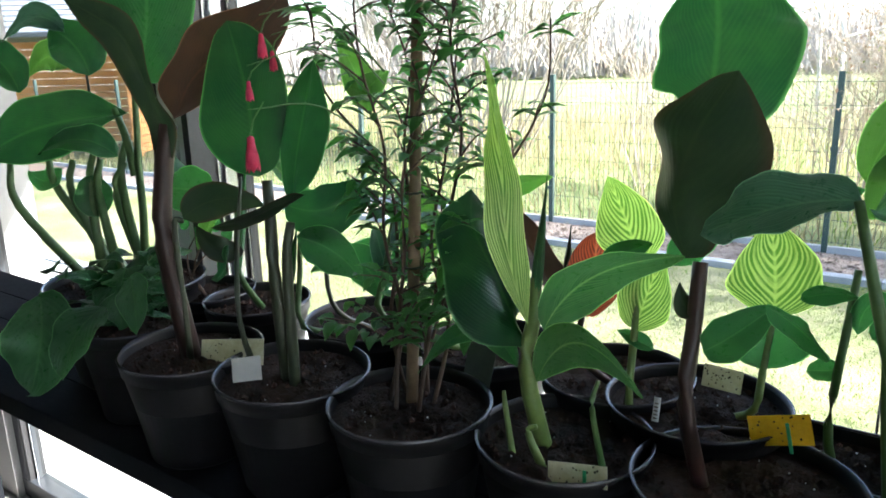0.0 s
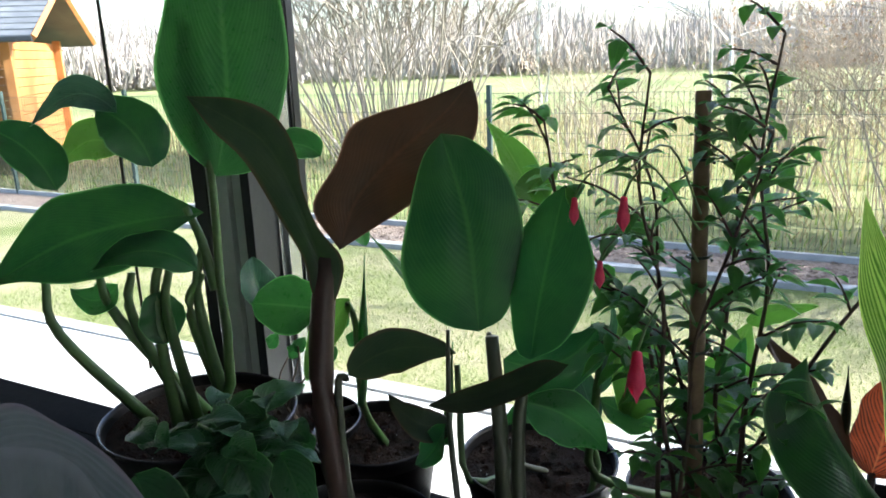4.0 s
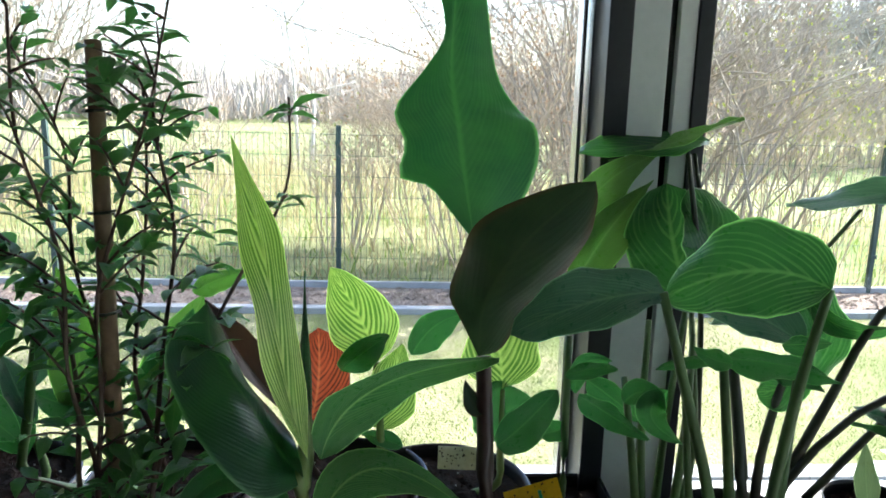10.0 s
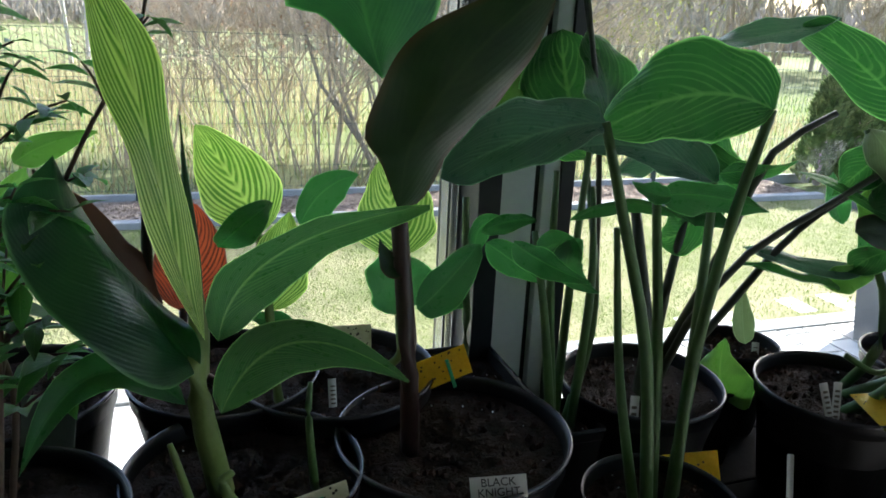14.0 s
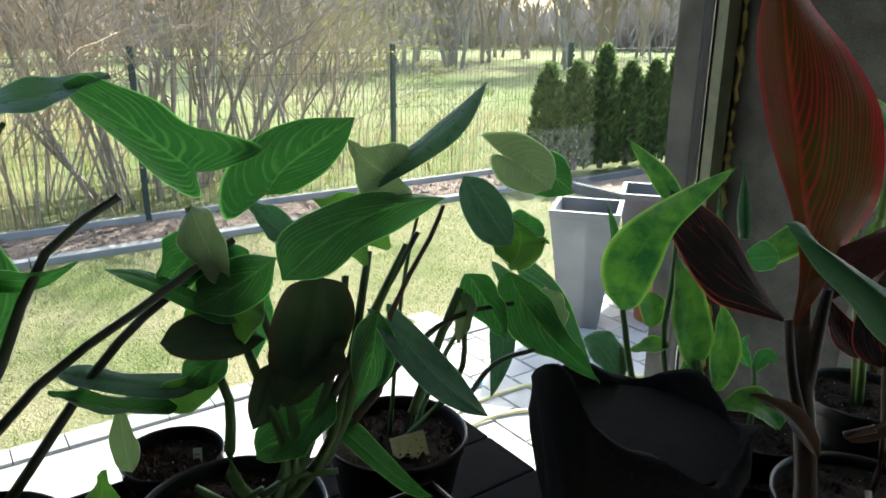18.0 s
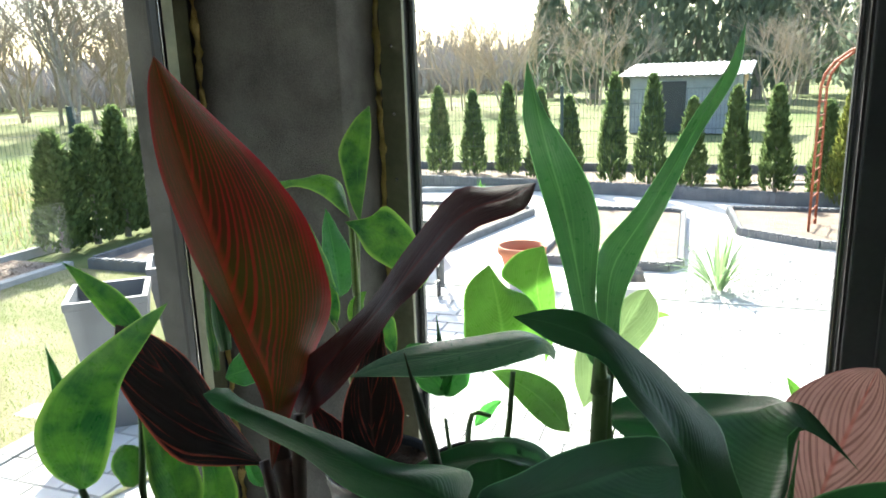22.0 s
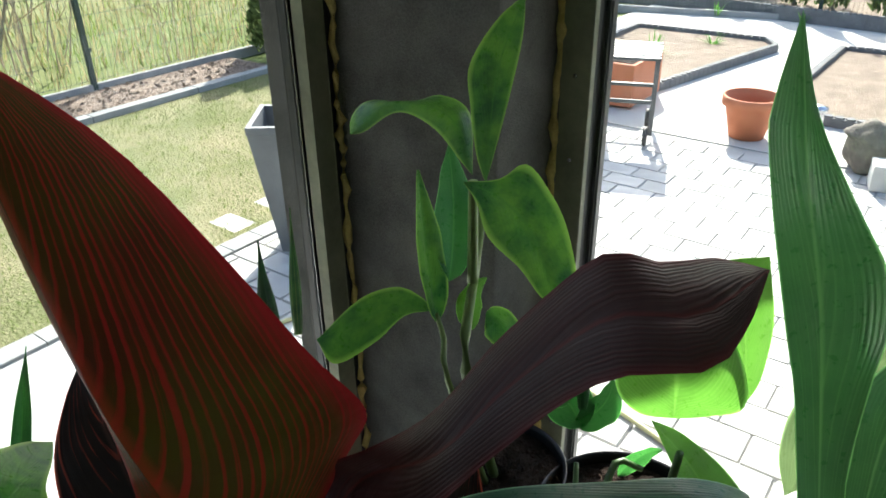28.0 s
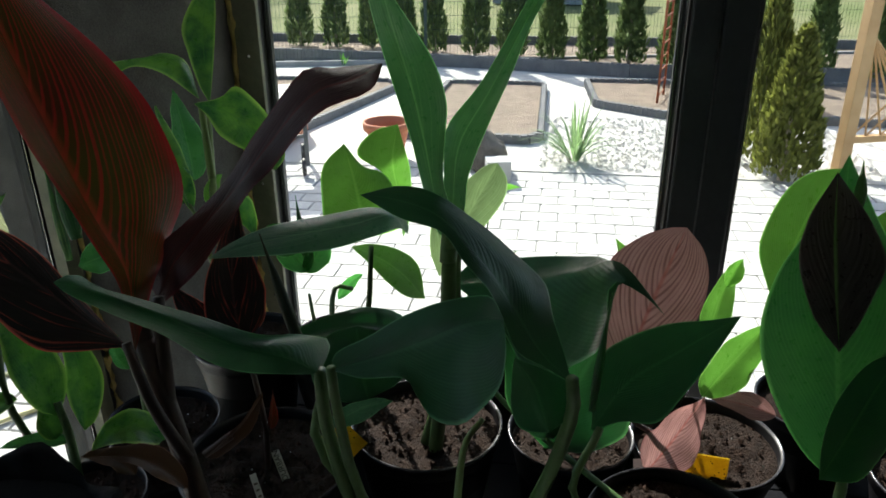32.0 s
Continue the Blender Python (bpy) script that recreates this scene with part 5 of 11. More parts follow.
leaf(p, L_SHRUB, (-0.790, 1.492, 1.432), (-0.799, 1.522, 1.432), (-0.809, 1.552, 1.416), 0.039, (-0.35, -0.83, 1), "canna", 0.15, 0.03, nu=6, nv=9)
leaf(p, L_SHRUB, (-0.794, 1.480, 1.421), (-0.806, 1.514, 1.417), (-0.817, 1.547, 1.396), 0.044, (0.18, -0.56, 1), "canna", 0.15, 0.03, nu=6, nv=9)
leaf(p, L_SHRUB, (-0.799, 1.468, 1.410), (-0.813, 1.504, 1.416), (-0.828, 1.541, 1.406), 0.049, (-0.18, -0.42, 1), "canna", 0.15, 0.03, nu=6, nv=9)
tube("stem", [(-0.800, 1.475, 1.33), (-0.808, 1.451, 1.422), (-0.816, 1.427, 1.453)], 0.003, 0.002, M_STEM, p, 6, 6)
leaf(p, L_SHRUB, (-0.816, 1.427, 1.453), (-0.778, 1.432, 1.467), (-0.741, 1.438, 1.465), 0.047, (-0.48, -0.11, 1), "canna", 0.15, 0.03, nu=6, nv=9)
leaf(p, L_SHRUB, (-0.811, 1.439, 1.442), (-0.834, 1.465, 1.438), (-0.858, 1.491, 1.418), 0.044, (-0.45, -0.72, 1), "canna", 0.15, 0.03, nu=6, nv=9)
leaf(p, L_SHRUB, (-0.806, 1.451, 1.431), (-0.779, 1.443, 1.442), (-0.751, 1.435, 1.437), 0.035, (0.43, 0.04, 1), "canna", 0.15, 0.03, nu=6, nv=9)
leaf(p, L_SHRUB, (-0.801, 1.463, 1.421), (-0.818, 1.489, 1.428), (-0.836, 1.515, 1.418), 0.039, (0.28, -0.79, 1), "canna", 0.15, 0.03, nu=6, nv=9)
leaf(p, L_SHRUB, (-0.796, 1.475, 1.410), (-0.796, 1.436, 1.424), (-0.797, 1.397, 1.423), 0.048, (-0.46, 0.05, 1), "canna", 0.15, 0.03, nu=6, nv=9)
tube("stem", [(-0.800, 1.475, 1.33), (-0.762, 1.487, 1.407), (-0.724, 1.499, 1.424)], 0.003, 0.002, M_STEM, p, 6, 6)
leaf(p, L_SHRUB, (-0.724, 1.499, 1.424), (-0.697, 1.484, 1.438), (-0.670, 1.469, 1.437), 0.038, (0.05, -0.59, 1), "canna", 0.15, 0.03, nu=6, nv=9)
leaf(p, L_SHRUB, (-0.739, 1.493, 1.413), (-0.750, 1.518, 1.413), (-0.762, 1.544, 1.396), 0.035, (-0.35, -0.21, 1), "canna", 0.15, 0.03, nu=6, nv=9)
leaf(p, L_SHRUB, (-0.754, 1.486, 1.402), (-0.726, 1.485, 1.401), (-0.698, 1.484, 1.384), 0.035, (0.49, -0.37, 1), "canna", 0.15, 0.03, nu=6, nv=9)
leaf(p, L_SHRUB, (-0.769, 1.479, 1.391), (-0.793, 1.495, 1.400), (-0.817, 1.512, 1.392), 0.036, (0.33, -0.44, 1), "canna", 0.15, 0.03, nu=6, nv=9)
leaf(p, L_SHRUB, (-0.784, 1.472, 1.381), (-0.807, 1.484, 1.394), (-0.830, 1.497, 1.391), 0.032, (-0.47, -0.41, 1), "canna", 0.15, 0.03, nu=6, nv=9)
tube("stem", [(-0.800, 1.475, 1.33), (-0.783, 1.450, 1.412), (-0.766, 1.426, 1.434)], 0.003, 0.002, M_STEM, p, 6, 6)
leaf(p, L_SHRUB, (-0.766, 1.426, 1.434), (-0.731, 1.415, 1.446), (-0.697, 1.403, 1.442), 0.045, (-0.39, -0.47, 1), "canna", 0.15, 0.03, nu=6, nv=9)
leaf(p, L_SHRUB, (-0.775, 1.437, 1.423), (-0.751, 1.469, 1.424), (-0.728, 1.501, 1.409), 0.049, (-0.05, 0.10, 1), "canna", 0.15, 0.03, nu=6, nv=9)
leaf(p, L_SHRUB, (-0.784, 1.447, 1.412), (-0.759, 1.414, 1.417), (-0.734, 1.380, 1.405), 0.052, (-0.01, -0.17, 1), "canna", 0.15, 0.03, nu=6, nv=9)
leaf(p, L_SHRUB, (-0.794, 1.458, 1.401), (-0.824, 1.462, 1.406), (-0.854, 1.466, 1.395), 0.037, (-0.35, -0.52, 1), "canna", 0.15, 0.03, nu=6, nv=9)
leaf(p, L_SHRUB, (-0.803, 1.469, 1.390), (-0.762, 1.466, 1.399), (-0.720, 1.462, 1.393), 0.052, (-0.00, -0.56, 1), "canna", 0.15, 0.03, nu=6, nv=9)
tube("stem", [(-0.800, 1.475, 1.33), (-0.765, 1.485, 1.414), (-0.730, 1.496, 1.438)], 0.003, 0.002, M_STEM, p, 6, 6)
leaf(p, L_SHRUB, (-0.730, 1.496, 1.438), (-0.709, 1.472, 1.449), (-0.688, 1.449, 1.445), 0.039, (0.27, -0.21, 1), "canna", 0.15, 0.03, nu=6, nv=9)
leaf(p, L_SHRUB, (-0.745, 1.489, 1.427), (-0.765, 1.456, 1.430), (-0.785, 1.423, 1.417), 0.047, (0.20, -0.62, 1), "canna", 0.15, 0.03, nu=6, nv=9)
leaf(p, L_SHRUB, (-0.760, 1.482, 1.416), (-0.799, 1.486, 1.426), (-0.837, 1.489, 1.421), 0.048, (-0.21, 0.05, 1), "canna", 0.15, 0.03, nu=6, nv=9)
leaf(p, L_SHRUB, (-0.776, 1.476, 1.405), (-0.796, 1.447, 1.401), (-0.817, 1.419, 1.381), 0.044, (0.05, -0.65, 1), "canna", 0.15, 0.03, nu=6, nv=9)
leaf(p, L_SHRUB, (-0.791, 1.469, 1.394), (-0.807, 1.440, 1.407), (-0.822, 1.411, 1.404), 0.041, (0.15, -0.10, 1), "canna", 0.15, 0.03, nu=6, nv=9)
tube("stem", [(-0.800, 1.475, 1.33), (-0.837, 1.506, 1.412), (-0.873, 1.538, 1.434)], 0.003, 0.002, M_STEM, p, 6, 6)
leaf(p, L_SHRUB, (-0.873, 1.538, 1.434), (-0.859, 1.510, 1.447), (-0.844, 1.483, 1.444), 0.039, (0.37, -0.21, 1), "canna", 0.15, 0.03, nu=6, nv=9)
leaf(p, L_SHRUB, (-0.863, 1.528, 1.423), (-0.822, 1.521, 1.430), (-0.780, 1.515, 1.420), 0.052, (0.03, -0.73, 1), "canna", 0.15, 0.03, nu=6, nv=9)
leaf(p, L_SHRUB, (-0.853, 1.517, 1.412), (-0.831, 1.482, 1.418), (-0.810, 1.446, 1.407), 0.051, (0.19, -0.18, 1), "canna", 0.15, 0.03, nu=6, nv=9)
leaf(p, L_SHRUB, (-0.842, 1.507, 1.402), (-0.846, 1.479, 1.413), (-0.849, 1.451, 1.408), 0.035, (0.08, -0.23, 1), "canna", 0.15, 0.03, nu=6, nv=9)
leaf(p, L_SHRUB, (-0.832, 1.497, 1.391), (-0.863, 1.514, 1.403), (-0.895, 1.531, 1.399), 0.045, (0.14, -0.18, 1), "canna", 0.15, 0.03, nu=6, nv=9)
tube("stem", [(-0.800, 1.475, 1.33), (-0.766, 1.474, 1.400), (-0.732, 1.473, 1.410)], 0.003, 0.002, M_STEM, p, 6, 6)
leaf(p, L_SHRUB, (-0.732, 1.473, 1.410), (-0.749, 1.450, 1.420), (-0.766, 1.427, 1.414), 0.036, (0.13, -0.86, 1), "canna", 0.15, 0.03, nu=6, nv=9)
leaf(p, L_SHRUB, (-0.750, 1.471, 1.399), (-0.778, 1.476, 1.398), (-0.807, 1.482, 1.381), 0.036, (-0.37, -0.58, 1), "canna", 0.15, 0.03, nu=6, nv=9)
leaf(p, L_SHRUB, (-0.767, 1.469, 1.389), (-0.755, 1.495, 1.387), (-0.744, 1.521, 1.370), 0.035, (-0.03, -0.52, 1), "canna", 0.15, 0.03, nu=6, nv=9)
leaf(p, L_SHRUB, (-0.785, 1.467, 1.378), (-0.812, 1.444, 1.379), (-0.839, 1.421, 1.363), 0.044, (0.40, -0.90, 1), "canna", 0.15, 0.03, nu=6, nv=9)
leaf(p, L_SHRUB, (-0.803, 1.465, 1.367), (-0.827, 1.481, 1.372), (-0.852, 1.498, 1.361), 0.037, (-0.38, -0.07, 1), "canna", 0.15, 0.03, nu=6, nv=9)
tube("stem", [(-0.800, 1.475, 1.33), (-0.819, 1.484, 1.407), (-0.838, 1.492, 1.424)], 0.003, 0.002, M_STEM, p, 6, 6)
leaf(p, L_SHRUB, (-0.838, 1.492, 1.424), (-0.810, 1.511, 1.427), (-0.781, 1.531, 1.414), 0.043, (0.08, 0.06, 1), "canna", 0.15, 0.03, nu=6, nv=9)
leaf(p, L_SHRUB, (-0.825, 1.483, 1.413), (-0.812, 1.454, 1.426), (-0.799, 1.424, 1.422), 0.040, (0.14, -0.53, 1), "canna", 0.15, 0.03, nu=6, nv=9)
leaf(p, L_SHRUB, (-0.813, 1.474, 1.402), (-0.791, 1.502, 1.410), (-0.768, 1.529, 1.402), 0.044, (0.46, 0.07, 1), "canna", 0.15, 0.03, nu=6, nv=9)
leaf(p, L_SHRUB, (-0.800, 1.465, 1.392), (-0.824, 1.446, 1.405), (-0.849, 1.426, 1.403), 0.039, (-0.50, -0.79, 1), "canna", 0.15, 0.03, nu=6, nv=9)
leaf(p, L_SHRUB, (-0.788, 1.456, 1.381), (-0.820, 1.442, 1.379), (-0.853, 1.428, 1.362), 0.044, (0.13, -0.01, 1), "canna", 0.15, 0.03, nu=6, nv=9)
tube("stem", [(-0.800, 1.475, 1.33), (-0.836, 1.495, 1.392), (-0.872, 1.515, 1.393)], 0.003, 0.002, M_STEM, p, 6, 6)
leaf(p, L_SHRUB, (-0.872, 1.515, 1.393), (-0.883, 1.556, 1.396), (-0.894, 1.596, 1.383), 0.052, (0.46, 0.01, 1), "canna", 0.15, 0.03, nu=6, nv=9)
leaf(p, L_SHRUB, (-0.860, 1.506, 1.382), (-0.884, 1.490, 1.397), (-0.908, 1.473, 1.396), 0.037, (-0.00, -0.48, 1), "canna", 0.15, 0.03, nu=6, nv=9)
leaf(p, L_SHRUB, (-0.847, 1.497, 1.372), (-0.864, 1.536, 1.377), (-0.882, 1.574, 1.367), 0.052, (-0.21, -0.42, 1), "canna", 0.15, 0.03, nu=6, nv=9)
leaf(p, L_SHRUB, (-0.834, 1.489, 1.361), (-0.808, 1.513, 1.366), (-0.782, 1.538, 1.355), 0.044, (-0.21, -0.12, 1), "canna", 0.15, 0.03, nu=6, nv=9)
leaf(p, L_SHRUB, (-0.821, 1.480, 1.350), (-0.810, 1.457, 1.357), (-0.798, 1.435, 1.348), 0.031, (-0.23, 0.04, 1), "canna", 0.15, 0.03, nu=6, nv=9)
tube("stem", [(-0.800, 1.475, 1.33), (-0.792, 1.443, 1.393), (-0.784, 1.410, 1.396)], 0.003, 0.002, M_STEM, p, 6, 6)
leaf(p, L_SHRUB, (-0.784, 1.410, 1.396), (-0.761, 1.445, 1.397), (-0.737, 1.480, 1.382), 0.052, (0.11, -0.43, 1), "canna", 0.15, 0.03, nu=6, nv=9)
leaf(p, L_SHRUB, (-0.788, 1.423, 1.386), (-0.810, 1.395, 1.397), (-0.832, 1.367, 1.392), 0.044, (-0.38, -0.14, 1), "canna", 0.15, 0.03, nu=6, nv=9)
leaf(p, L_SHRUB, (-0.791, 1.435, 1.375), (-0.802, 1.468, 1.378), (-0.813, 1.500, 1.365), 0.043, (-0.20, -0.37, 1), "canna", 0.15, 0.03, nu=6, nv=9)
leaf(p, L_SHRUB, (-0.795, 1.448, 1.364), (-0.826, 1.455, 1.375), (-0.856, 1.462, 1.370), 0.039, (0.09, -0.86, 1), "canna", 0.15, 0.03, nu=6, nv=9)
leaf(p, L_SHRUB, (-0.799, 1.460, 1.353), (-0.799, 1.493, 1.368), (-0.799, 1.526, 1.366), 0.041, (0.39, -0.35, 1), "canna", 0.15, 0.03, nu=6, nv=9)
tube("stem", [(-0.800, 1.475, 1.33), (-0.729, 1.475, 1.400), (-0.657, 1.474, 1.409)], 0.003, 0.002, M_STEM, p, 6, 6)
leaf(p, L_SHRUB, (-0.657, 1.474, 1.409), (-0.690, 1.457, 1.418), (-0.724, 1.440, 1.411), 0.046, (-0.02, 0.01, 1), "canna", 0.15, 0.03, nu=6, nv=9)
leaf(p, L_SHRUB, (-0.675, 1.473, 1.398), (-0.699, 1.494, 1.412), (-0.723, 1.515, 1.409), 0.040, (-0.30, -0.60, 1), "canna", 0.15, 0.03, nu=6, nv=9)
leaf(p, L_SHRUB, (-0.693, 1.472, 1.388), (-0.680, 1.449, 1.400), (-0.668, 1.426, 1.396), 0.032, (0.19, -0.47, 1), "canna", 0.15, 0.03, nu=6, nv=9)
leaf(p, L_SHRUB, (-0.711, 1.471, 1.377), (-0.720, 1.508, 1.392), (-0.728, 1.546, 1.392), 0.048, (-0.36, -0.42, 1), "canna", 0.15, 0.03, nu=6, nv=9)
leaf(p, L_SHRUB, (-0.729, 1.470, 1.366), (-0.761, 1.459, 1.369), (-0.793, 1.449, 1.356), 0.042, (-0.35, -0.31, 1), "canna", 0.15, 0.03, nu=6, nv=9)
tube("stem", [(-0.800, 1.475, 1.33), (-0.789, 1.451, 1.392), (-0.778, 1.427, 1.393)], 0.003, 0.002, M_STEM, p, 6, 6)
leaf(p, L_SHRUB, (-0.778, 1.427, 1.393), (-0.762, 1.392, 1.403), (-0.745, 1.357, 1.397), 0.048, (-0.47, -0.18, 1), "canna", 0.15, 0.03, nu=6, nv=9)
leaf(p, L_SHRUB, (-0.785, 1.439, 1.383), (-0.743, 1.433, 1.394), (-0.701, 1.427, 1.389), 0.053, (-0.45, -0.06, 1), "canna", 0.15, 0.03, nu=6, nv=9)
leaf(p, L_SHRUB, (-0.792, 1.451, 1.372), (-0.785, 1.486, 1.388), (-0.778, 1.522, 1.388), 0.045, (0.21, -0.77, 1), "canna", 0.15, 0.03, nu=6, nv=9)
leaf(p, L_SHRUB, (-0.798, 1.462, 1.361), (-0.809, 1.502, 1.358), (-0.820, 1.542, 1.340), 0.051, (0.11, -0.49, 1), "canna", 0.15, 0.03, nu=6, nv=9)
leaf(p, L_SHRUB, (-0.805, 1.474, 1.350), (-0.786, 1.504, 1.347), (-0.767, 1.535, 1.327), 0.045, (-0.39, -0.52, 1), "canna", 0.15, 0.03, nu=6, nv=9)
tube("stem", [(-0.800, 1.475, 1.33), (-0.774, 1.479, 1.406), (-0.749, 1.482, 1.421)], 0.003, 0.002, M_STEM, p, 6, 6)
leaf(p, L_SHRUB, (-0.749, 1.482, 1.421), (-0.751, 1.442, 1.418), (-0.753, 1.402, 1.399), 0.050, (-0.07, -0.59, 1), "canna", 0.15, 0.03, nu=6, nv=9)
leaf(p, L_SHRUB, (-0.765, 1.477, 1.410), (-0.792, 1.457, 1.425), (-0.819, 1.437, 1.425), 0.042, (-0.13, -0.84, 1), "canna", 0.15, 0.03, nu=6, nv=9)
leaf(p, L_SHRUB, (-0.781, 1.471, 1.399), (-0.790, 1.445, 1.408), (-0.799, 1.419, 1.401), 0.034, (0.01, 0.01, 1), "canna", 0.15, 0.03, nu=6, nv=9)
leaf(p, L_SHRUB, (-0.797, 1.466, 1.389), (-0.831, 1.454, 1.390), (-0.865, 1.442, 1.375), 0.044, (0.05, -0.65, 1), "canna", 0.15, 0.03, nu=6, nv=9)
leaf(p, L_SHRUB, (-0.814, 1.460, 1.378), (-0.814, 1.426, 1.377), (-0.813, 1.392, 1.359), 0.042, (-0.27, -0.53, 1), "canna", 0.15, 0.03, nu=6, nv=9)
tube("stem", [(-0.800, 1.475, 1.33), (-0.803, 1.445, 1.411), (-0.806, 1.415, 1.432)], 0.003, 0.002, M_STEM, p, 6, 6)
leaf(p, L_SHRUB, (-0.806, 1.415, 1.432), (-0.821, 1.393, 1.441), (-0.836, 1.371, 1.435), 0.033, (-0.41, -0.78, 1), "canna", 0.15, 0.03, nu=6, nv=9)
leaf(p, L_SHRUB, (-0.805, 1.428, 1.421), (-0.829, 1.411, 1.434), (-0.853, 1.395, 1.432), 0.036, (-0.02, -0.58, 1), "canna", 0.15, 0.03, nu=6, nv=9)
leaf(p, L_SHRUB, (-0.803, 1.440, 1.410), (-0.796, 1.416, 1.421), (-0.788, 1.391, 1.415), 0.032, (-0.45, -0.75, 1), "canna", 0.15, 0.03, nu=6, nv=9)
leaf(p, L_SHRUB, (-0.801, 1.453, 1.400), (-0.766, 1.442, 1.400), (-0.731, 1.431, 1.384), 0.046, (-0.38, 0.07, 1), "canna", 0.15, 0.03, nu=6, nv=9)
leaf(p, L_SHRUB, (-0.800, 1.465, 1.389), (-0.820, 1.431, 1.386), (-0.840, 1.398, 1.368), 0.049, (0.12, -0.55, 1), "canna", 0.15, 0.03, nu=6, nv=9)
tube("stem", [(-0.800, 1.475, 1.33), (-0.796, 1.501, 1.407), (-0.791, 1.528, 1.424)], 0.003, 0.002, M_STEM, p, 6, 6)
leaf(p, L_SHRUB, (-0.791, 1.528, 1.424), (-0.810, 1.554, 1.424), (-0.828, 1.579, 1.407), 0.039, (0.33, -0.25, 1), "canna", 0.15, 0.03, nu=6, nv=9)
leaf(p, L_SHRUB, (-0.793, 1.515, 1.413), (-0.782, 1.484, 1.427), (-0.771, 1.454, 1.424), 0.040, (0.02, -0.31, 1), "canna", 0.15, 0.03, nu=6, nv=9)
leaf(p, L_SHRUB, (-0.795, 1.503, 1.403), (-0.829, 1.486, 1.406), (-0.863, 1.469, 1.394), 0.047, (-0.40, -0.87, 1), "canna", 0.15, 0.03, nu=6, nv=9)
leaf(p, L_SHRUB, (-0.797, 1.490, 1.392), (-0.789, 1.515, 1.404), (-0.781, 1.539, 1.401), 0.032, (-0.02, -0.14, 1), "canna", 0.15, 0.03, nu=6, nv=9)
leaf(p, L_SHRUB, (-0.798, 1.478, 1.381), (-0.765, 1.478, 1.395), (-0.732, 1.478, 1.393), 0.041, (0.12, -0.47, 1), "canna", 0.15, 0.03, nu=6, nv=9)
tube("stem", [(-0.800, 1.475, 1.33), (-0.830, 1.475, 1.389), (-0.861, 1.474, 1.387)], 0.003, 0.002, M_STEM, p, 6, 6)
leaf(p, L_SHRUB, (-0.861, 1.474, 1.387), (-0.843, 1.501, 1.392), (-0.826, 1.527, 1.380), 0.039, (0.38, -0.75, 1), "canna", 0.15, 0.03, nu=6, nv=9)
leaf(p, L_SHRUB, (-0.843, 1.472, 1.377), (-0.844, 1.501, 1.377), (-0.844, 1.531, 1.361), 0.037, (-0.21, -0.66, 1), "canna", 0.15, 0.03, nu=6, nv=9)
leaf(p, L_SHRUB, (-0.825, 1.469, 1.366), (-0.851, 1.472, 1.379), (-0.876, 1.475, 1.376), 0.032, (-0.13, 0.04, 1), "canna", 0.15, 0.03, nu=6, nv=9)
leaf(p, L_SHRUB, (-0.808, 1.466, 1.355), (-0.822, 1.432, 1.361), (-0.836, 1.398, 1.350), 0.046, (0.45, -0.78, 1), "canna", 0.15, 0.03, nu=6, nv=9)
leaf(p, L_SHRUB, (-0.790, 1.463, 1.344), (-0.805, 1.437, 1.354), (-0.820, 1.411, 1.347), 0.037, (0.23, -0.74, 1), "canna", 0.15, 0.03, nu=6, nv=9)
tube("stem", [(-0.800, 1.475, 1.33), (-0.792, 1.488, 1.392), (-0.784, 1.500, 1.393)], 0.003, 0.002, M_STEM, p, 6, 6)
leaf(p, L_SHRUB, (-0.784, 1.500, 1.393), (-0.756, 1.515, 1.409), (-0.727, 1.531, 1.408), 0.040, (-0.14, -0.59, 1), "canna", 0.15, 0.03, nu=6, nv=9)
leaf(p, L_SHRUB, (-0.789, 1.488, 1.383), (-0.819, 1.494, 1.393), (-0.848, 1.500, 1.388), 0.037, (0.22, -0.74, 1), "canna", 0.15, 0.03, nu=6, nv=9)
leaf(p, L_SHRUB, (-0.795, 1.476, 1.372), (-0.793, 1.513, 1.388), (-0.790, 1.550, 1.388), 0.046, (0.15, -0.47, 1), "canna", 0.15, 0.03, nu=6, nv=9)
leaf(p, L_SHRUB, (-0.800, 1.464, 1.361), (-0.776, 1.460, 1.361), (-0.751, 1.456, 1.345), 0.031, (0.28, -0.49, 1), "canna", 0.15, 0.03, nu=6, nv=9)
leaf(p, L_SHRUB, (-0.806, 1.452, 1.350), (-0.773, 1.462, 1.367), (-0.739, 1.472, 1.367), 0.043, (0.02, -0.55, 1), "canna", 0.15, 0.03, nu=6, nv=9)
tube("stem", [(-0.800, 1.475, 1.33), (-0.776, 1.481, 1.418), (-0.751, 1.488, 1.447)], 0.003, 0.002, M_STEM, p, 6, 6)
leaf(p, L_SHRUB, (-0.751, 1.488, 1.447), (-0.793, 1.490, 1.442), (-0.834, 1.492, 1.421), 0.051, (-0.26, -0.85, 1), "canna", 0.15, 0.03, nu=6, nv=9)
leaf(p, L_SHRUB, (-0.766, 1.481, 1.436), (-0.787, 1.496, 1.439), (-0.808, 1.512, 1.426), 0.032, (-0.09, -0.59, 1), "canna", 0.15, 0.03, nu=6, nv=9)
leaf(p, L_SHRUB, (-0.781, 1.474, 1.425), (-0.757, 1.482, 1.439), (-0.733, 1.490, 1.437), 0.032, (-0.32, -0.39, 1), "canna", 0.15, 0.03, nu=6, nv=9)
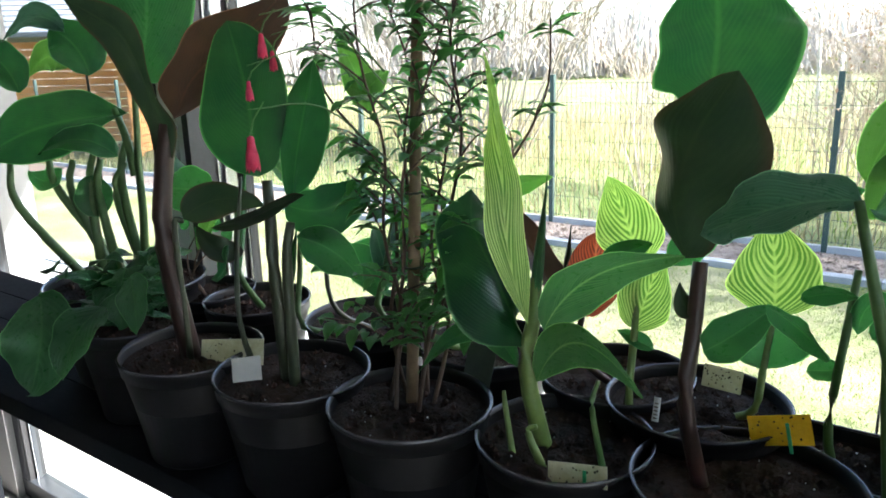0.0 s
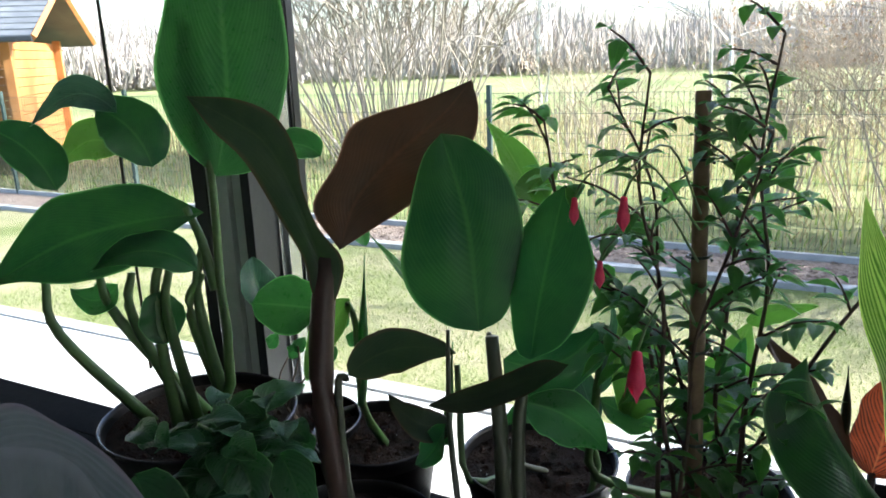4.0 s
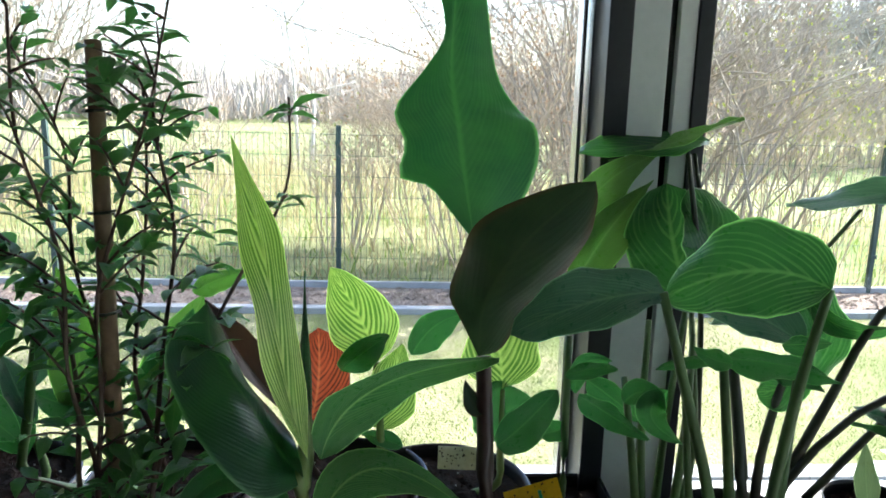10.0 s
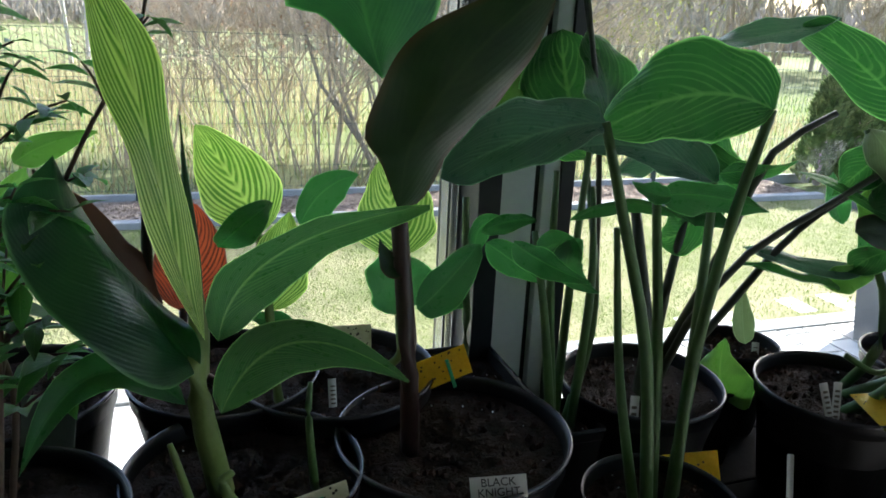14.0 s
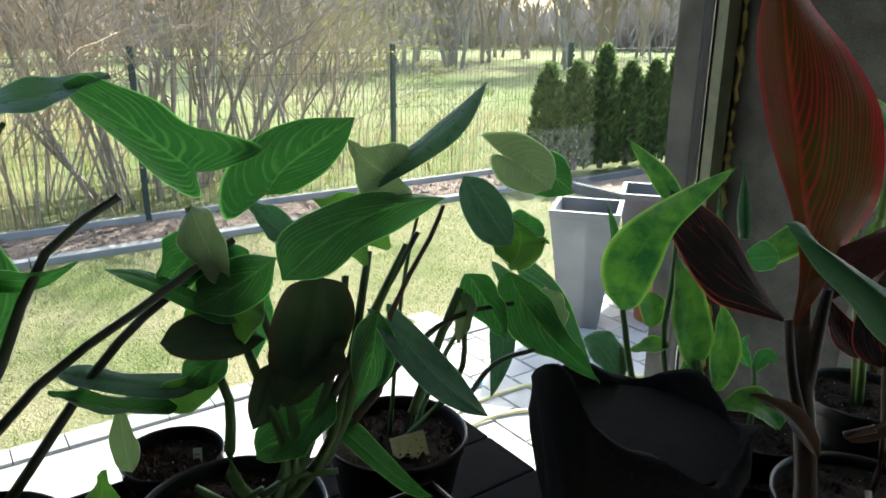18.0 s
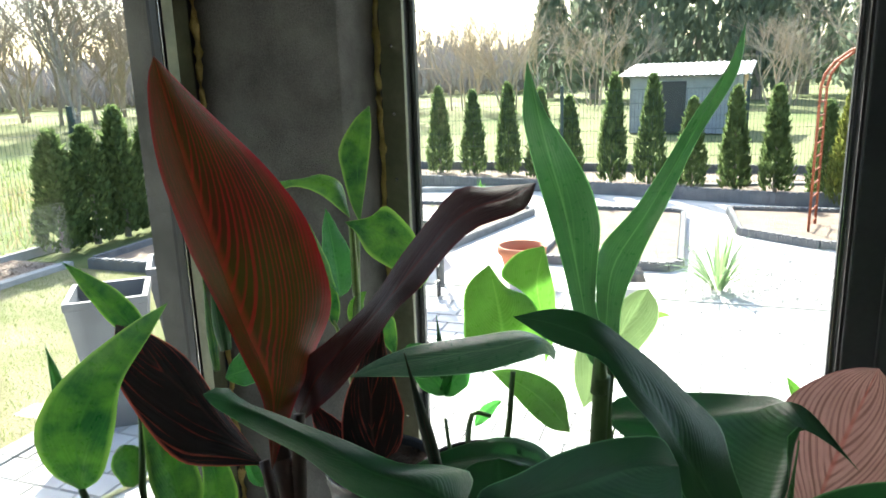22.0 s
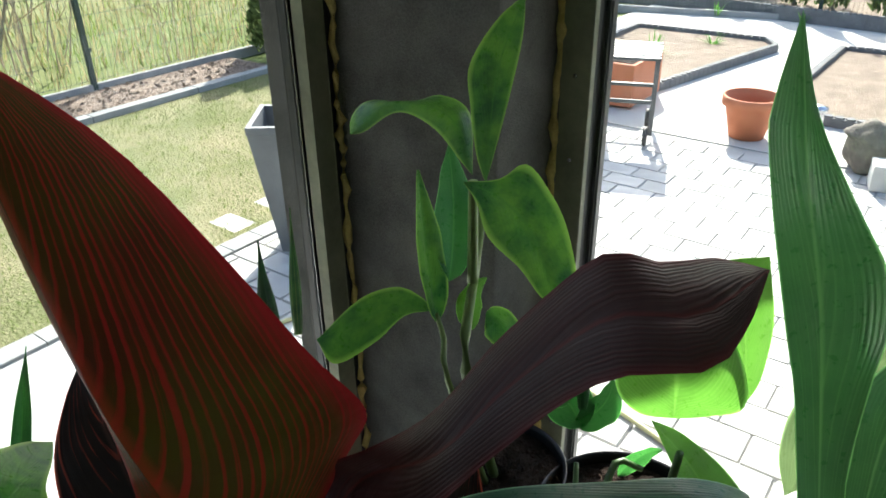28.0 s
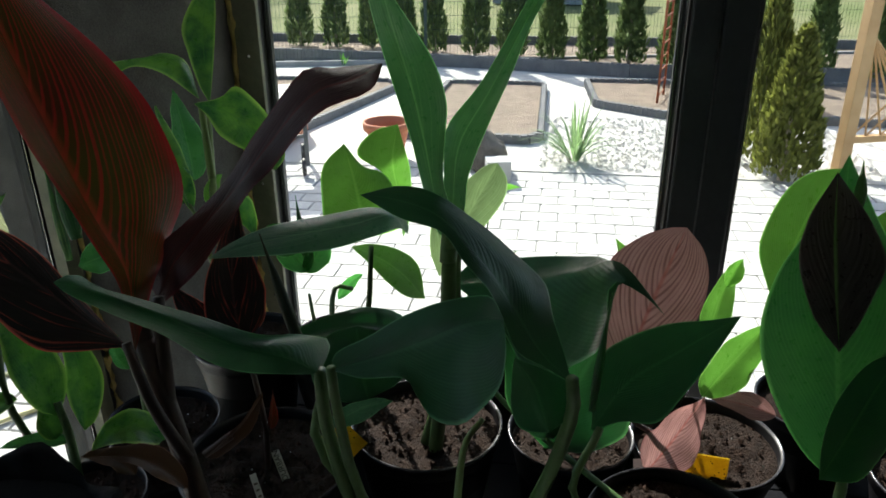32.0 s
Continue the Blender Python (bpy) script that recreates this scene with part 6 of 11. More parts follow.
leaf(p, L_SHRUB, (-0.796, 1.467, 1.415), (-0.824, 1.487, 1.412), (-0.852, 1.506, 1.394), 0.043, (-0.19, -0.79, 1), "canna", 0.15, 0.03, nu=6, nv=9)
leaf(p, L_SHRUB, (-0.811, 1.460, 1.404), (-0.851, 1.449, 1.412), (-0.891, 1.438, 1.404), 0.051, (0.36, -0.69, 1), "canna", 0.15, 0.03, nu=6, nv=9)
tube("stem", [(-0.800, 1.475, 1.33), (-0.743, 1.474, 1.402), (-0.686, 1.474, 1.414)], 0.003, 0.002, M_STEM, p, 6, 6)
leaf(p, L_SHRUB, (-0.686, 1.474, 1.414), (-0.714, 1.460, 1.423), (-0.743, 1.446, 1.416), 0.039, (0.23, 0.01, 1), "canna", 0.15, 0.03, nu=6, nv=9)
leaf(p, L_SHRUB, (-0.704, 1.472, 1.403), (-0.715, 1.503, 1.416), (-0.727, 1.534, 1.413), 0.041, (-0.28, -0.78, 1), "canna", 0.15, 0.03, nu=6, nv=9)
leaf(p, L_SHRUB, (-0.722, 1.471, 1.392), (-0.732, 1.496, 1.403), (-0.742, 1.520, 1.398), 0.033, (0.32, -0.59, 1), "canna", 0.15, 0.03, nu=6, nv=9)
leaf(p, L_SHRUB, (-0.740, 1.470, 1.382), (-0.721, 1.489, 1.384), (-0.703, 1.508, 1.371), 0.033, (-0.42, -0.47, 1), "canna", 0.15, 0.03, nu=6, nv=9)
leaf(p, L_SHRUB, (-0.757, 1.468, 1.371), (-0.783, 1.455, 1.370), (-0.809, 1.441, 1.352), 0.036, (0.20, -0.85, 1), "canna", 0.15, 0.03, nu=6, nv=9)
leaf(p, L_SHRUB, (-0.685, 1.367, 1.420), (-0.681, 1.313, 1.392), (-0.677, 1.281, 1.333), 0.079, (0.303, -0.664, 0.684), "canna", 0.15, 0.030)
leaf(p, L_SHRUB, (-0.650, 1.393, 1.466), (-0.611, 1.371, 1.442), (-0.583, 1.351, 1.400), 0.055, (0.228, -0.700, 0.677), "canna", 0.15, 0.030)
leaf(p, L_SHRUB, (-0.842, 1.346, 1.414), (-0.783, 1.308, 1.360), (-0.788, 1.283, 1.284), 0.114, (0.591, -0.602, 0.537), "broad", 0.15, 0.030)
leaf(p, L_SHRUB, (-0.745, 1.416, 1.431), (-0.720, 1.411, 1.399), (-0.720, 1.402, 1.363), 0.068, (0.565, -0.742, 0.361), "canna", 0.15, 0.030)

p = thing("seedling_pot", -0.830, 1.660, 1.175, "small woody seedling in a black pot", "potted plant", "")
pot_parts(p, 0.090, 0.170, False)
tube("stem", [(-0.830, 1.660, 1.321), (-0.841, 1.631, 1.375), (-0.813, 1.658, 1.425), (-0.790, 1.675, 1.449)], 0.0022, 0.0011, M_TWIG, p)
tube("stem", [(-0.830, 1.660, 1.321), (-0.841, 1.631, 1.375), (-0.857, 1.639, 1.417), (-0.848, 1.654, 1.450)], 0.0022, 0.0011, M_TWIG, p)
tube("stem", [(-0.830, 1.660, 1.321), (-0.838, 1.635, 1.384), (-0.831, 1.660, 1.450), (-0.843, 1.667, 1.484)], 0.0022, 0.0011, M_TWIG, p)
leaf(p, L_GREEN, (-0.790, 1.675, 1.449), (-0.784, 1.678, 1.454), (-0.777, 1.686, 1.467), 0.023, (0.551, -0.827, 0.107), "broad", 0.10, 0.020)
leaf(p, L_GREEN, (-0.848, 1.655, 1.455), (-0.842, 1.659, 1.459), (-0.835, 1.666, 1.473), 0.023, (0.579, -0.812, 0.078), "broad", 0.10, 0.020)
leaf(p, L_GREEN, (-0.839, 1.661, 1.463), (-0.833, 1.665, 1.468), (-0.826, 1.672, 1.481), 0.023, (0.578, -0.812, 0.079), "broad", 0.10, 0.020)
leaf(p, L_GREEN, (-0.816, 1.671, 1.466), (-0.810, 1.675, 1.471), (-0.803, 1.682, 1.484), 0.023, (0.569, -0.818, 0.089), "broad", 0.10, 0.020)
leaf(p, L_GREEN, (-0.760, 1.694, 1.473), (-0.754, 1.698, 1.478), (-0.746, 1.705, 1.492), 0.023, (0.532, -0.842, 0.096), "broad", 0.10, 0.020)
leaf(p, L_GREEN, (-0.882, 1.647, 1.468), (-0.876, 1.651, 1.473), (-0.869, 1.658, 1.486), 0.023, (0.598, -0.800, 0.057), "broad", 0.10, 0.020)
leaf(p, L_GREEN, (-0.778, 1.696, 1.499), (-0.772, 1.700, 1.504), (-0.765, 1.707, 1.517), 0.023, (0.562, -0.821, 0.096), "broad", 0.10, 0.020)

p = thing("canna", -0.560, 1.060, FLOOR_Z, "tall canna with a bluish grey leaf, potted on the floor", "potted plant", "")
pot_parts(p, 0.100, 0.170, False)
blade(p, L_PURPLE, [(-0.609, 1.023, 1.675), (-0.524, 1.034, 1.695), (-0.471, 1.031, 1.700), (-0.428, 1.019, 1.688), (-0.383, 1.011, 1.686), (-0.360, 1.000, 1.693)], [(-0.543, 1.040, 1.717), (-0.485, 1.038, 1.716), (-0.453, 1.036, 1.710), (-0.426, 1.030, 1.705), (-0.395, 1.019, 1.697), (-0.375, 1.010, 1.693)], [(-0.536, 0.989, 1.599), (-0.450, 0.965, 1.614), (-0.402, 0.971, 1.633), (-0.381, 0.980, 1.657), (-0.369, 0.985, 1.674), (-0.354, 0.984, 1.692)], wave=0.03)
tube("stem", [(-0.560, 1.060, 0.345), (-0.585, 1.070, 0.90), (-0.600, 1.050, 1.35), (-0.609, 1.023, 1.675)], 0.0101, 0.0072, M_STEM_BR, p)

p = thing("fuchsia", -0.191, 1.482, 1.175, "upright fuchsia tied to a bamboo cane, with pink flowers", "potted plant", "")
pot_parts(p, 0.108, 0.170, False)
fuchsia_body(p, (-0.205, 1.505, 1.33), (-0.231, 1.583, 1.863))
tube("flowering_twig", [(-0.215, 1.490, 1.655), (-0.220, 1.390, 1.725), (-0.225, 1.290, 1.729)], 0.0013, 0.0007, M_STEM, p, 8, 5)
fuchsia_flower(p, (-0.225, 1.290, 1.685), 0.034)
tube("flowering_twig", [(-0.215, 1.490, 1.745), (-0.260, 1.445, 1.815), (-0.305, 1.400, 1.804)], 0.0013, 0.0007, M_STEM, p, 8, 5)
fuchsia_flower(p, (-0.305, 1.400, 1.775), 0.022)
tube("flowering_twig", [(-0.215, 1.490, 1.760), (-0.231, 1.413, 1.830), (-0.248, 1.335, 1.821)], 0.0013, 0.0007, M_STEM, p, 8, 5)
fuchsia_flower(p, (-0.248, 1.335, 1.790), 0.024)
tube("flowering_twig", [(-0.215, 1.490, 1.715), (-0.238, 1.407, 1.785), (-0.262, 1.325, 1.771)], 0.0013, 0.0007, M_STEM, p, 8, 5)
fuchsia_flower(p, (-0.262, 1.325, 1.745), 0.02)

p = thing("canna", 0.008, 1.525, 1.165, "cream-striped canna with a twisted pale leaf in a black pot", "potted plant", "")
pot_parts(p, 0.107, 0.170, False)
tube("stem", [(-0.012, 1.515, 1.311), (-0.027, 1.495, 1.425), (-0.024, 1.509, 1.481), (-0.028, 1.520, 1.526)], 0.0115, 0.0065, M_STEM_PALE, p)
blade(p, L_STRIPE, [(-0.020, 1.487, 1.480), (-0.034, 1.477, 1.540), (-0.041, 1.474, 1.590), (-0.050, 1.484, 1.636), (-0.061, 1.492, 1.697), (-0.078, 1.508, 1.742), (-0.087, 1.506, 1.782)], [(-0.040, 1.465, 1.535), (-0.055, 1.454, 1.589), (-0.063, 1.468, 1.635), (-0.078, 1.492, 1.672), (-0.084, 1.512, 1.702), (-0.086, 1.513, 1.740)], [(-0.020, 1.492, 1.535), (-0.026, 1.489, 1.586), (-0.035, 1.498, 1.636), (-0.036, 1.482, 1.668), (-0.038, 1.469, 1.695), (-0.048, 1.474, 1.718), (-0.069, 1.502, 1.745)], wave=0.03)
blade(p, L_DEEP, [(-0.025, 1.500, 1.448), (-0.050, 1.504, 1.483), (-0.084, 1.513, 1.534), (-0.112, 1.519, 1.579), (-0.118, 1.525, 1.622)], [(-0.054, 1.432, 1.470), (-0.088, 1.431, 1.500), (-0.133, 1.483, 1.529), (-0.150, 1.495, 1.585)], [(-0.025, 1.468, 1.493), (-0.048, 1.541, 1.490), (-0.081, 1.527, 1.538), (-0.113, 1.553, 1.588)])
leaf(p, L_STRIPE_DK, (-0.010, 1.506, 1.470), (0.039, 1.521, 1.535), (0.156, 1.470, 1.588), 0.064, (0.070, -0.922, -0.380), "canna", 0.20, 0.030)
leaf(p, L_STRIPE_DK, (-0.011, 1.491, 1.412), (0.047, 1.475, 1.477), (0.133, 1.436, 1.451), 0.055, (-0.336, -0.938, -0.082), "canna", 0.20, 0.020)
leaf(p, L_GREEN, (-0.038, 1.494, 1.422), (-0.103, 1.503, 1.452), (-0.152, 1.451, 1.404), 0.038, (0.091, -0.580, 0.810), "canna", 0.20, 0.030)
rolled(p, L_GREEN, (-0.025, 1.509, 1.481), (-0.029, 1.550, 1.648), 0.0060)
tube("stem", [(-0.032, 1.475, 1.311), (-0.047, 1.482, 1.375), (-0.052, 1.487, 1.392)], 0.0043, 0.0022, M_STEM_PALE, p)
tube("stem", [(0.008, 1.475, 1.311), (-0.013, 1.476, 1.353), (-0.004, 1.479, 1.363)], 0.0058, 0.0029, M_STEM_PALE, p)
tube("stem", [(0.068, 1.505, 1.311), (0.060, 1.486, 1.399), (0.063, 1.494, 1.430)], 0.0043, 0.0022, M_STEM, p)

p = thing("canna", 0.000, 1.705, 1.175, "bronze canna with an orange leaf in a black pot", "potted plant", "")
pot_parts(p, 0.105, 0.170, False)
tube("stem", [(0.000, 1.705, 1.321), (-0.038, 1.663, 1.378), (-0.040, 1.677, 1.433)], 0.0058, 0.0043, M_STEM_BR, p)
leaf(p, L_ORANGE, (-0.041, 1.676, 1.430), (-0.032, 1.689, 1.482), (-0.034, 1.704, 1.541), 0.077, (0.284, -0.934, 0.218), "broad", 0.15, 0.030)
leaf(p, L_BROWN, (-0.058, 1.678, 1.436), (-0.114, 1.676, 1.507), (-0.164, 1.695, 1.578), 0.052, (0.664, -0.500, 0.556), "canna", 0.35, 0.030)
rolled(p, L_DARK, (-0.070, 1.686, 1.467), (-0.073, 1.706, 1.546), 0.0050)

p = thing("canna", 0.119, 1.676, 1.177, "yellow-striped canna in a black pot by the window", "potted plant", "")
pot_parts(p, 0.112, 0.170, False)
tube("stem", [(0.059, 1.656, 1.323), (0.049, 1.626, 1.344), (0.044, 1.650, 1.438), (0.038, 1.668, 1.511)], 0.0058, 0.0043, M_STEM_PALE, p)
leaf(p, L_STRIPE, (0.041, 1.668, 1.513), (0.016, 1.682, 1.564), (-0.018, 1.696, 1.618), 0.083, (0.165, -0.926, 0.340), "canna", 0.12, 0.020)
leaf(p, L_STRIPE, (0.044, 1.649, 1.434), (0.054, 1.659, 1.478), (0.069, 1.672, 1.532), 0.069, (0.169, -0.968, 0.184), "canna", 0.15, 0.020)
leaf(p, L_GREEN, (-0.003, 1.666, 1.500), (0.026, 1.652, 1.530), (0.053, 1.675, 1.542), 0.043, (0.245, -0.962, -0.121), "canna", 0.20, 0.020)
leaf(p, L_GREEN, (0.071, 1.643, 1.415), (0.046, 1.646, 1.424), (0.022, 1.648, 1.429), 0.023, (0.116, -0.734, 0.669), "canna", 0.20, 0.020)
tube("stem", [(0.159, 1.696, 1.323), (0.189, 1.668, 1.355), (0.192, 1.684, 1.405), (0.195, 1.702, 1.463)], 0.0058, 0.0036, M_STEM_PALE, p)
leaf(p, L_STRIPE, (0.195, 1.702, 1.464), (0.190, 1.714, 1.517), (0.178, 1.723, 1.575), 0.110, (0.245, -0.945, 0.216), "canna", 0.12, 0.020)
leaf(p, L_GREEN, (0.191, 1.682, 1.402), (0.192, 1.694, 1.442), (0.197, 1.706, 1.473), 0.101, (0.402, -0.877, 0.263), "broad", 0.15, 0.030)
leaf(p, L_GREEN, (0.080, 1.669, 1.519), (0.107, 1.677, 1.553), (0.144, 1.680, 1.567), 0.048, (0.235, -0.968, -0.092), "canna", 0.20, 0.020)

p = thing("canna", 0.212, 1.537, 1.165, "black-leaved canna with a thick dark stem in a black pot", "potted plant", "")
pot_parts(p, 0.118, 0.170, False)
tube("stem", [(0.167, 1.537, 1.311), (0.154, 1.506, 1.421), (0.152, 1.526, 1.501), (0.150, 1.542, 1.564)], 0.0094, 0.0079, M_STEM_BR, p)
blade(p, L_DARK, [(0.142, 1.515, 1.573), (0.141, 1.474, 1.638), (0.169, 1.433, 1.703), (0.212, 1.389, 1.758)], [(0.121, 1.492, 1.617), (0.111, 1.509, 1.637), (0.120, 1.499, 1.675), (0.129, 1.446, 1.717), (0.165, 1.425, 1.740), (0.192, 1.404, 1.754)], [(0.164, 1.518, 1.580), (0.186, 1.511, 1.625), (0.213, 1.503, 1.654), (0.226, 1.459, 1.696), (0.220, 1.410, 1.738)])
blade(p, L_DEEP, [(0.139, 1.566, 1.677), (0.133, 1.603, 1.722), (0.125, 1.643, 1.792), (0.117, 1.660, 1.860), (0.126, 1.689, 1.998)], [(0.115, 1.591, 1.704), (0.093, 1.609, 1.728), (0.062, 1.617, 1.737), (0.068, 1.625, 1.770), (0.056, 1.661, 1.805), (0.088, 1.658, 1.849), (0.110, 1.666, 1.889), (0.102, 1.680, 1.952)], [(0.160, 1.587, 1.686), (0.193, 1.618, 1.708), (0.211, 1.627, 1.753), (0.212, 1.652, 1.789), (0.197, 1.682, 1.806), (0.170, 1.678, 1.849), (0.150, 1.685, 1.959)], wave=0.03)

leaf(p, L_GREEN, (0.164, 1.520, 1.477), (0.189, 1.524, 1.496), (0.225, 1.532, 1.532), 0.047, (0.092, -0.989, 0.114), "broad", 0.20, 0.030)
leaf(p, L_DARK, (0.153, 1.532, 1.524), (0.140, 1.530, 1.518), (0.132, 1.536, 1.541), 0.026, (0.239, -0.837, 0.492), "canna", 0.20, 0.030)

p = thing("taro", 0.275, 1.712, 1.175, "young taro with arrow-shaped leaves in a square black pot", "potted plant", "")
pot_parts(p, 0.075, 0.125, True)
tube("stem", [(0.275, 1.712, 1.276), (0.269, 1.664, 1.358), (0.274, 1.692, 1.469), (0.277, 1.708, 1.532)], 0.0058, 0.0043, M_STEM, p)
leaf(p, L_LIME, (0.280, 1.721, 1.587), (0.325, 1.738, 1.659), (0.384, 1.753, 1.724), 0.068, (0.090, -0.983, 0.162), "lance", 0.20, 0.020)
leaf(p, L_LIME, (0.272, 1.731, 1.626), (0.310, 1.750, 1.707), (0.392, 1.761, 1.757), 0.072, (0.318, -0.945, -0.075), "canna", 0.25, 0.020)
leaf(p, L_TARO, (0.457, 1.765, 1.776), (0.385, 1.764, 1.768), (0.281, 1.733, 1.759), 0.093, (-0.031, -0.331, 0.943), "broad", 0.10, 0.020)
leaf(p, L_GREEN, (0.244, 1.724, 1.594), (0.251, 1.727, 1.608), (0.272, 1.729, 1.619), 0.036, (0.269, -0.957, -0.110), "canna", 0.20, 0.020)
leaf(p, L_GREEN, (0.285, 1.690, 1.463), (0.295, 1.699, 1.498), (0.331, 1.699, 1.502), 0.029, (0.092, -0.989, 0.119), "canna", 0.20, 0.020)
leaf(p, L_GREEN, (0.275, 1.680, 1.421), (0.257, 1.679, 1.417), (0.239, 1.679, 1.413), 0.029, (-0.100, -0.827, 0.553), "broad", 0.20, 0.030)
leaf(p, L_GREEN, (0.299, 1.694, 1.480), (0.332, 1.688, 1.457), (0.368, 1.680, 1.429), 0.040, (-0.217, -0.976, -0.025), "canna", 0.20, 0.020)
tube("petiole", [(0.467, 1.717, 1.584), (0.451, 1.738, 1.668), (0.437, 1.761, 1.758)], 0.0036, 0.0029, M_STEM_DK, p)
# taro plants at the far end of the bench

p = thing("taro", 0.385, 1.425, 1.175, "taro with waxy leaves on pale stems in a black pot", "potted plant", "")
pot_parts(p, 0.075, 0.125, False)
leaf(p, L_TARO, (0.416, 1.404, 1.672), (0.362, 1.432, 1.680), (0.305, 1.474, 1.645), 0.088, (-0.547, -0.678, 0.490), "broad", 0.15, 0.050)
leaf(p, L_TARO_BLUE, (0.468, 1.520, 1.585), (0.405, 1.550, 1.615), (0.335, 1.581, 1.610), 0.060, (-0.100, -0.750, 0.650), "canna", 0.30, 0.050)
leaf(p, L_GREEN, (0.359, 1.460, 1.591), (0.405, 1.445, 1.592), (0.455, 1.429, 1.580), 0.040, (-0.319, -0.818, -0.479), "canna", 0.20, 0.040)
leaf(p, L_TARO_BLUE, (0.296, 1.449, 1.656), (0.235, 1.462, 1.643), (0.166, 1.477, 1.608), 0.062, (-0.100, -0.750, 0.650), "broad", 0.20, 0.060)
leaf(p, L_GREEN, (0.230, 1.467, 1.553), (0.262, 1.471, 1.532), (0.287, 1.435, 1.524), 0.030, (-0.518, -0.852, -0.078), "canna", 0.20, 0.030)
leaf(p, L_GREEN, (0.242, 1.569, 1.532), (0.268, 1.563, 1.543), (0.293, 1.554, 1.546), 0.024, (-0.215, -0.948, -0.233), "canna", 0.20, 0.030)
leaf(p, L_TARO, (0.394, 1.427, 1.616), (0.411, 1.422, 1.619), (0.431, 1.415, 1.622), 0.023, (-0.256, -0.927, -0.276), "canna", 0.20, 0.040)
leaf(p, L_GREEN, (0.356, 1.435, 1.596), (0.341, 1.441, 1.598), (0.326, 1.450, 1.606), 0.021, (-0.168, -0.757, 0.632), "canna", 0.20, 0.040)
tube("stem", [(0.400, 1.430, 1.290), (0.402, 1.430, 1.450), (0.410, 1.420, 1.580), (0.416, 1.404, 1.672)], 0.0065, 0.0040, M_STEM, p)
tube("stem", [(0.370, 1.425, 1.290), (0.350, 1.430, 1.450), (0.315, 1.440, 1.580), (0.294, 1.449, 1.656)], 0.0065, 0.0040, M_STEM, p)
tube("stem", [(0.385, 1.440, 1.290), (0.375, 1.450, 1.450), (0.359, 1.460, 1.592)], 0.0065, 0.0040, M_STEM, p)
tube("stem", [(0.410, 1.440, 1.290), (0.440, 1.480, 1.450), (0.468, 1.520, 1.585)], 0.0065, 0.0040, M_STEM, p)
tube("stem", [(0.365, 1.440, 1.290), (0.345, 1.460, 1.420), (0.330, 1.470, 1.560)], 0.0055, 0.0030, M_STEM, p)

p = thing("taro", 0.360, 1.585, 1.185, "tall-stemmed taro with a broad lime-backed leaf in a small square pot", "potted plant", "")
pot_parts(p, 0.036, 0.115, True)
leaf(p, L_TARO, (0.428, 1.705, 1.575), (0.405, 1.720, 1.645), (0.395, 1.735, 1.722), 0.125, (-0.337, -0.935, 0.115), "broad", 0.15, 0.040)
leaf(p, L_LIME, (0.335, 1.800, 1.740), (0.392, 1.725, 1.772), (0.452, 1.662, 1.803), 0.075, (0.150, -0.450, 0.900), "canna", 0.10, 0.030)
tube("petiole", [(0.430, 1.655, 1.420), (0.425, 1.675, 1.600), (0.402, 1.693, 1.762)], 0.0040, 0.0030, M_STEM_DK, p)
tube("stem", [(0.350, 1.585, 1.280), (0.340, 1.600, 1.450), (0.345, 1.620, 1.580)], 0.0060, 0.0035, M_STEM, p)
tube("stem", [(0.370, 1.580, 1.280), (0.390, 1.600, 1.450), (0.415, 1.660, 1.550)], 0.0060, 0.0035, M_STEM, p)
tube("stem", [(0.360, 1.600, 1.280), (0.375, 1.620, 1.450), (0.400, 1.650, 1.600)], 0.0060, 0.0035, M_STEM, p)
tube("stem", [(0.345, 1.575, 1.280), (0.325, 1.580, 1.430), (0.315, 1.600, 1.520)], 0.0060, 0.0035, M_STEM, p)
tube("stem", [(0.375, 1.600, 1.280), (0.410, 1.620, 1.420), (0.428, 1.705, 1.575)], 0.0060, 0.0035, M_STEM, p)
leaf(p, L_GREEN, (0.351, 1.561, 1.520), (0.334, 1.558, 1.492), (0.363, 1.539, 1.469), 0.034, (-0.189, -0.917, 0.351), "canna", 0.20, 0.030)
leaf(p, L_DEEP, (0.445, 1.533, 1.547), (0.464, 1.527, 1.552), (0.492, 1.512, 1.538), 0.029, (-0.398, -0.916, 0.060), "canna", 0.30, 0.030)
leaf(p, L_TARO_BLUE, (0.456, 1.548, 1.603), (0.470, 1.549, 1.622), (0.492, 1.548, 1.645), 0.024, (0.204, -0.963, -0.175), "canna", 0.30, 0.030)
leaf(p, L_GREEN, (0.308, 1.572, 1.501), (0.328, 1.568, 1.515), (0.349, 1.555, 1.501), 0.034, (-0.382, -0.922, 0.063), "canna", 0.20, 0.030)
leaf(p, L_GREEN, (0.340, 1.572, 1.538), (0.397, 1.556, 1.557), (0.450, 1.531, 1.545), 0.022, (-0.285, -0.842, -0.457), "canna", 0.20, 0.030)

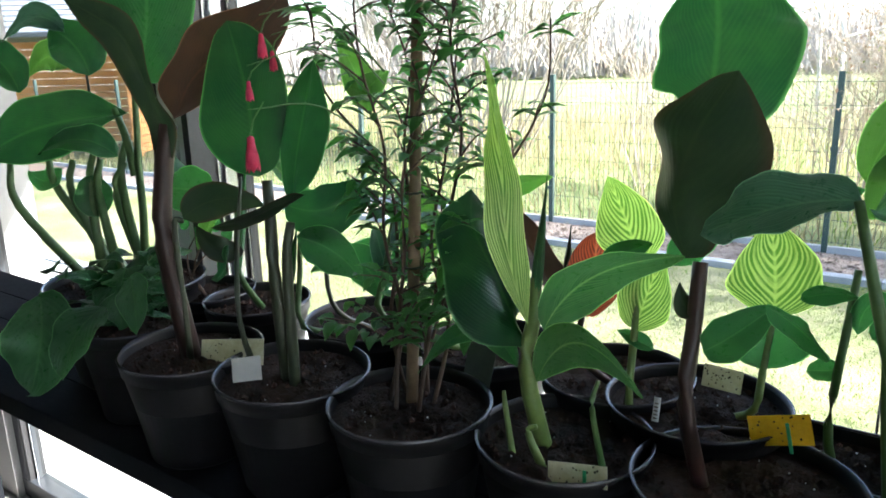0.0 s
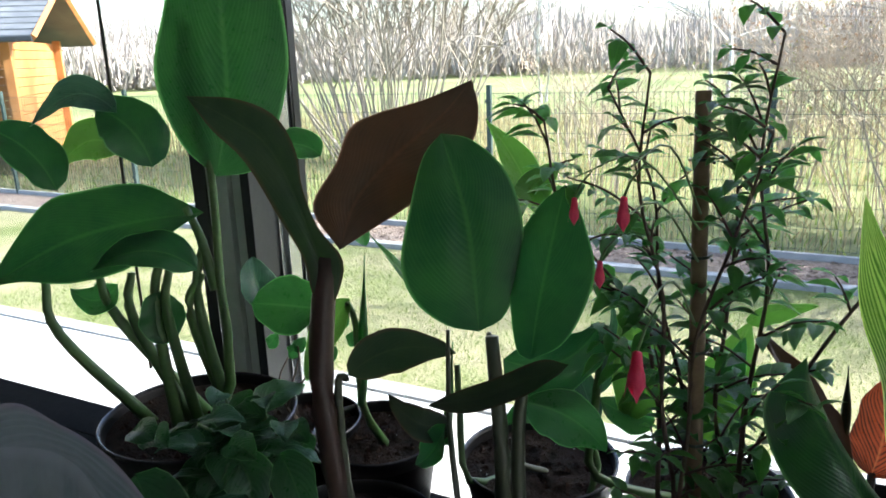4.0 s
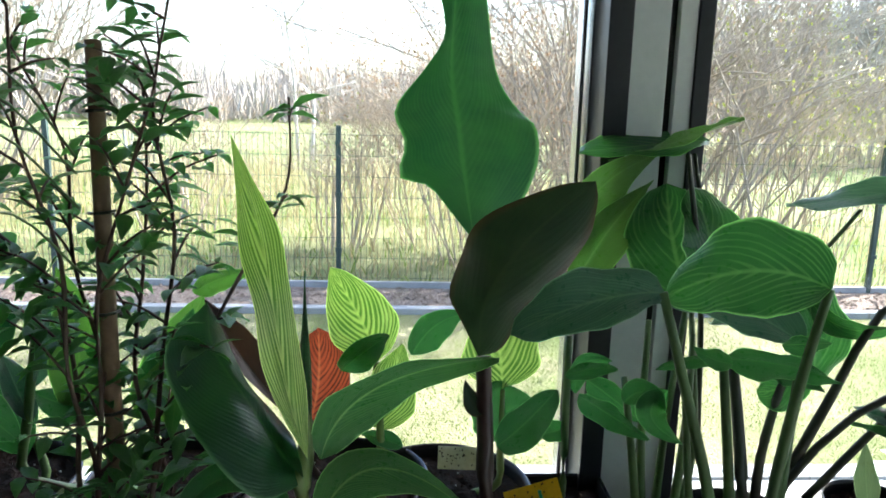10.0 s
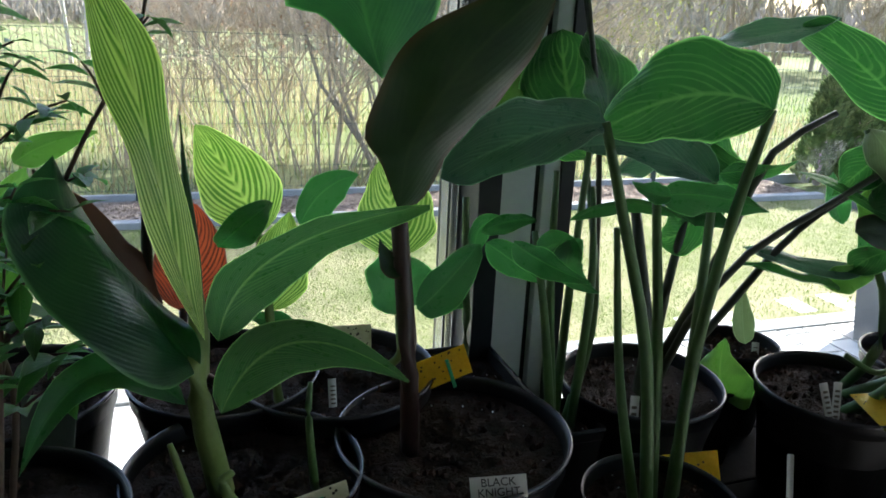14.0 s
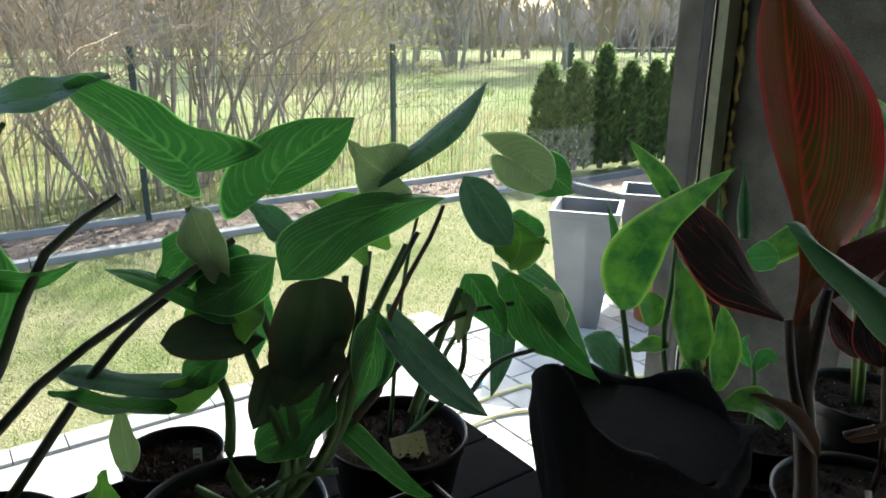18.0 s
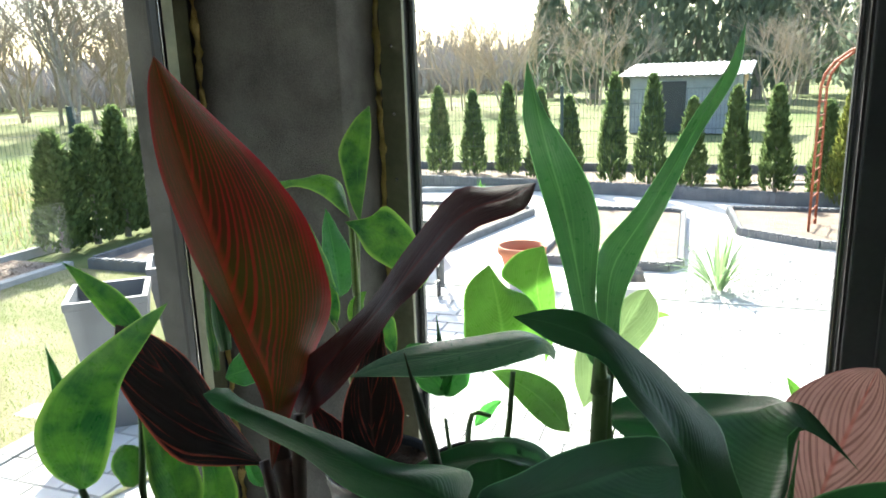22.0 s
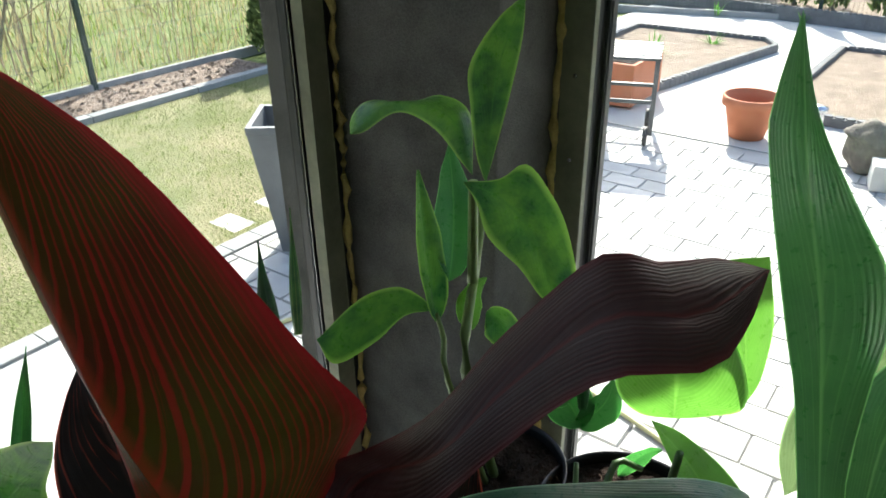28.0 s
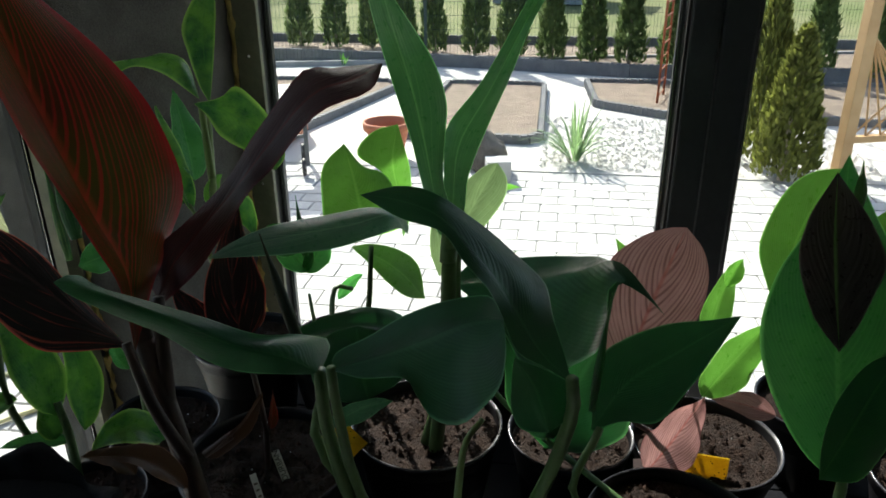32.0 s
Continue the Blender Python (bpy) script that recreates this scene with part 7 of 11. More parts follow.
p = thing("taro", 0.475, 1.605, 1.175, "dark-stemmed taro in a black pot", "potted plant", "")
pot_parts(p, 0.098, 0.150, False)
tube("stem", [(0.475, 1.605, 1.301), (0.445, 1.561, 1.396), (0.445, 1.584, 1.460), (0.443, 1.612, 1.536)], 0.0086, 0.0058, M_STEM_DK, p)
tube("stem", [(0.485, 1.605, 1.301), (0.465, 1.569, 1.438), (0.495, 1.591, 1.533)], 0.0065, 0.0043, M_STEM_DK, p)
tube("stem", [(0.495, 1.605, 1.301), (0.487, 1.552, 1.416), (0.556, 1.554, 1.495), (0.641, 1.541, 1.550), (0.726, 1.528, 1.604)], 0.0050, 0.0036, M_STEM_DK, p)
tube("petiole", [(0.475, 1.605, 1.301), (0.503, 1.556, 1.457), (0.535, 1.562, 1.521), (0.579, 1.569, 1.605), (0.639, 1.552, 1.650)], 0.0065, 0.0036, M_STEM_DK, p)
blade(p, L_TARO, [(0.699, 1.534, 1.667), (0.671, 1.554, 1.694), (0.643, 1.577, 1.722), (0.614, 1.596, 1.741)], [(0.703, 1.540, 1.643), (0.678, 1.560, 1.655), (0.657, 1.578, 1.682), (0.636, 1.595, 1.708), (0.622, 1.607, 1.725)], [(0.719, 1.514, 1.671), (0.749, 1.499, 1.687), (0.724, 1.521, 1.700), (0.701, 1.536, 1.707), (0.679, 1.552, 1.727), (0.649, 1.572, 1.741), (0.630, 1.584, 1.749)], wave=0.04)
blade(p, L_TARO, [(0.747, 1.498, 1.648), (0.763, 1.495, 1.669), (0.791, 1.484, 1.690), (0.822, 1.471, 1.713)], [(0.715, 1.513, 1.626), (0.717, 1.524, 1.659), (0.743, 1.518, 1.692), (0.778, 1.501, 1.710)], [(0.767, 1.485, 1.650), (0.793, 1.474, 1.667), (0.811, 1.469, 1.689)])
leaf(p, L_TARO, (0.515, 1.574, 1.524), (0.520, 1.593, 1.585), (0.509, 1.627, 1.662), 0.082, (0.198, -0.912, 0.359), "canna", 0.15, 0.050)
leaf(p, L_TARO_BLUE, (0.425, 1.639, 1.569), (0.461, 1.631, 1.599), (0.497, 1.622, 1.629), 0.058, (0.212, -0.843, -0.494), "canna", 0.20, 0.050)
leaf(p, L_TARO_BLUE, (0.650, 1.581, 1.745), (0.578, 1.613, 1.726), (0.503, 1.647, 1.707), 0.051, (-0.353, -0.272, 0.895), "broad", 0.10, 0.040)
tube("petiole", [(0.482, 1.617, 1.594), (0.527, 1.614, 1.653), (0.569, 1.612, 1.710)], 0.0029, 0.0022, M_STEM, p)
leaf(p, L_TARO, (0.517, 1.606, 1.614), (0.549, 1.578, 1.585), (0.601, 1.554, 1.598), 0.027, (-0.542, -0.821, -0.180), "canna", 0.30, 0.050)
leaf(p, L_TARO, (0.507, 1.586, 1.546), (0.489, 1.585, 1.516), (0.465, 1.594, 1.506), 0.054, (-0.384, -0.895, 0.225), "broad", 0.20, 0.050)

p = thing("taro", 0.590, 1.645, 1.175, "small lime-leaved taro seedling in a square black pot", "potted plant", "")
pot_parts(p, 0.050, 0.115, True)
leaf(p, L_LIME, (0.599, 1.599, 1.282), (0.598, 1.612, 1.316), (0.607, 1.623, 1.357), 0.086, (-0.519, -0.796, 0.310), "heart", 0.10, 0.040)
leaf(p, L_TARO_LIME, (0.630, 1.612, 1.351), (0.629, 1.623, 1.381), (0.632, 1.637, 1.422), 0.029, (-0.461, -0.833, 0.306), "canna", 0.20, 0.030)
tube("stem", [(0.590, 1.645, 1.266), (0.595, 1.600, 1.282)], 0.0029, 0.0022, M_STEM, p)

p = thing("taro", 0.703, 1.530, 1.175, "taro with spreading heart-shaped leaves in a black pot", "potted plant", "")
pot_parts(p, 0.095, 0.150, False)
tube("stem", [(0.696, 1.501, 1.301), (0.734, 1.458, 1.400), (0.724, 1.498, 1.493), (0.698, 1.562, 1.630)], 0.0065, 0.0036, M_STEM, p)
tube("stem", [(0.725, 1.512, 1.301), (0.750, 1.453, 1.410), (0.793, 1.464, 1.504), (0.811, 1.477, 1.567)], 0.0065, 0.0036, M_STEM, p)
tube("stem", [(0.728, 1.520, 1.301), (0.742, 1.454, 1.400), (0.746, 1.482, 1.483), (0.734, 1.519, 1.566)], 0.0065, 0.0036, M_STEM, p)
tube("stem", [(0.713, 1.540, 1.301), (0.758, 1.445, 1.400), (0.799, 1.453, 1.483), (0.834, 1.473, 1.588)], 0.0065, 0.0036, M_STEM, p)
tube("stem", [(0.739, 1.556, 1.301), (0.691, 1.481, 1.399), (0.700, 1.499, 1.462), (0.687, 1.522, 1.503)], 0.0065, 0.0036, M_STEM, p)
tube("stem", [(0.682, 1.506, 1.301), (0.770, 1.443, 1.410), (0.818, 1.454, 1.515), (0.866, 1.457, 1.593)], 0.0065, 0.0036, M_STEM, p)
tube("petiole", [(0.733, 1.530, 1.301), (0.776, 1.455, 1.452), (0.825, 1.456, 1.530), (0.877, 1.455, 1.604)], 0.0058, 0.0029, M_STEM_DK, p)
tube("petiole", [(0.521, 1.569, 1.387), (0.627, 1.560, 1.518), (0.726, 1.533, 1.593)], 0.0050, 0.0036, M_STEM_DK, p)
tube("stem", [(0.743, 1.530, 1.301), (0.820, 1.434, 1.463), (0.841, 1.448, 1.530), (0.886, 1.448, 1.598), (0.903, 1.450, 1.627)], 0.0029, 0.0022, M_TWIG, p)
blade(p, L_TARO_BLUE, [(0.689, 1.507, 1.481), (0.651, 1.527, 1.478), (0.610, 1.553, 1.485), (0.569, 1.579, 1.494)], [(0.656, 1.512, 1.472), (0.617, 1.536, 1.476), (0.584, 1.558, 1.486)], [(0.668, 1.530, 1.486), (0.629, 1.552, 1.487), (0.597, 1.574, 1.497)], wave=0.06)
leaf(p, L_TARO, (0.661, 1.521, 1.461), (0.610, 1.527, 1.469), (0.565, 1.578, 1.477), 0.032, (0.006, -0.261, 0.965), "canna", 0.30, 0.050)
blade(p, L_TARO, [(0.716, 1.504, 1.533), (0.684, 1.529, 1.554), (0.653, 1.553, 1.572), (0.622, 1.574, 1.582)], [(0.696, 1.507, 1.537), (0.665, 1.531, 1.557), (0.637, 1.552, 1.573)], [(0.711, 1.519, 1.541), (0.684, 1.542, 1.562), (0.654, 1.564, 1.578)])
blade(p, L_DARK, [(0.737, 1.497, 1.514), (0.703, 1.503, 1.522), (0.674, 1.505, 1.527), (0.647, 1.505, 1.530)], [(0.712, 1.488, 1.509), (0.683, 1.490, 1.510), (0.655, 1.492, 1.521)], [(0.723, 1.513, 1.528), (0.695, 1.520, 1.543), (0.665, 1.520, 1.540)])
leaf(p, L_TARO_LIME, (0.700, 1.562, 1.632), (0.701, 1.526, 1.601), (0.720, 1.523, 1.556), 0.045, (-0.642, -0.737, 0.209), "lance", 0.20, 0.050)
leaf(p, L_TARO, (0.700, 1.548, 1.596), (0.681, 1.552, 1.578), (0.660, 1.556, 1.557), 0.054, (-0.545, -0.732, 0.408), "heart", 0.20, 0.050)
leaf(p, L_LIME, (0.739, 1.516, 1.567), (0.711, 1.522, 1.540), (0.688, 1.525, 1.513), 0.076, (-0.546, -0.740, 0.393), "broad", 0.15, 0.050)
blade(p, L_TARO, [(0.905, 1.448, 1.635), (0.854, 1.456, 1.632), (0.798, 1.462, 1.615), (0.742, 1.462, 1.580)], [(0.849, 1.439, 1.616), (0.810, 1.442, 1.602), (0.773, 1.441, 1.584)], [(0.872, 1.466, 1.640), (0.831, 1.478, 1.642), (0.787, 1.487, 1.631), (0.751, 1.489, 1.611)], wave=0.05)
leaf(p, L_DARK, (0.797, 1.474, 1.536), (0.773, 1.473, 1.499), (0.732, 1.450, 1.472), 0.076, (-0.516, -0.485, 0.706), "broad", 0.20, 0.050)
leaf(p, L_TARO_LIME, (0.870, 1.477, 1.654), (0.852, 1.490, 1.663), (0.835, 1.509, 1.688), 0.068, (-0.397, -0.836, 0.378), "heart", 0.15, 0.050)
blade(p, L_TARO_BLUE, [(0.829, 1.495, 1.630), (0.868, 1.479, 1.663), (0.908, 1.462, 1.697), (0.951, 1.447, 1.741)], [(0.861, 1.497, 1.658), (0.894, 1.483, 1.684), (0.927, 1.470, 1.713)], [(0.860, 1.466, 1.654), (0.898, 1.448, 1.679), (0.925, 1.437, 1.706)], wave=0.04)
blade(p, L_TARO_LIME, [(0.975, 1.432, 1.665), (0.985, 1.423, 1.657), (1.000, 1.406, 1.639)], [(0.954, 1.443, 1.671), (0.955, 1.434, 1.650), (0.975, 1.416, 1.636)], [(0.959, 1.465, 1.690), (0.990, 1.443, 1.689), (1.011, 1.423, 1.673), (1.013, 1.414, 1.653)], wave=0.05)
blade(p, L_TARO_BLUE, [(0.924, 1.447, 1.654), (0.934, 1.434, 1.634), (0.952, 1.407, 1.590)], [(0.915, 1.442, 1.635), (0.921, 1.428, 1.604), (0.934, 1.415, 1.591)], [(0.944, 1.437, 1.649), (0.958, 1.421, 1.628), (0.960, 1.412, 1.607)], wave=0.05)
leaf(p, L_LIME, (0.959, 1.413, 1.611), (0.982, 1.427, 1.584), (0.948, 1.403, 1.567), 0.064, (-0.809, -0.497, 0.315), "broad", 0.15, 0.050)
leaf(p, L_TARO, (0.911, 1.423, 1.567), (0.923, 1.407, 1.539), (0.936, 1.387, 1.503), 0.043, (-0.843, -0.537, -0.027), "canna", 0.20, 0.050)
leaf(p, L_TARO_LIME, (0.908, 1.418, 1.548), (0.902, 1.413, 1.526), (0.893, 1.409, 1.503), 0.029, (-0.881, -0.311, 0.356), "lance", 0.20, 0.050)
leaf(p, L_TARO, (0.947, 1.403, 1.567), (0.965, 1.375, 1.516), (1.007, 1.333, 1.463), 0.054, (-0.822, -0.561, -0.097), "canna", 0.20, 0.050)
leaf(p, L_TARO_LIME, (0.976, 1.382, 1.551), (0.979, 1.373, 1.529), (0.981, 1.362, 1.504), 0.038, (-0.949, -0.314, 0.033), "canna", 0.20, 0.050)
blade(p, L_TARO_BLUE, [(0.836, 1.445, 1.529), (0.847, 1.409, 1.502), (0.859, 1.373, 1.480), (0.874, 1.339, 1.464)], [(0.818, 1.450, 1.542), (0.825, 1.422, 1.508), (0.837, 1.385, 1.481), (0.854, 1.353, 1.469)], [(0.845, 1.455, 1.540), (0.862, 1.419, 1.514), (0.873, 1.384, 1.491), (0.878, 1.360, 1.471)])
blade(p, L_DARK, [(0.777, 1.462, 1.577), (0.770, 1.462, 1.535), (0.754, 1.463, 1.483)], [(0.748, 1.470, 1.569), (0.733, 1.476, 1.528), (0.733, 1.470, 1.498)], [(0.800, 1.456, 1.566), (0.804, 1.448, 1.537), (0.788, 1.452, 1.498)], wave=0.05)
blade(p, L_TARO, [(0.823, 1.439, 1.543), (0.815, 1.437, 1.500), (0.801, 1.440, 1.459)], [(0.803, 1.445, 1.528), (0.796, 1.444, 1.491)], [(0.836, 1.430, 1.514), (0.828, 1.429, 1.479)])
blade(p, L_TARO, [(0.750, 1.491, 1.592), (0.718, 1.505, 1.568), (0.683, 1.522, 1.549)], [(0.737, 1.482, 1.563), (0.710, 1.495, 1.544), (0.692, 1.508, 1.546)], [(0.730, 1.518, 1.591), (0.702, 1.531, 1.577), (0.689, 1.534, 1.560)], wave=0.04)
blade(p, L_TARO, [(0.705, 1.506, 1.505), (0.684, 1.513, 1.494), (0.665, 1.517, 1.478)], [(0.698, 1.496, 1.489), (0.679, 1.502, 1.478)], [(0.688, 1.522, 1.506), (0.671, 1.528, 1.497)])
blade(p, L_DARK, [(0.738, 1.476, 1.500), (0.725, 1.475, 1.464), (0.712, 1.477, 1.438)], [(0.721, 1.480, 1.492), (0.710, 1.480, 1.462)], [(0.741, 1.472, 1.472), (0.731, 1.472, 1.447)])
blade(p, L_TARO, [(0.715, 1.528, 1.594), (0.701, 1.529, 1.578), (0.689, 1.525, 1.552)], [(0.697, 1.541, 1.597), (0.690, 1.534, 1.573)], [(0.714, 1.521, 1.578), (0.702, 1.519, 1.559)])
blade(p, L_TARO, [(0.783, 1.474, 1.432), (0.802, 1.439, 1.409), (0.819, 1.406, 1.389), (0.841, 1.373, 1.376)], [(0.788, 1.457, 1.414), (0.805, 1.424, 1.392), (0.825, 1.391, 1.374)], [(0.802, 1.454, 1.431), (0.818, 1.420, 1.407), (0.834, 1.385, 1.382)])
leaf(p, L_TARO_BLUE, (0.790, 1.498, 1.591), (0.765, 1.518, 1.609), (0.746, 1.538, 1.635), 0.038, (-0.016, -0.748, 0.664), "canna", 0.25, 0.050)
leaf(p, L_LIME, (0.834, 1.474, 1.593), (0.815, 1.496, 1.624), (0.797, 1.509, 1.634), 0.054, (-0.263, -0.838, 0.478), "heart", 0.20, 0.050)
leaf(p, L_GREEN, (0.738, 1.526, 1.592), (0.726, 1.527, 1.576), (0.739, 1.515, 1.561), 0.043, (-0.648, -0.724, 0.236), "canna", 0.20, 0.050)
leaf(p, L_LIME, (0.643, 1.532, 1.466), (0.673, 1.518, 1.472), (0.698, 1.508, 1.482), 0.036, (-0.406, -0.914, 0.025), "canna", 0.20, 0.050)
leaf(p, L_TARO, (0.783, 1.457, 1.468), (0.755, 1.462, 1.441), (0.712, 1.474, 1.410), 0.065, (-0.636, -0.392, 0.664), "broad", 0.20, 0.050)
leaf(p, L_DEEP, (0.776, 1.518, 1.418), (0.790, 1.529, 1.467), (0.804, 1.540, 1.515), 0.057, (-0.136, -0.957, 0.256), "broad", 0.20, 0.030)
leaf(p, L_DEEP, (0.833, 1.515, 1.402), (0.852, 1.519, 1.437), (0.865, 1.527, 1.475), 0.037, (-0.147, -0.964, 0.223), "canna", 0.20, 0.030)
leaf(p, L_GREEN, (0.741, 1.566, 1.483), (0.757, 1.573, 1.523), (0.773, 1.577, 1.551), 0.048, (-0.081, -0.977, 0.196), "heart", 0.20, 0.030)
leaf(p, L_GREEN, (0.715, 1.582, 1.513), (0.707, 1.594, 1.542), (0.708, 1.605, 1.573), 0.042, (0.011, -0.933, 0.359), "canna", 0.20, 0.030)
leaf(p, L_TARO, (0.423, 1.672, 1.605), (0.435, 1.686, 1.658), (0.417, 1.715, 1.722), 0.093, (0.268, -0.900, 0.344), "broad", 0.15, 0.030)
tube("petiole", [(0.712, 1.462, 1.379), (0.738, 1.453, 1.392), (0.775, 1.435, 1.395)], 0.0036, 0.0029, M_STEM, p)
tube("petiole", [(0.661, 1.494, 1.388), (0.687, 1.474, 1.373), (0.713, 1.464, 1.384)], 0.0036, 0.0029, M_STEM, p)
tube("petiole", [(0.743, 1.530, 1.301), (0.838, 1.433, 1.484), (0.892, 1.418, 1.526), (0.946, 1.393, 1.537)], 0.0036, 0.0022, M_STEM_DK, p)
tube("petiole", [(0.882, 1.393, 1.443), (0.919, 1.388, 1.482), (0.957, 1.372, 1.494)], 0.0029, 0.0022, M_STEM_DK, p)
tube("petiole", [(0.844, 1.414, 1.442), (0.874, 1.419, 1.500), (0.903, 1.422, 1.552)], 0.0050, 0.0036, M_STEM, p)

p = thing("taro_pot", 0.690, 1.692, 1.180, "small black pot with a bare seedling", "potted plant", "")
pot_parts(p, 0.058, 0.130, False)

p = thing("taro_pot", 0.930, 1.585, 1.180, "black pot with taro stems", "potted plant", "")
pot_parts(p, 0.088, 0.130, False)
tube("stem", [(0.930, 1.585, 1.286), (0.977, 1.521, 1.394), (0.998, 1.540, 1.478)], 0.0043, 0.0029, M_STEM, p)
leaf(p, L_TARO, (1.190, 1.659, 1.441), (1.175, 1.556, 1.398), (1.147, 1.438, 1.345), 0.070, (-0.721, -0.153, 0.675), "heart", 0.20, 0.050)
leaf(p, L_TARO_BLUE, (1.021, 1.501, 1.506), (1.010, 1.480, 1.450), (0.985, 1.470, 1.390), 0.034, (-0.769, -0.615, 0.174), "canna", 0.20, 0.040)
leaf(p, L_TARO, (1.050, 1.504, 1.636), (1.061, 1.475, 1.636), (1.067, 1.443, 1.621), 0.055, (-0.919, -0.315, 0.239), "broad", 0.20, 0.040)
leaf(p, L_TARO, (1.035, 1.516, 1.559), (1.045, 1.492, 1.561), (1.051, 1.468, 1.553), 0.065, (-0.902, -0.335, 0.274), "broad", 0.20, 0.040)
tube("stem", [(0.950, 1.585, 1.290), (1.050, 1.620, 1.400), (1.190, 1.659, 1.441)], 0.0040, 0.0025, M_STEM, p)
tube("stem", [(0.940, 1.575, 1.290), (0.960, 1.560, 1.400), (1.000, 1.550, 1.470)], 0.0030, 0.0020, M_STEM_DK, p)
tube("stem", [(0.930, 1.600, 1.290), (0.950, 1.600, 1.480), (0.980, 1.600, 1.600)], 0.0030, 0.0020, M_STEM, p)

p = thing("taro_pot", 0.850, 1.420, 1.165, "square black pot with dark soil", "potted plant", "")
pot_parts(p, 0.068, 0.130, True)
# ---- plants: the corner by the plastered pier ----

p = thing("canna_bag", 1.075, 1.335, 1.175, "low green canna in a black fabric grow bag", "potted plant", "")
grow_bag(p, 0.108, 0.225)

p = thing("variegated_canna", 1.375, 1.470, 1.030, "cream-edged variegated canna beside the plastered pier", "potted plant", "")
pot_parts(p, 0.075, 0.140, False)
blade(p, L_VARIEG, [(1.264, 1.525, 1.412), (1.258, 1.512, 1.485), (1.261, 1.474, 1.548), (1.264, 1.424, 1.597), (1.262, 1.377, 1.639)], [(1.246, 1.543, 1.440), (1.231, 1.541, 1.490), (1.238, 1.521, 1.535), (1.257, 1.484, 1.573), (1.261, 1.422, 1.615)], [(1.275, 1.505, 1.428), (1.278, 1.482, 1.482), (1.276, 1.461, 1.540), (1.270, 1.413, 1.597)], wave=0.05)
tube("petiole", [(1.300, 1.440, 1.170), (1.275, 1.500, 1.300), (1.264, 1.525, 1.415)], 0.0060, 0.0040, M_STEM, p)
leaf(p, L_VARIEG, (1.435, 1.565, 1.515), (1.427, 1.618, 1.572), (1.423, 1.678, 1.621), 0.040, (-0.527, -0.611, 0.591), "lance", 0.35, 0.030)
leaf(p, L_GREEN, (1.275, 1.545, 1.455), (1.318, 1.600, 1.500), (1.358, 1.653, 1.534), 0.018, (-0.019, -0.581, 0.814), "lance", 0.50, 0.020)
leaf(p, L_VARIEG, (1.468, 1.623, 1.472), (1.500, 1.720, 1.440), (1.540, 1.800, 1.380), 0.034, (-0.857, 0.465, 0.223), "canna", 0.30, 0.040)
leaf(p, L_VARIEG, (1.325, 1.443, 1.339), (1.341, 1.472, 1.410), (1.353, 1.510, 1.482), 0.058, (-0.525, -0.727, 0.443), "canna", 0.25, 0.030)
leaf(p, L_VARIEG, (1.329, 1.413, 1.317), (1.366, 1.429, 1.372), (1.361, 1.439, 1.431), 0.046, (-0.525, -0.786, 0.327), "canna", 0.25, 0.030)
leaf(p, L_GREEN, (1.509, 1.447, 1.470), (1.497, 1.470, 1.463), (1.486, 1.493, 1.456), 0.051, (-0.792, -0.223, 0.568), "canna", 0.20, 0.030)
leaf(p, L_VARIEG, (1.353, 1.327, 1.294), (1.324, 1.350, 1.331), (1.303, 1.385, 1.312), 0.045, (-0.403, -0.570, 0.717), "canna", 0.30, 0.050)
leaf(p, L_TARO_BLUE, (1.277, 1.530, 1.299), (1.277, 1.566, 1.335), (1.268, 1.597, 1.343), 0.056, (-0.382, -0.543, 0.748), "broad", 0.30, 0.050)
leaf(p, L_VARIEG, (1.319, 1.481, 1.361), (1.307, 1.508, 1.355), (1.293, 1.531, 1.341), 0.030, (-0.674, -0.056, 0.736), "canna", 0.30, 0.040)
leaf(p, L_VARIEG, (1.316, 1.441, 1.311), (1.320, 1.450, 1.332), (1.324, 1.459, 1.350), 0.034, (-0.439, -0.778, 0.449), "canna", 0.30, 0.040)
leaf(p, L_GREEN, (1.320, 1.426, 1.307), (1.308, 1.462, 1.311), (1.293, 1.500, 1.309), 0.022, (-0.454, -0.189, 0.871), "canna", 0.30, 0.040)
leaf(p, L_VARIEG, (1.353, 1.542, 1.361), (1.360, 1.553, 1.391), (1.365, 1.558, 1.410), 0.047, (-0.427, -0.824, 0.373), "broad", 0.30, 0.040)
leaf(p, L_VARIEG, (1.303, 1.413, 1.247), (1.299, 1.443, 1.269), (1.288, 1.471, 1.266), 0.034, (-0.456, -0.381, 0.804), "canna", 0.30, 0.050)
rolled(p, L_GREEN, (1.524, 1.515, 1.477), (1.553, 1.550, 1.591), 0.0100)
tube("stem", [(1.375, 1.470, 1.146), (1.300, 1.412, 1.240), (1.321, 1.427, 1.311), (1.331, 1.441, 1.353)], 0.0065, 0.0043, M_STEM, p)
tube("stem", [(1.315, 1.410, 1.146), (1.267, 1.508, 1.249), (1.279, 1.527, 1.299), (1.289, 1.544, 1.345)], 0.0058, 0.0043, M_STEM, p)
tube("stem", [(1.385, 1.490, 1.146), (1.312, 1.486, 1.347), (1.344, 1.507, 1.454), (1.368, 1.527, 1.539)], 0.0050, 0.0036, M_STEM, p)
leaf(p, L_BROWN, (1.328, 1.358, 1.259), (1.327, 1.382, 1.281), (1.316, 1.417, 1.286), 0.030, (-0.300, -0.447, 0.843), "canna", 0.30, 0.050)

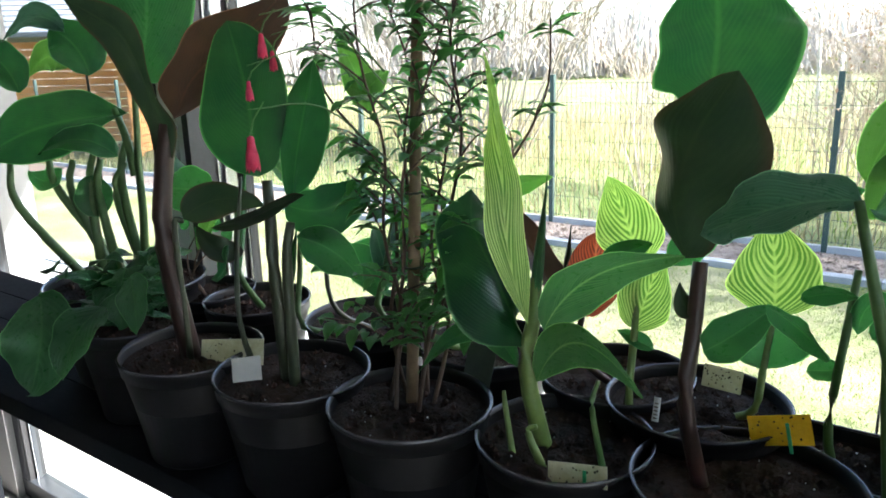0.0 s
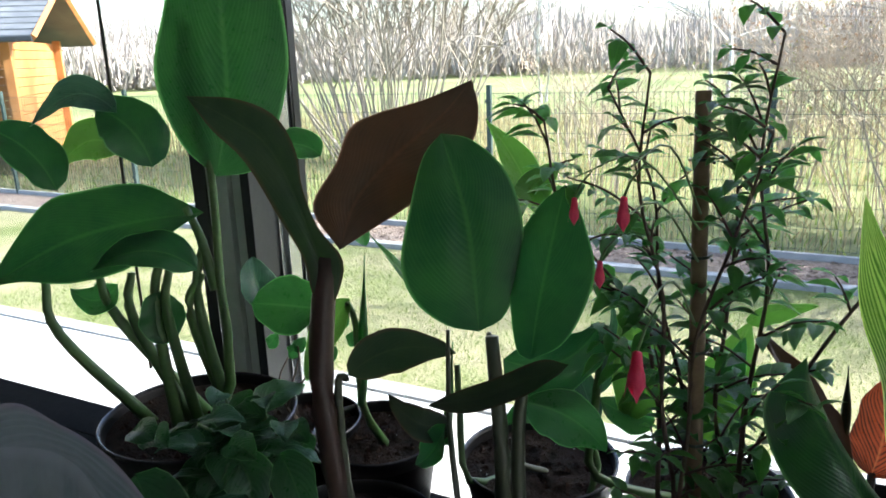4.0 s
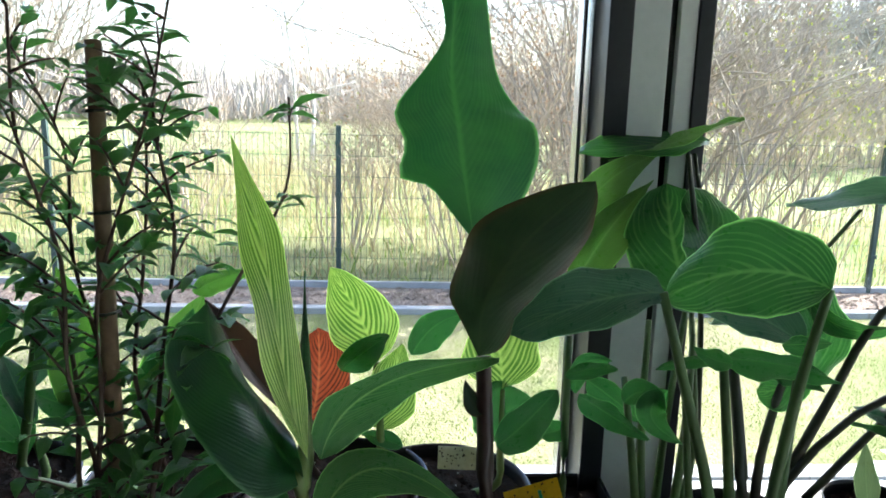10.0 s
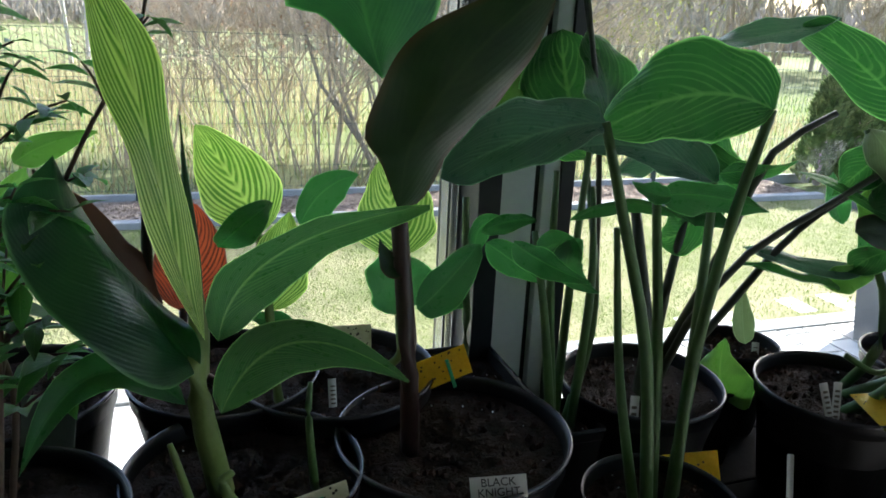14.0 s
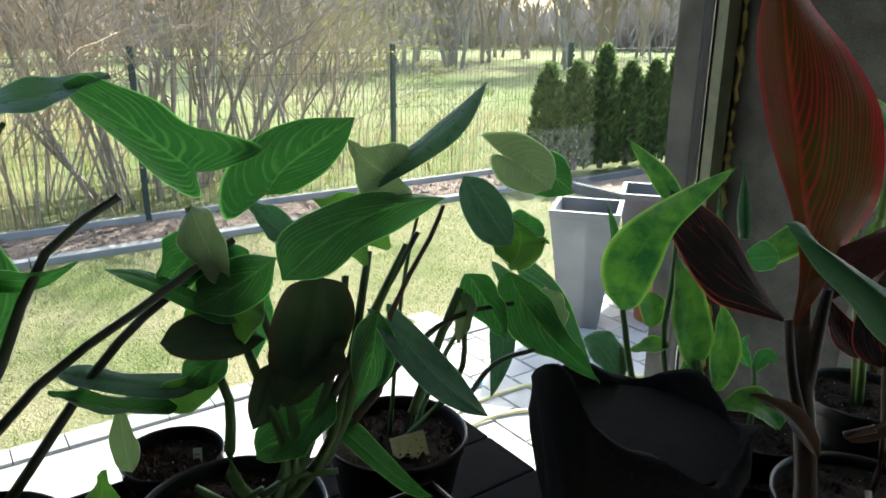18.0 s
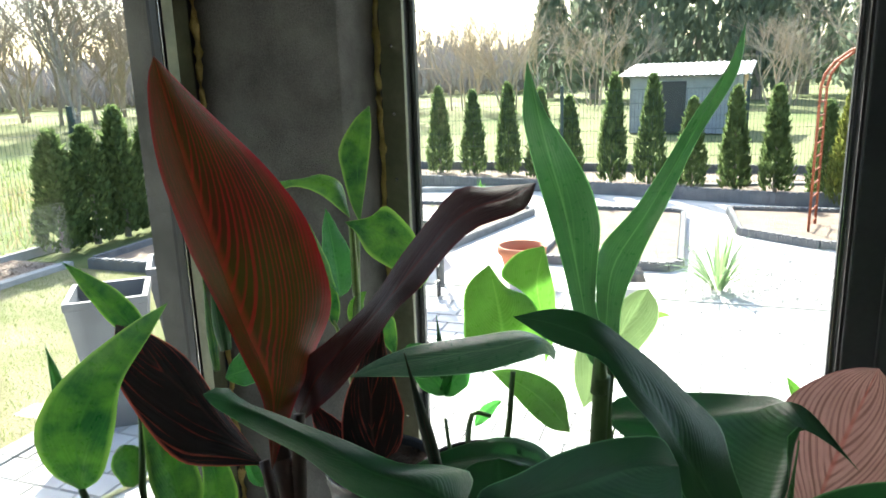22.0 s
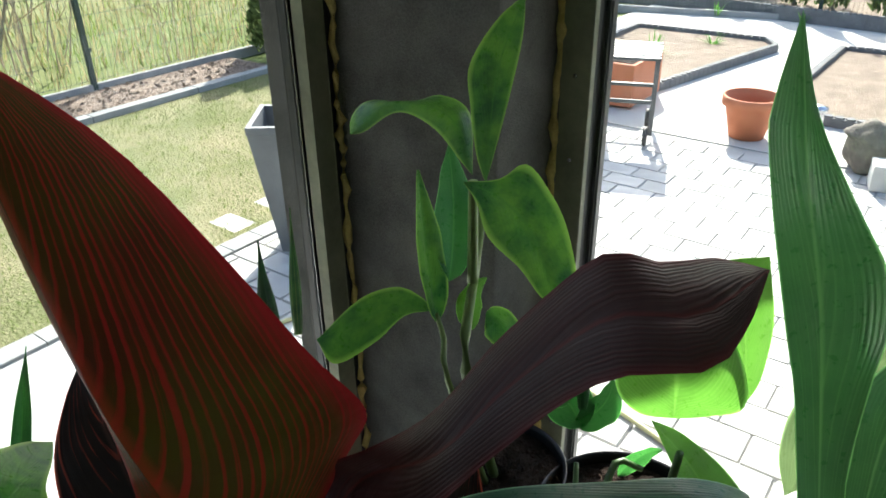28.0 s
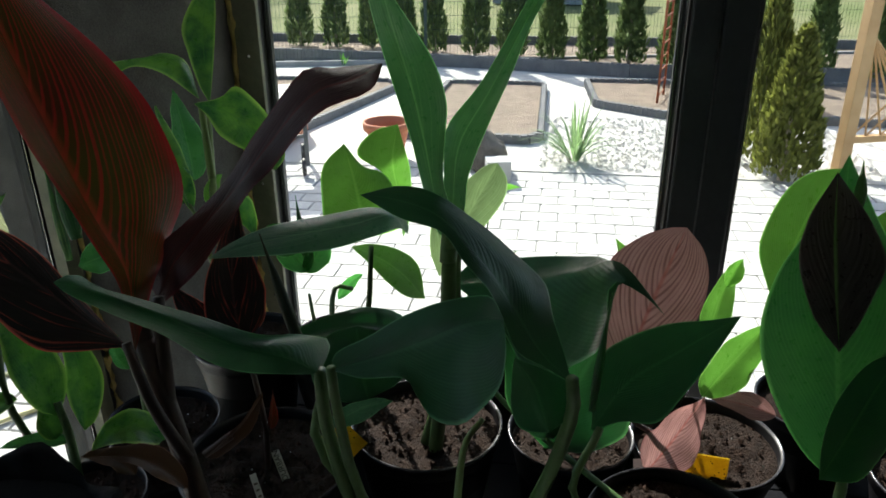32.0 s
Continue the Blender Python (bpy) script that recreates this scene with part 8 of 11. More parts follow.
p = thing("canna", 1.270, 1.235, 0.990, "red-veined canna with one tall burgundy leaf in a black pot", "potted plant", "")
pot_parts(p, 0.115, 0.180, False)
tube("stem", [(1.270, 1.235, 1.150), (1.280, 1.250, 1.280), (1.300, 1.280, 1.380), (1.318, 1.305, 1.455)], 0.0130, 0.0120, M_STEM_BR, p)
blade(p, L_RED, [(1.295, 1.302, 1.454), (1.296, 1.294, 1.543), (1.283, 1.307, 1.611), (1.268, 1.318, 1.683), (1.264, 1.342, 1.781), (1.264, 1.361, 1.865)], [(1.297, 1.305, 1.525), (1.271, 1.307, 1.590), (1.278, 1.337, 1.642), (1.277, 1.363, 1.702), (1.275, 1.381, 1.775), (1.263, 1.371, 1.839)], [(1.296, 1.268, 1.536), (1.432, 1.327, 1.511), (1.425, 1.296, 1.588), (1.358, 1.271, 1.691), (1.333, 1.295, 1.753), (1.312, 1.338, 1.808)])
blade(p, L_BURG, [(1.330, 1.288, 1.501), (1.428, 1.313, 1.506), (1.408, 1.221, 1.601), (1.445, 1.195, 1.639), (1.474, 1.148, 1.692), (1.481, 1.100, 1.709), (1.532, 1.080, 1.719)], [(1.407, 1.348, 1.505), (1.428, 1.297, 1.550), (1.439, 1.253, 1.597), (1.485, 1.218, 1.652), (1.507, 1.170, 1.711), (1.515, 1.133, 1.712), (1.538, 1.108, 1.713)], [(1.397, 1.313, 1.467), (1.364, 1.227, 1.557), (1.376, 1.191, 1.610), (1.413, 1.178, 1.623), (1.438, 1.129, 1.679), (1.450, 1.084, 1.700), (1.488, 1.077, 1.706)], wave=0.05)
tube("petiole", [(1.300, 1.280, 1.380), (1.320, 1.285, 1.450), (1.331, 1.287, 1.503)], 0.0100, 0.0060, M_STEM_BR, p)
tube("petiole", [(1.318, 1.305, 1.445), (1.319, 1.307, 1.520)], 0.0120, 0.0060, M_STEM_BR, p)
tube("petiole", [(1.285, 1.258, 1.330), (1.282, 1.285, 1.400), (1.288, 1.305, 1.470)], 0.0080, 0.0050, M_STEM_BR, p)
blade(p, L_REDDARK, [(1.287, 1.303, 1.466), (1.301, 1.355, 1.486), (1.317, 1.416, 1.518), (1.331, 1.475, 1.547), (1.349, 1.530, 1.574)], [(1.263, 1.348, 1.471), (1.258, 1.390, 1.477), (1.275, 1.445, 1.508), (1.295, 1.487, 1.537), (1.322, 1.509, 1.563)], [(1.309, 1.339, 1.478), (1.326, 1.379, 1.503), (1.350, 1.434, 1.540), (1.360, 1.489, 1.562), (1.357, 1.517, 1.568)])
leaf(p, L_BROWN, (1.188, 1.203, 1.380), (1.184, 1.236, 1.413), (1.169, 1.272, 1.424), 0.030, (-0.141, -0.560, 0.817), "canna", 0.30, 0.030)
tube("petiole", [(1.224, 1.169, 1.417), (1.207, 1.190, 1.405)], 0.0043, 0.0036, M_STEM_BR, p)
leaf(p, L_BROWN, (1.206, 1.189, 1.403), (1.230, 1.163, 1.421), (1.252, 1.145, 1.449), 0.022, (-0.613, -0.779, -0.133), "canna", 0.30, 0.030)

p = thing("canna", 1.548, 1.455, 1.020, "young green canna shoot in a soil-filled black pot", "potted plant", "")
pot_parts(p, 0.085, 0.150, False)
tube("stem", [(1.528, 1.465, 1.146), (1.512, 1.457, 1.246), (1.524, 1.472, 1.281)], 0.0050, 0.0036, M_STEM, p)
leaf(p, L_GREEN, (1.520, 1.467, 1.270), (1.540, 1.463, 1.296), (1.546, 1.445, 1.285), 0.028, (-0.697, -0.690, 0.197), "canna", 0.25, 0.030)
leaf(p, L_GREEN, (1.520, 1.472, 1.276), (1.520, 1.492, 1.300), (1.535, 1.492, 1.323), 0.023, (-0.284, -0.846, 0.451), "canna", 0.25, 0.030)

p = thing("canna", 1.470, 1.255, 0.990, "small red canna seedling in a black pot", "potted plant", "")
pot_parts(p, 0.120, 0.190, False)
tube("stem", [(1.470, 1.255, 1.156), (1.442, 1.238, 1.267), (1.474, 1.267, 1.374)], 0.0043, 0.0036, M_STEM_BR, p)
leaf(p, L_REDDARK, (1.472, 1.268, 1.371), (1.496, 1.284, 1.445), (1.536, 1.282, 1.528), 0.086, (-0.681, -0.650, 0.336), "flame", 0.15, 0.020)
leaf(p, L_REDDARK, (1.461, 1.294, 1.379), (1.459, 1.323, 1.409), (1.461, 1.348, 1.446), 0.042, (-0.468, -0.688, 0.555), "canna", 0.20, 0.030)
leaf(p, L_RED, (1.441, 1.230, 1.255), (1.450, 1.229, 1.273), (1.462, 1.231, 1.303), 0.015, (-0.623, -0.728, 0.288), "lance", 0.30, 0.030)

p = thing("variegated_canna", 1.800, 1.420, 0.990, "tall blotched variegated canna against the plastered pier", "potted plant", "")
pot_parts(p, 0.100, 0.180, False)
tube("stem", [(1.800, 1.420, 1.146), (1.692, 1.395, 1.412), (1.739, 1.416, 1.504), (1.785, 1.432, 1.590)], 0.0072, 0.0050, M_STEM_PALE, p)
blade(p, L_VARIEG, [(1.750, 1.409, 1.617), (1.779, 1.423, 1.669), (1.814, 1.435, 1.727), (1.863, 1.434, 1.793)], [(1.757, 1.426, 1.643), (1.777, 1.448, 1.690), (1.795, 1.461, 1.727), (1.833, 1.451, 1.769)], [(1.771, 1.411, 1.647), (1.807, 1.416, 1.700), (1.841, 1.423, 1.753)])
tube("stem", [(1.735, 1.415, 1.500), (1.742, 1.420, 1.620)], 0.0065, 0.0050, M_STEM_PALE, p)
blade(p, L_VARIEG, [(1.746, 1.423, 1.624), (1.774, 1.462, 1.663), (1.779, 1.512, 1.679), (1.766, 1.564, 1.671), (1.747, 1.600, 1.635)], [(1.750, 1.442, 1.635), (1.765, 1.487, 1.658), (1.768, 1.541, 1.667), (1.753, 1.583, 1.640)], [(1.803, 1.466, 1.670), (1.806, 1.507, 1.683), (1.791, 1.542, 1.673), (1.777, 1.592, 1.671), (1.766, 1.613, 1.651)])
blade(p, L_VARIEG, [(1.733, 1.427, 1.620), (1.738, 1.384, 1.610), (1.731, 1.338, 1.582), (1.705, 1.295, 1.528)], [(1.727, 1.405, 1.603), (1.710, 1.379, 1.577), (1.706, 1.340, 1.557), (1.702, 1.311, 1.534)], [(1.748, 1.390, 1.627), (1.768, 1.370, 1.642), (1.762, 1.335, 1.616), (1.751, 1.309, 1.585), (1.728, 1.286, 1.546)], wave=0.05)
leaf(p, L_VARIEG, (1.695, 1.436, 1.459), (1.722, 1.470, 1.535), (1.751, 1.502, 1.611), 0.041, (-0.199, -0.870, 0.451), "canna", 0.30, 0.020)
leaf(p, L_GREEN, (1.721, 1.438, 1.499), (1.784, 1.476, 1.551), (1.813, 1.504, 1.624), 0.058, (-0.373, -0.679, 0.633), "canna", 0.20, 0.020)
blade(p, L_VARIEG, [(1.697, 1.444, 1.471), (1.678, 1.477, 1.475), (1.646, 1.510, 1.462), (1.609, 1.544, 1.441)], [(1.677, 1.469, 1.465), (1.647, 1.488, 1.439), (1.611, 1.519, 1.417)], [(1.697, 1.458, 1.483), (1.685, 1.485, 1.494), (1.655, 1.516, 1.482)])
leaf(p, L_VARIEG, (1.731, 1.394, 1.469), (1.735, 1.370, 1.451), (1.723, 1.348, 1.410), 0.046, (-0.916, -0.247, 0.317), "canna", 0.25, 0.030)
leaf(p, L_LIME, (1.715, 1.401, 1.452), (1.725, 1.414, 1.481), (1.747, 1.404, 1.504), 0.033, (-0.546, -0.747, 0.379), "canna", 0.25, 0.030)
tube("stem", [(1.780, 1.420, 1.146), (1.676, 1.408, 1.401), (1.692, 1.425, 1.442), (1.698, 1.440, 1.468)], 0.0043, 0.0029, M_STEM_PALE, p)
rolled(p, L_VARIEG, (1.673, 1.651, 1.370), (1.732, 1.706, 1.517), 0.0070)
# ---- plants: along the patio window ----

p = thing("canna", 1.830, 1.235, 0.990, "bright lime-green canna in a black pot by the patio window", "potted plant", "")
pot_parts(p, 0.118, 0.170, False)
blade(p, L_LIME, [(1.765, 1.179, 1.398), (1.766, 1.184, 1.453), (1.765, 1.192, 1.505), (1.761, 1.202, 1.557)], [(1.744, 1.208, 1.404), (1.730, 1.230, 1.433), (1.730, 1.235, 1.480), (1.736, 1.230, 1.528)], [(1.788, 1.148, 1.398), (1.806, 1.124, 1.408), (1.809, 1.126, 1.448), (1.798, 1.147, 1.497), (1.777, 1.178, 1.518)], wave=0.04)
blade(p, L_LIME, [(1.859, 1.134, 1.363), (1.851, 1.135, 1.426), (1.845, 1.145, 1.503), (1.848, 1.135, 1.569)], [(1.852, 1.138, 1.403), (1.836, 1.157, 1.483), (1.817, 1.198, 1.524), (1.829, 1.173, 1.559)], [(1.863, 1.120, 1.411), (1.864, 1.119, 1.482), (1.853, 1.128, 1.536)])
tube("stem", [(1.800, 1.220, 1.150), (1.730, 1.170, 1.280), (1.706, 1.152, 1.410)], 0.0060, 0.0040, M_STEM, p)
tube("stem", [(1.810, 1.255, 1.136), (1.734, 1.235, 1.245), (1.767, 1.236, 1.301), (1.783, 1.209, 1.294)], 0.0058, 0.0036, M_STEM, p)
tube("stem", [(1.780, 1.255, 1.136), (1.721, 1.258, 1.252), (1.741, 1.273, 1.302)], 0.0043, 0.0029, M_STEM, p)
blade(p, L_LIME, [(1.773, 1.205, 1.378), (1.728, 1.148, 1.382), (1.679, 1.097, 1.378), (1.625, 1.053, 1.367)], [(1.737, 1.169, 1.369), (1.684, 1.124, 1.361), (1.642, 1.085, 1.360)], [(1.751, 1.163, 1.395), (1.717, 1.110, 1.402), (1.684, 1.074, 1.393)])
leaf(p, L_GREEN, (1.771, 1.281, 1.328), (1.770, 1.314, 1.367), (1.762, 1.345, 1.388), 0.063, (-0.620, -0.581, 0.527), "canna", 0.20, 0.030)
leaf(p, L_GREEN, (1.767, 1.292, 1.332), (1.791, 1.268, 1.355), (1.806, 1.266, 1.386), 0.046, (-0.719, -0.666, 0.199), "canna", 0.20, 0.030)
leaf(p, L_GREEN, (1.767, 1.295, 1.370), (1.758, 1.322, 1.390), (1.760, 1.340, 1.415), 0.063, (-0.537, -0.637, 0.553), "broad", 0.20, 0.030)
rolled(p, L_GREEN, (1.768, 1.283, 1.358), (1.808, 1.307, 1.451), 0.0070)
leaf(p, L_GREEN, (1.775, 1.234, 1.277), (1.795, 1.217, 1.300), (1.810, 1.198, 1.310), 0.025, (-0.780, -0.601, 0.172), "canna", 0.20, 0.030)

p = thing("canna", 1.900, 0.980, 0.990, "pale green canna in a black pot by the patio window", "potted plant", "")
pot_parts(p, 0.105, 0.170, False)
blade(p, L_TARO_LIME, [(1.817, 1.064, 1.311), (1.853, 1.043, 1.362), (1.898, 1.012, 1.421), (1.945, 0.977, 1.480)], [(1.832, 1.082, 1.356), (1.862, 1.078, 1.408), (1.903, 1.036, 1.450), (1.933, 0.999, 1.477)], [(1.839, 1.038, 1.332), (1.882, 0.996, 1.378), (1.919, 0.963, 1.420), (1.938, 0.960, 1.453)])
tube("stem", [(1.900, 0.980, 1.136), (1.797, 1.039, 1.237), (1.819, 1.045, 1.276)], 0.0036, 0.0029, M_STEM, p)
leaf(p, L_LIME, (2.051, 0.994, 1.396), (2.066, 0.967, 1.396), (2.077, 0.940, 1.391), 0.016, (-0.901, -0.425, -0.091), "lance", 0.20, 0.020)
leaf(p, L_LIME, (2.051, 0.994, 1.396), (2.042, 1.013, 1.397), (2.029, 1.032, 1.392), 0.016, (-0.497, -0.199, 0.845), "lance", 0.20, 0.020)
leaf(p, L_LIME, (2.051, 0.994, 1.396), (2.058, 0.987, 1.401), (2.062, 0.979, 1.400), 0.016, (-0.810, -0.586, 0.031), "lance", 0.20, 0.020)
leaf(p, L_LIME, (2.051, 0.994, 1.396), (2.054, 0.999, 1.404), (2.053, 1.004, 1.407), 0.016, (-0.594, -0.539, 0.598), "lance", 0.20, 0.020)
tube("stem", [(1.900, 1.020, 1.136), (1.921, 1.027, 1.218), (1.971, 1.006, 1.278), (2.051, 0.994, 1.396)], 0.0022, 0.0014, M_STEM, p)
leaf(p, L_LIME, (1.882, 0.989, 1.330), (1.892, 0.967, 1.326), (1.909, 0.935, 1.326), 0.014, (-0.867, -0.449, 0.216), "lance", 0.20, 0.020)

p = thing("canna", 1.600, 1.050, 0.990, "tall green canna with two upright rolled leaves in a black pot", "potted plant", "")
pot_parts(p, 0.115, 0.180, False)
tube("stem", [(1.560, 1.030, 1.150), (1.535, 1.010, 1.320), (1.515, 1.000, 1.500)], 0.0110, 0.0100, M_STEM, p)
blade(p, L_VEE, [(1.513, 1.005, 1.508), (1.536, 1.021, 1.553), (1.577, 1.039, 1.602), (1.580, 1.056, 1.679), (1.559, 1.077, 1.771), (1.550, 1.094, 1.854)], [(1.518, 1.023, 1.530), (1.554, 1.042, 1.571), (1.577, 1.058, 1.615), (1.564, 1.070, 1.667), (1.570, 1.101, 1.770), (1.554, 1.100, 1.807)], [(1.531, 0.998, 1.531), (1.557, 1.014, 1.572), (1.606, 1.018, 1.626), (1.611, 1.017, 1.654), (1.593, 1.024, 1.699), (1.548, 1.044, 1.755), (1.559, 1.077, 1.800)])
blade(p, L_VEE, [(1.514, 1.000, 1.509), (1.543, 1.000, 1.549), (1.600, 1.000, 1.606), (1.600, 0.962, 1.676), (1.584, 0.920, 1.759), (1.620, 0.887, 1.824), (1.660, 0.864, 1.891)], [(1.528, 1.009, 1.531), (1.574, 1.016, 1.582), (1.612, 1.019, 1.624), (1.590, 0.975, 1.684), (1.579, 0.944, 1.736), (1.578, 0.915, 1.791), (1.629, 0.882, 1.840)], [(1.532, 0.985, 1.532), (1.573, 0.984, 1.574), (1.614, 0.962, 1.634), (1.602, 0.937, 1.693), (1.575, 0.910, 1.763), (1.631, 0.871, 1.833)])
tube("petiole", [(1.513, 1.003, 1.480), (1.520, 1.003, 1.530)], 0.0100, 0.0070, M_STEM, p)
blade(p, L_TARO_BLUE, [(1.586, 1.068, 1.484), (1.546, 1.080, 1.526), (1.508, 1.119, 1.526), (1.459, 1.174, 1.529), (1.416, 1.221, 1.530), (1.381, 1.252, 1.527)], [(1.555, 1.074, 1.504), (1.507, 1.094, 1.511), (1.473, 1.128, 1.509), (1.437, 1.170, 1.514), (1.401, 1.215, 1.524)], [(1.594, 1.070, 1.500), (1.552, 1.102, 1.533), (1.510, 1.149, 1.537), (1.463, 1.202, 1.539), (1.424, 1.237, 1.532)])
tube("petiole", [(1.580, 1.050, 1.146), (1.552, 1.007, 1.367), (1.566, 1.011, 1.427)], 0.0043, 0.0029, M_STEM, p)
tube("stem", [(1.570, 1.050, 1.146), (1.552, 0.994, 1.353), (1.568, 1.000, 1.420), (1.598, 0.997, 1.527)], 0.0072, 0.0058, M_STEM, p)
blade(p, L_FORE, [(1.239, 0.852, 1.496), (1.255, 0.880, 1.515), (1.275, 0.901, 1.537), (1.298, 0.928, 1.570), (1.314, 0.978, 1.615), (1.319, 1.019, 1.629), (1.321, 1.056, 1.632)], [(1.246, 0.874, 1.505), (1.251, 0.901, 1.516), (1.268, 0.914, 1.534), (1.273, 0.928, 1.562), (1.289, 0.952, 1.581), (1.307, 0.976, 1.604), (1.310, 1.017, 1.615)], [(1.258, 0.860, 1.516), (1.282, 0.871, 1.537), (1.340, 0.882, 1.546), (1.365, 0.912, 1.565), (1.357, 0.952, 1.599), (1.331, 0.985, 1.633), (1.326, 1.018, 1.641)])

p = thing("canna", 1.330, 0.975, 0.980, "deep green canna with long arching leaves in a black pot", "potted plant", "")
pot_parts(p, 0.115, 0.180, False)
blade(p, L_FORE, [(1.234, 1.078, 1.488), (1.215, 1.099, 1.514), (1.187, 1.141, 1.544), (1.163, 1.185, 1.583), (1.139, 1.218, 1.611), (1.120, 1.233, 1.626)], [(1.206, 1.112, 1.503), (1.206, 1.150, 1.504), (1.204, 1.182, 1.518), (1.186, 1.202, 1.550), (1.163, 1.221, 1.577), (1.126, 1.227, 1.613)], [(1.301, 1.092, 1.487), (1.215, 1.125, 1.538), (1.193, 1.162, 1.564), (1.169, 1.200, 1.590), (1.153, 1.219, 1.606), (1.138, 1.228, 1.625)])
tube("stem", [(1.300, 1.000, 1.136), (1.262, 1.060, 1.300), (1.245, 1.080, 1.420), (1.234, 1.078, 1.492)], 0.0085, 0.0060, M_STEM, p)
tube("stem", [(1.330, 0.975, 1.136), (1.298, 1.103, 1.335), (1.321, 1.112, 1.397), (1.335, 1.110, 1.424)], 0.0065, 0.0050, M_STEM, p)
rolled(p, L_DARK, (1.335, 1.132, 1.440), (1.365, 1.180, 1.568), 0.0060, m=(1.352, 1.159, 1.512))
blade(p, L_FORE, [(1.212, 1.060, 1.508), (1.210, 1.019, 1.525), (1.208, 0.980, 1.544), (1.205, 0.943, 1.566), (1.196, 0.910, 1.579)], [(1.199, 1.029, 1.511), (1.187, 0.990, 1.523), (1.174, 0.977, 1.515), (1.159, 0.962, 1.506), (1.153, 0.939, 1.507), (1.156, 0.922, 1.520), (1.154, 0.908, 1.545), (1.178, 0.906, 1.561)], [(1.231, 1.061, 1.514), (1.232, 1.033, 1.532), (1.232, 1.000, 1.554), (1.230, 0.969, 1.571), (1.229, 0.941, 1.580), (1.224, 0.923, 1.584)], wave=0.03)
tube("stem", [(1.303, 1.004, 1.140), (1.258, 1.055, 1.330), (1.228, 1.062, 1.450), (1.212, 1.060, 1.510)], 0.0060, 0.0045, M_STEM, p)
tube("stem", [(1.340, 0.940, 1.136), (1.300, 0.880, 1.300), (1.262, 0.850, 1.440), (1.239, 0.852, 1.500)], 0.0085, 0.0060, M_STEM, p)
leaf(p, L_TARO_BLUE, (1.415, 1.144, 1.289), (1.442, 1.104, 1.299), (1.463, 1.068, 1.301), 0.032, (-0.848, -0.524, 0.077), "canna", 0.20, 0.020)
leaf(p, L_FORE, (1.676, 1.070, 1.245), (1.652, 1.148, 1.300), (1.560, 1.274, 1.303), 0.066, (-0.271, -0.403, 0.874), "canna", 0.20, 0.020)
leaf(p, L_FORE, (1.411, 1.086, 1.337), (1.430, 1.099, 1.382), (1.447, 1.105, 1.418), 0.140, (-0.690, -0.574, 0.441), "broad", 0.15, 0.020)
tube("stem", [(1.360, 0.975, 1.136), (1.476, 0.978, 1.216), (1.506, 0.955, 1.253)], 0.0058, 0.0036, M_STEM_PALE, p)

p = thing("canna", 1.450, 0.700, 0.970, "green canna with large drooping leaves in a black pot", "potted plant", "")
pot_parts(p, 0.115, 0.180, False)
blade(p, L_FORE, [(1.637, 1.010, 1.386), (1.611, 0.905, 1.411), (1.576, 0.835, 1.449), (1.527, 0.792, 1.486), (1.488, 0.737, 1.436)], [(1.596, 0.947, 1.355), (1.551, 0.895, 1.302), (1.433, 0.829, 1.402), (1.462, 0.807, 1.425), (1.507, 0.802, 1.468), (1.502, 0.763, 1.455)], [(1.664, 0.995, 1.406), (1.649, 0.916, 1.431), (1.606, 0.841, 1.457), (1.567, 0.806, 1.472), (1.535, 0.767, 1.458)])
leaf(p, L_FORE, (1.610, 0.867, 1.131), (1.681, 0.824, 1.206), (1.755, 0.767, 1.275), 0.197, (-0.762, -0.236, 0.603), "canna", 0.15, 0.020)
leaf(p, L_FORE, (1.585, 0.857, 1.170), (1.608, 0.894, 1.268), (1.632, 0.929, 1.362), 0.105, (-0.863, -0.366, 0.349), "canna", 0.20, 0.020)
tube("stem", [(1.450, 0.700, 1.126), (1.619, 0.930, 1.198), (1.643, 0.985, 1.282)], 0.0050, 0.0036, M_STEM, p)
blade(p, L_FORE, [(1.357, 0.823, 1.359), (1.385, 0.787, 1.405), (1.408, 0.734, 1.435), (1.435, 0.667, 1.471)], [(1.367, 0.790, 1.368), (1.373, 0.751, 1.367), (1.394, 0.719, 1.399), (1.418, 0.688, 1.440)], [(1.390, 0.817, 1.428), (1.404, 0.792, 1.450), (1.418, 0.747, 1.464), (1.427, 0.705, 1.467)])
tube("stem", [(1.450, 0.700, 1.126), (1.325, 0.834, 1.290), (1.360, 0.813, 1.363)], 0.0058, 0.0043, M_STEM, p)
rolled(p, L_GREEN, (1.332, 0.826, 1.403), (1.384, 0.811, 1.515), 0.0040)
blade(p, L_FORE, [(1.242, 0.903, 1.516), (1.251, 0.884, 1.481), (1.251, 0.869, 1.433)], [(1.247, 0.905, 1.492), (1.245, 0.904, 1.460), (1.247, 0.894, 1.437)], [(1.263, 0.871, 1.491), (1.272, 0.848, 1.470), (1.266, 0.849, 1.444)])

p = thing("canna", 1.680, 0.620, 0.960, "canna with a pleated pinkish leaf underside in a black pot", "potted plant", "")
pot_parts(p, 0.115, 0.160, False)
blade(p, L_PINK, [(1.597, 0.761, 1.285), (1.609, 0.745, 1.359), (1.623, 0.721, 1.431), (1.632, 0.699, 1.495)], [(1.593, 0.799, 1.334), (1.598, 0.813, 1.396), (1.611, 0.796, 1.450), (1.622, 0.758, 1.483), (1.628, 0.724, 1.495)], [(1.613, 0.715, 1.319), (1.623, 0.673, 1.353), (1.632, 0.662, 1.417), (1.634, 0.673, 1.462)])
leaf(p, L_PINK, (1.570, 0.723, 1.136), (1.596, 0.685, 1.181), (1.626, 0.645, 1.236), 0.081, (-0.912, -0.190, 0.363), "canna", 0.20, 0.030)
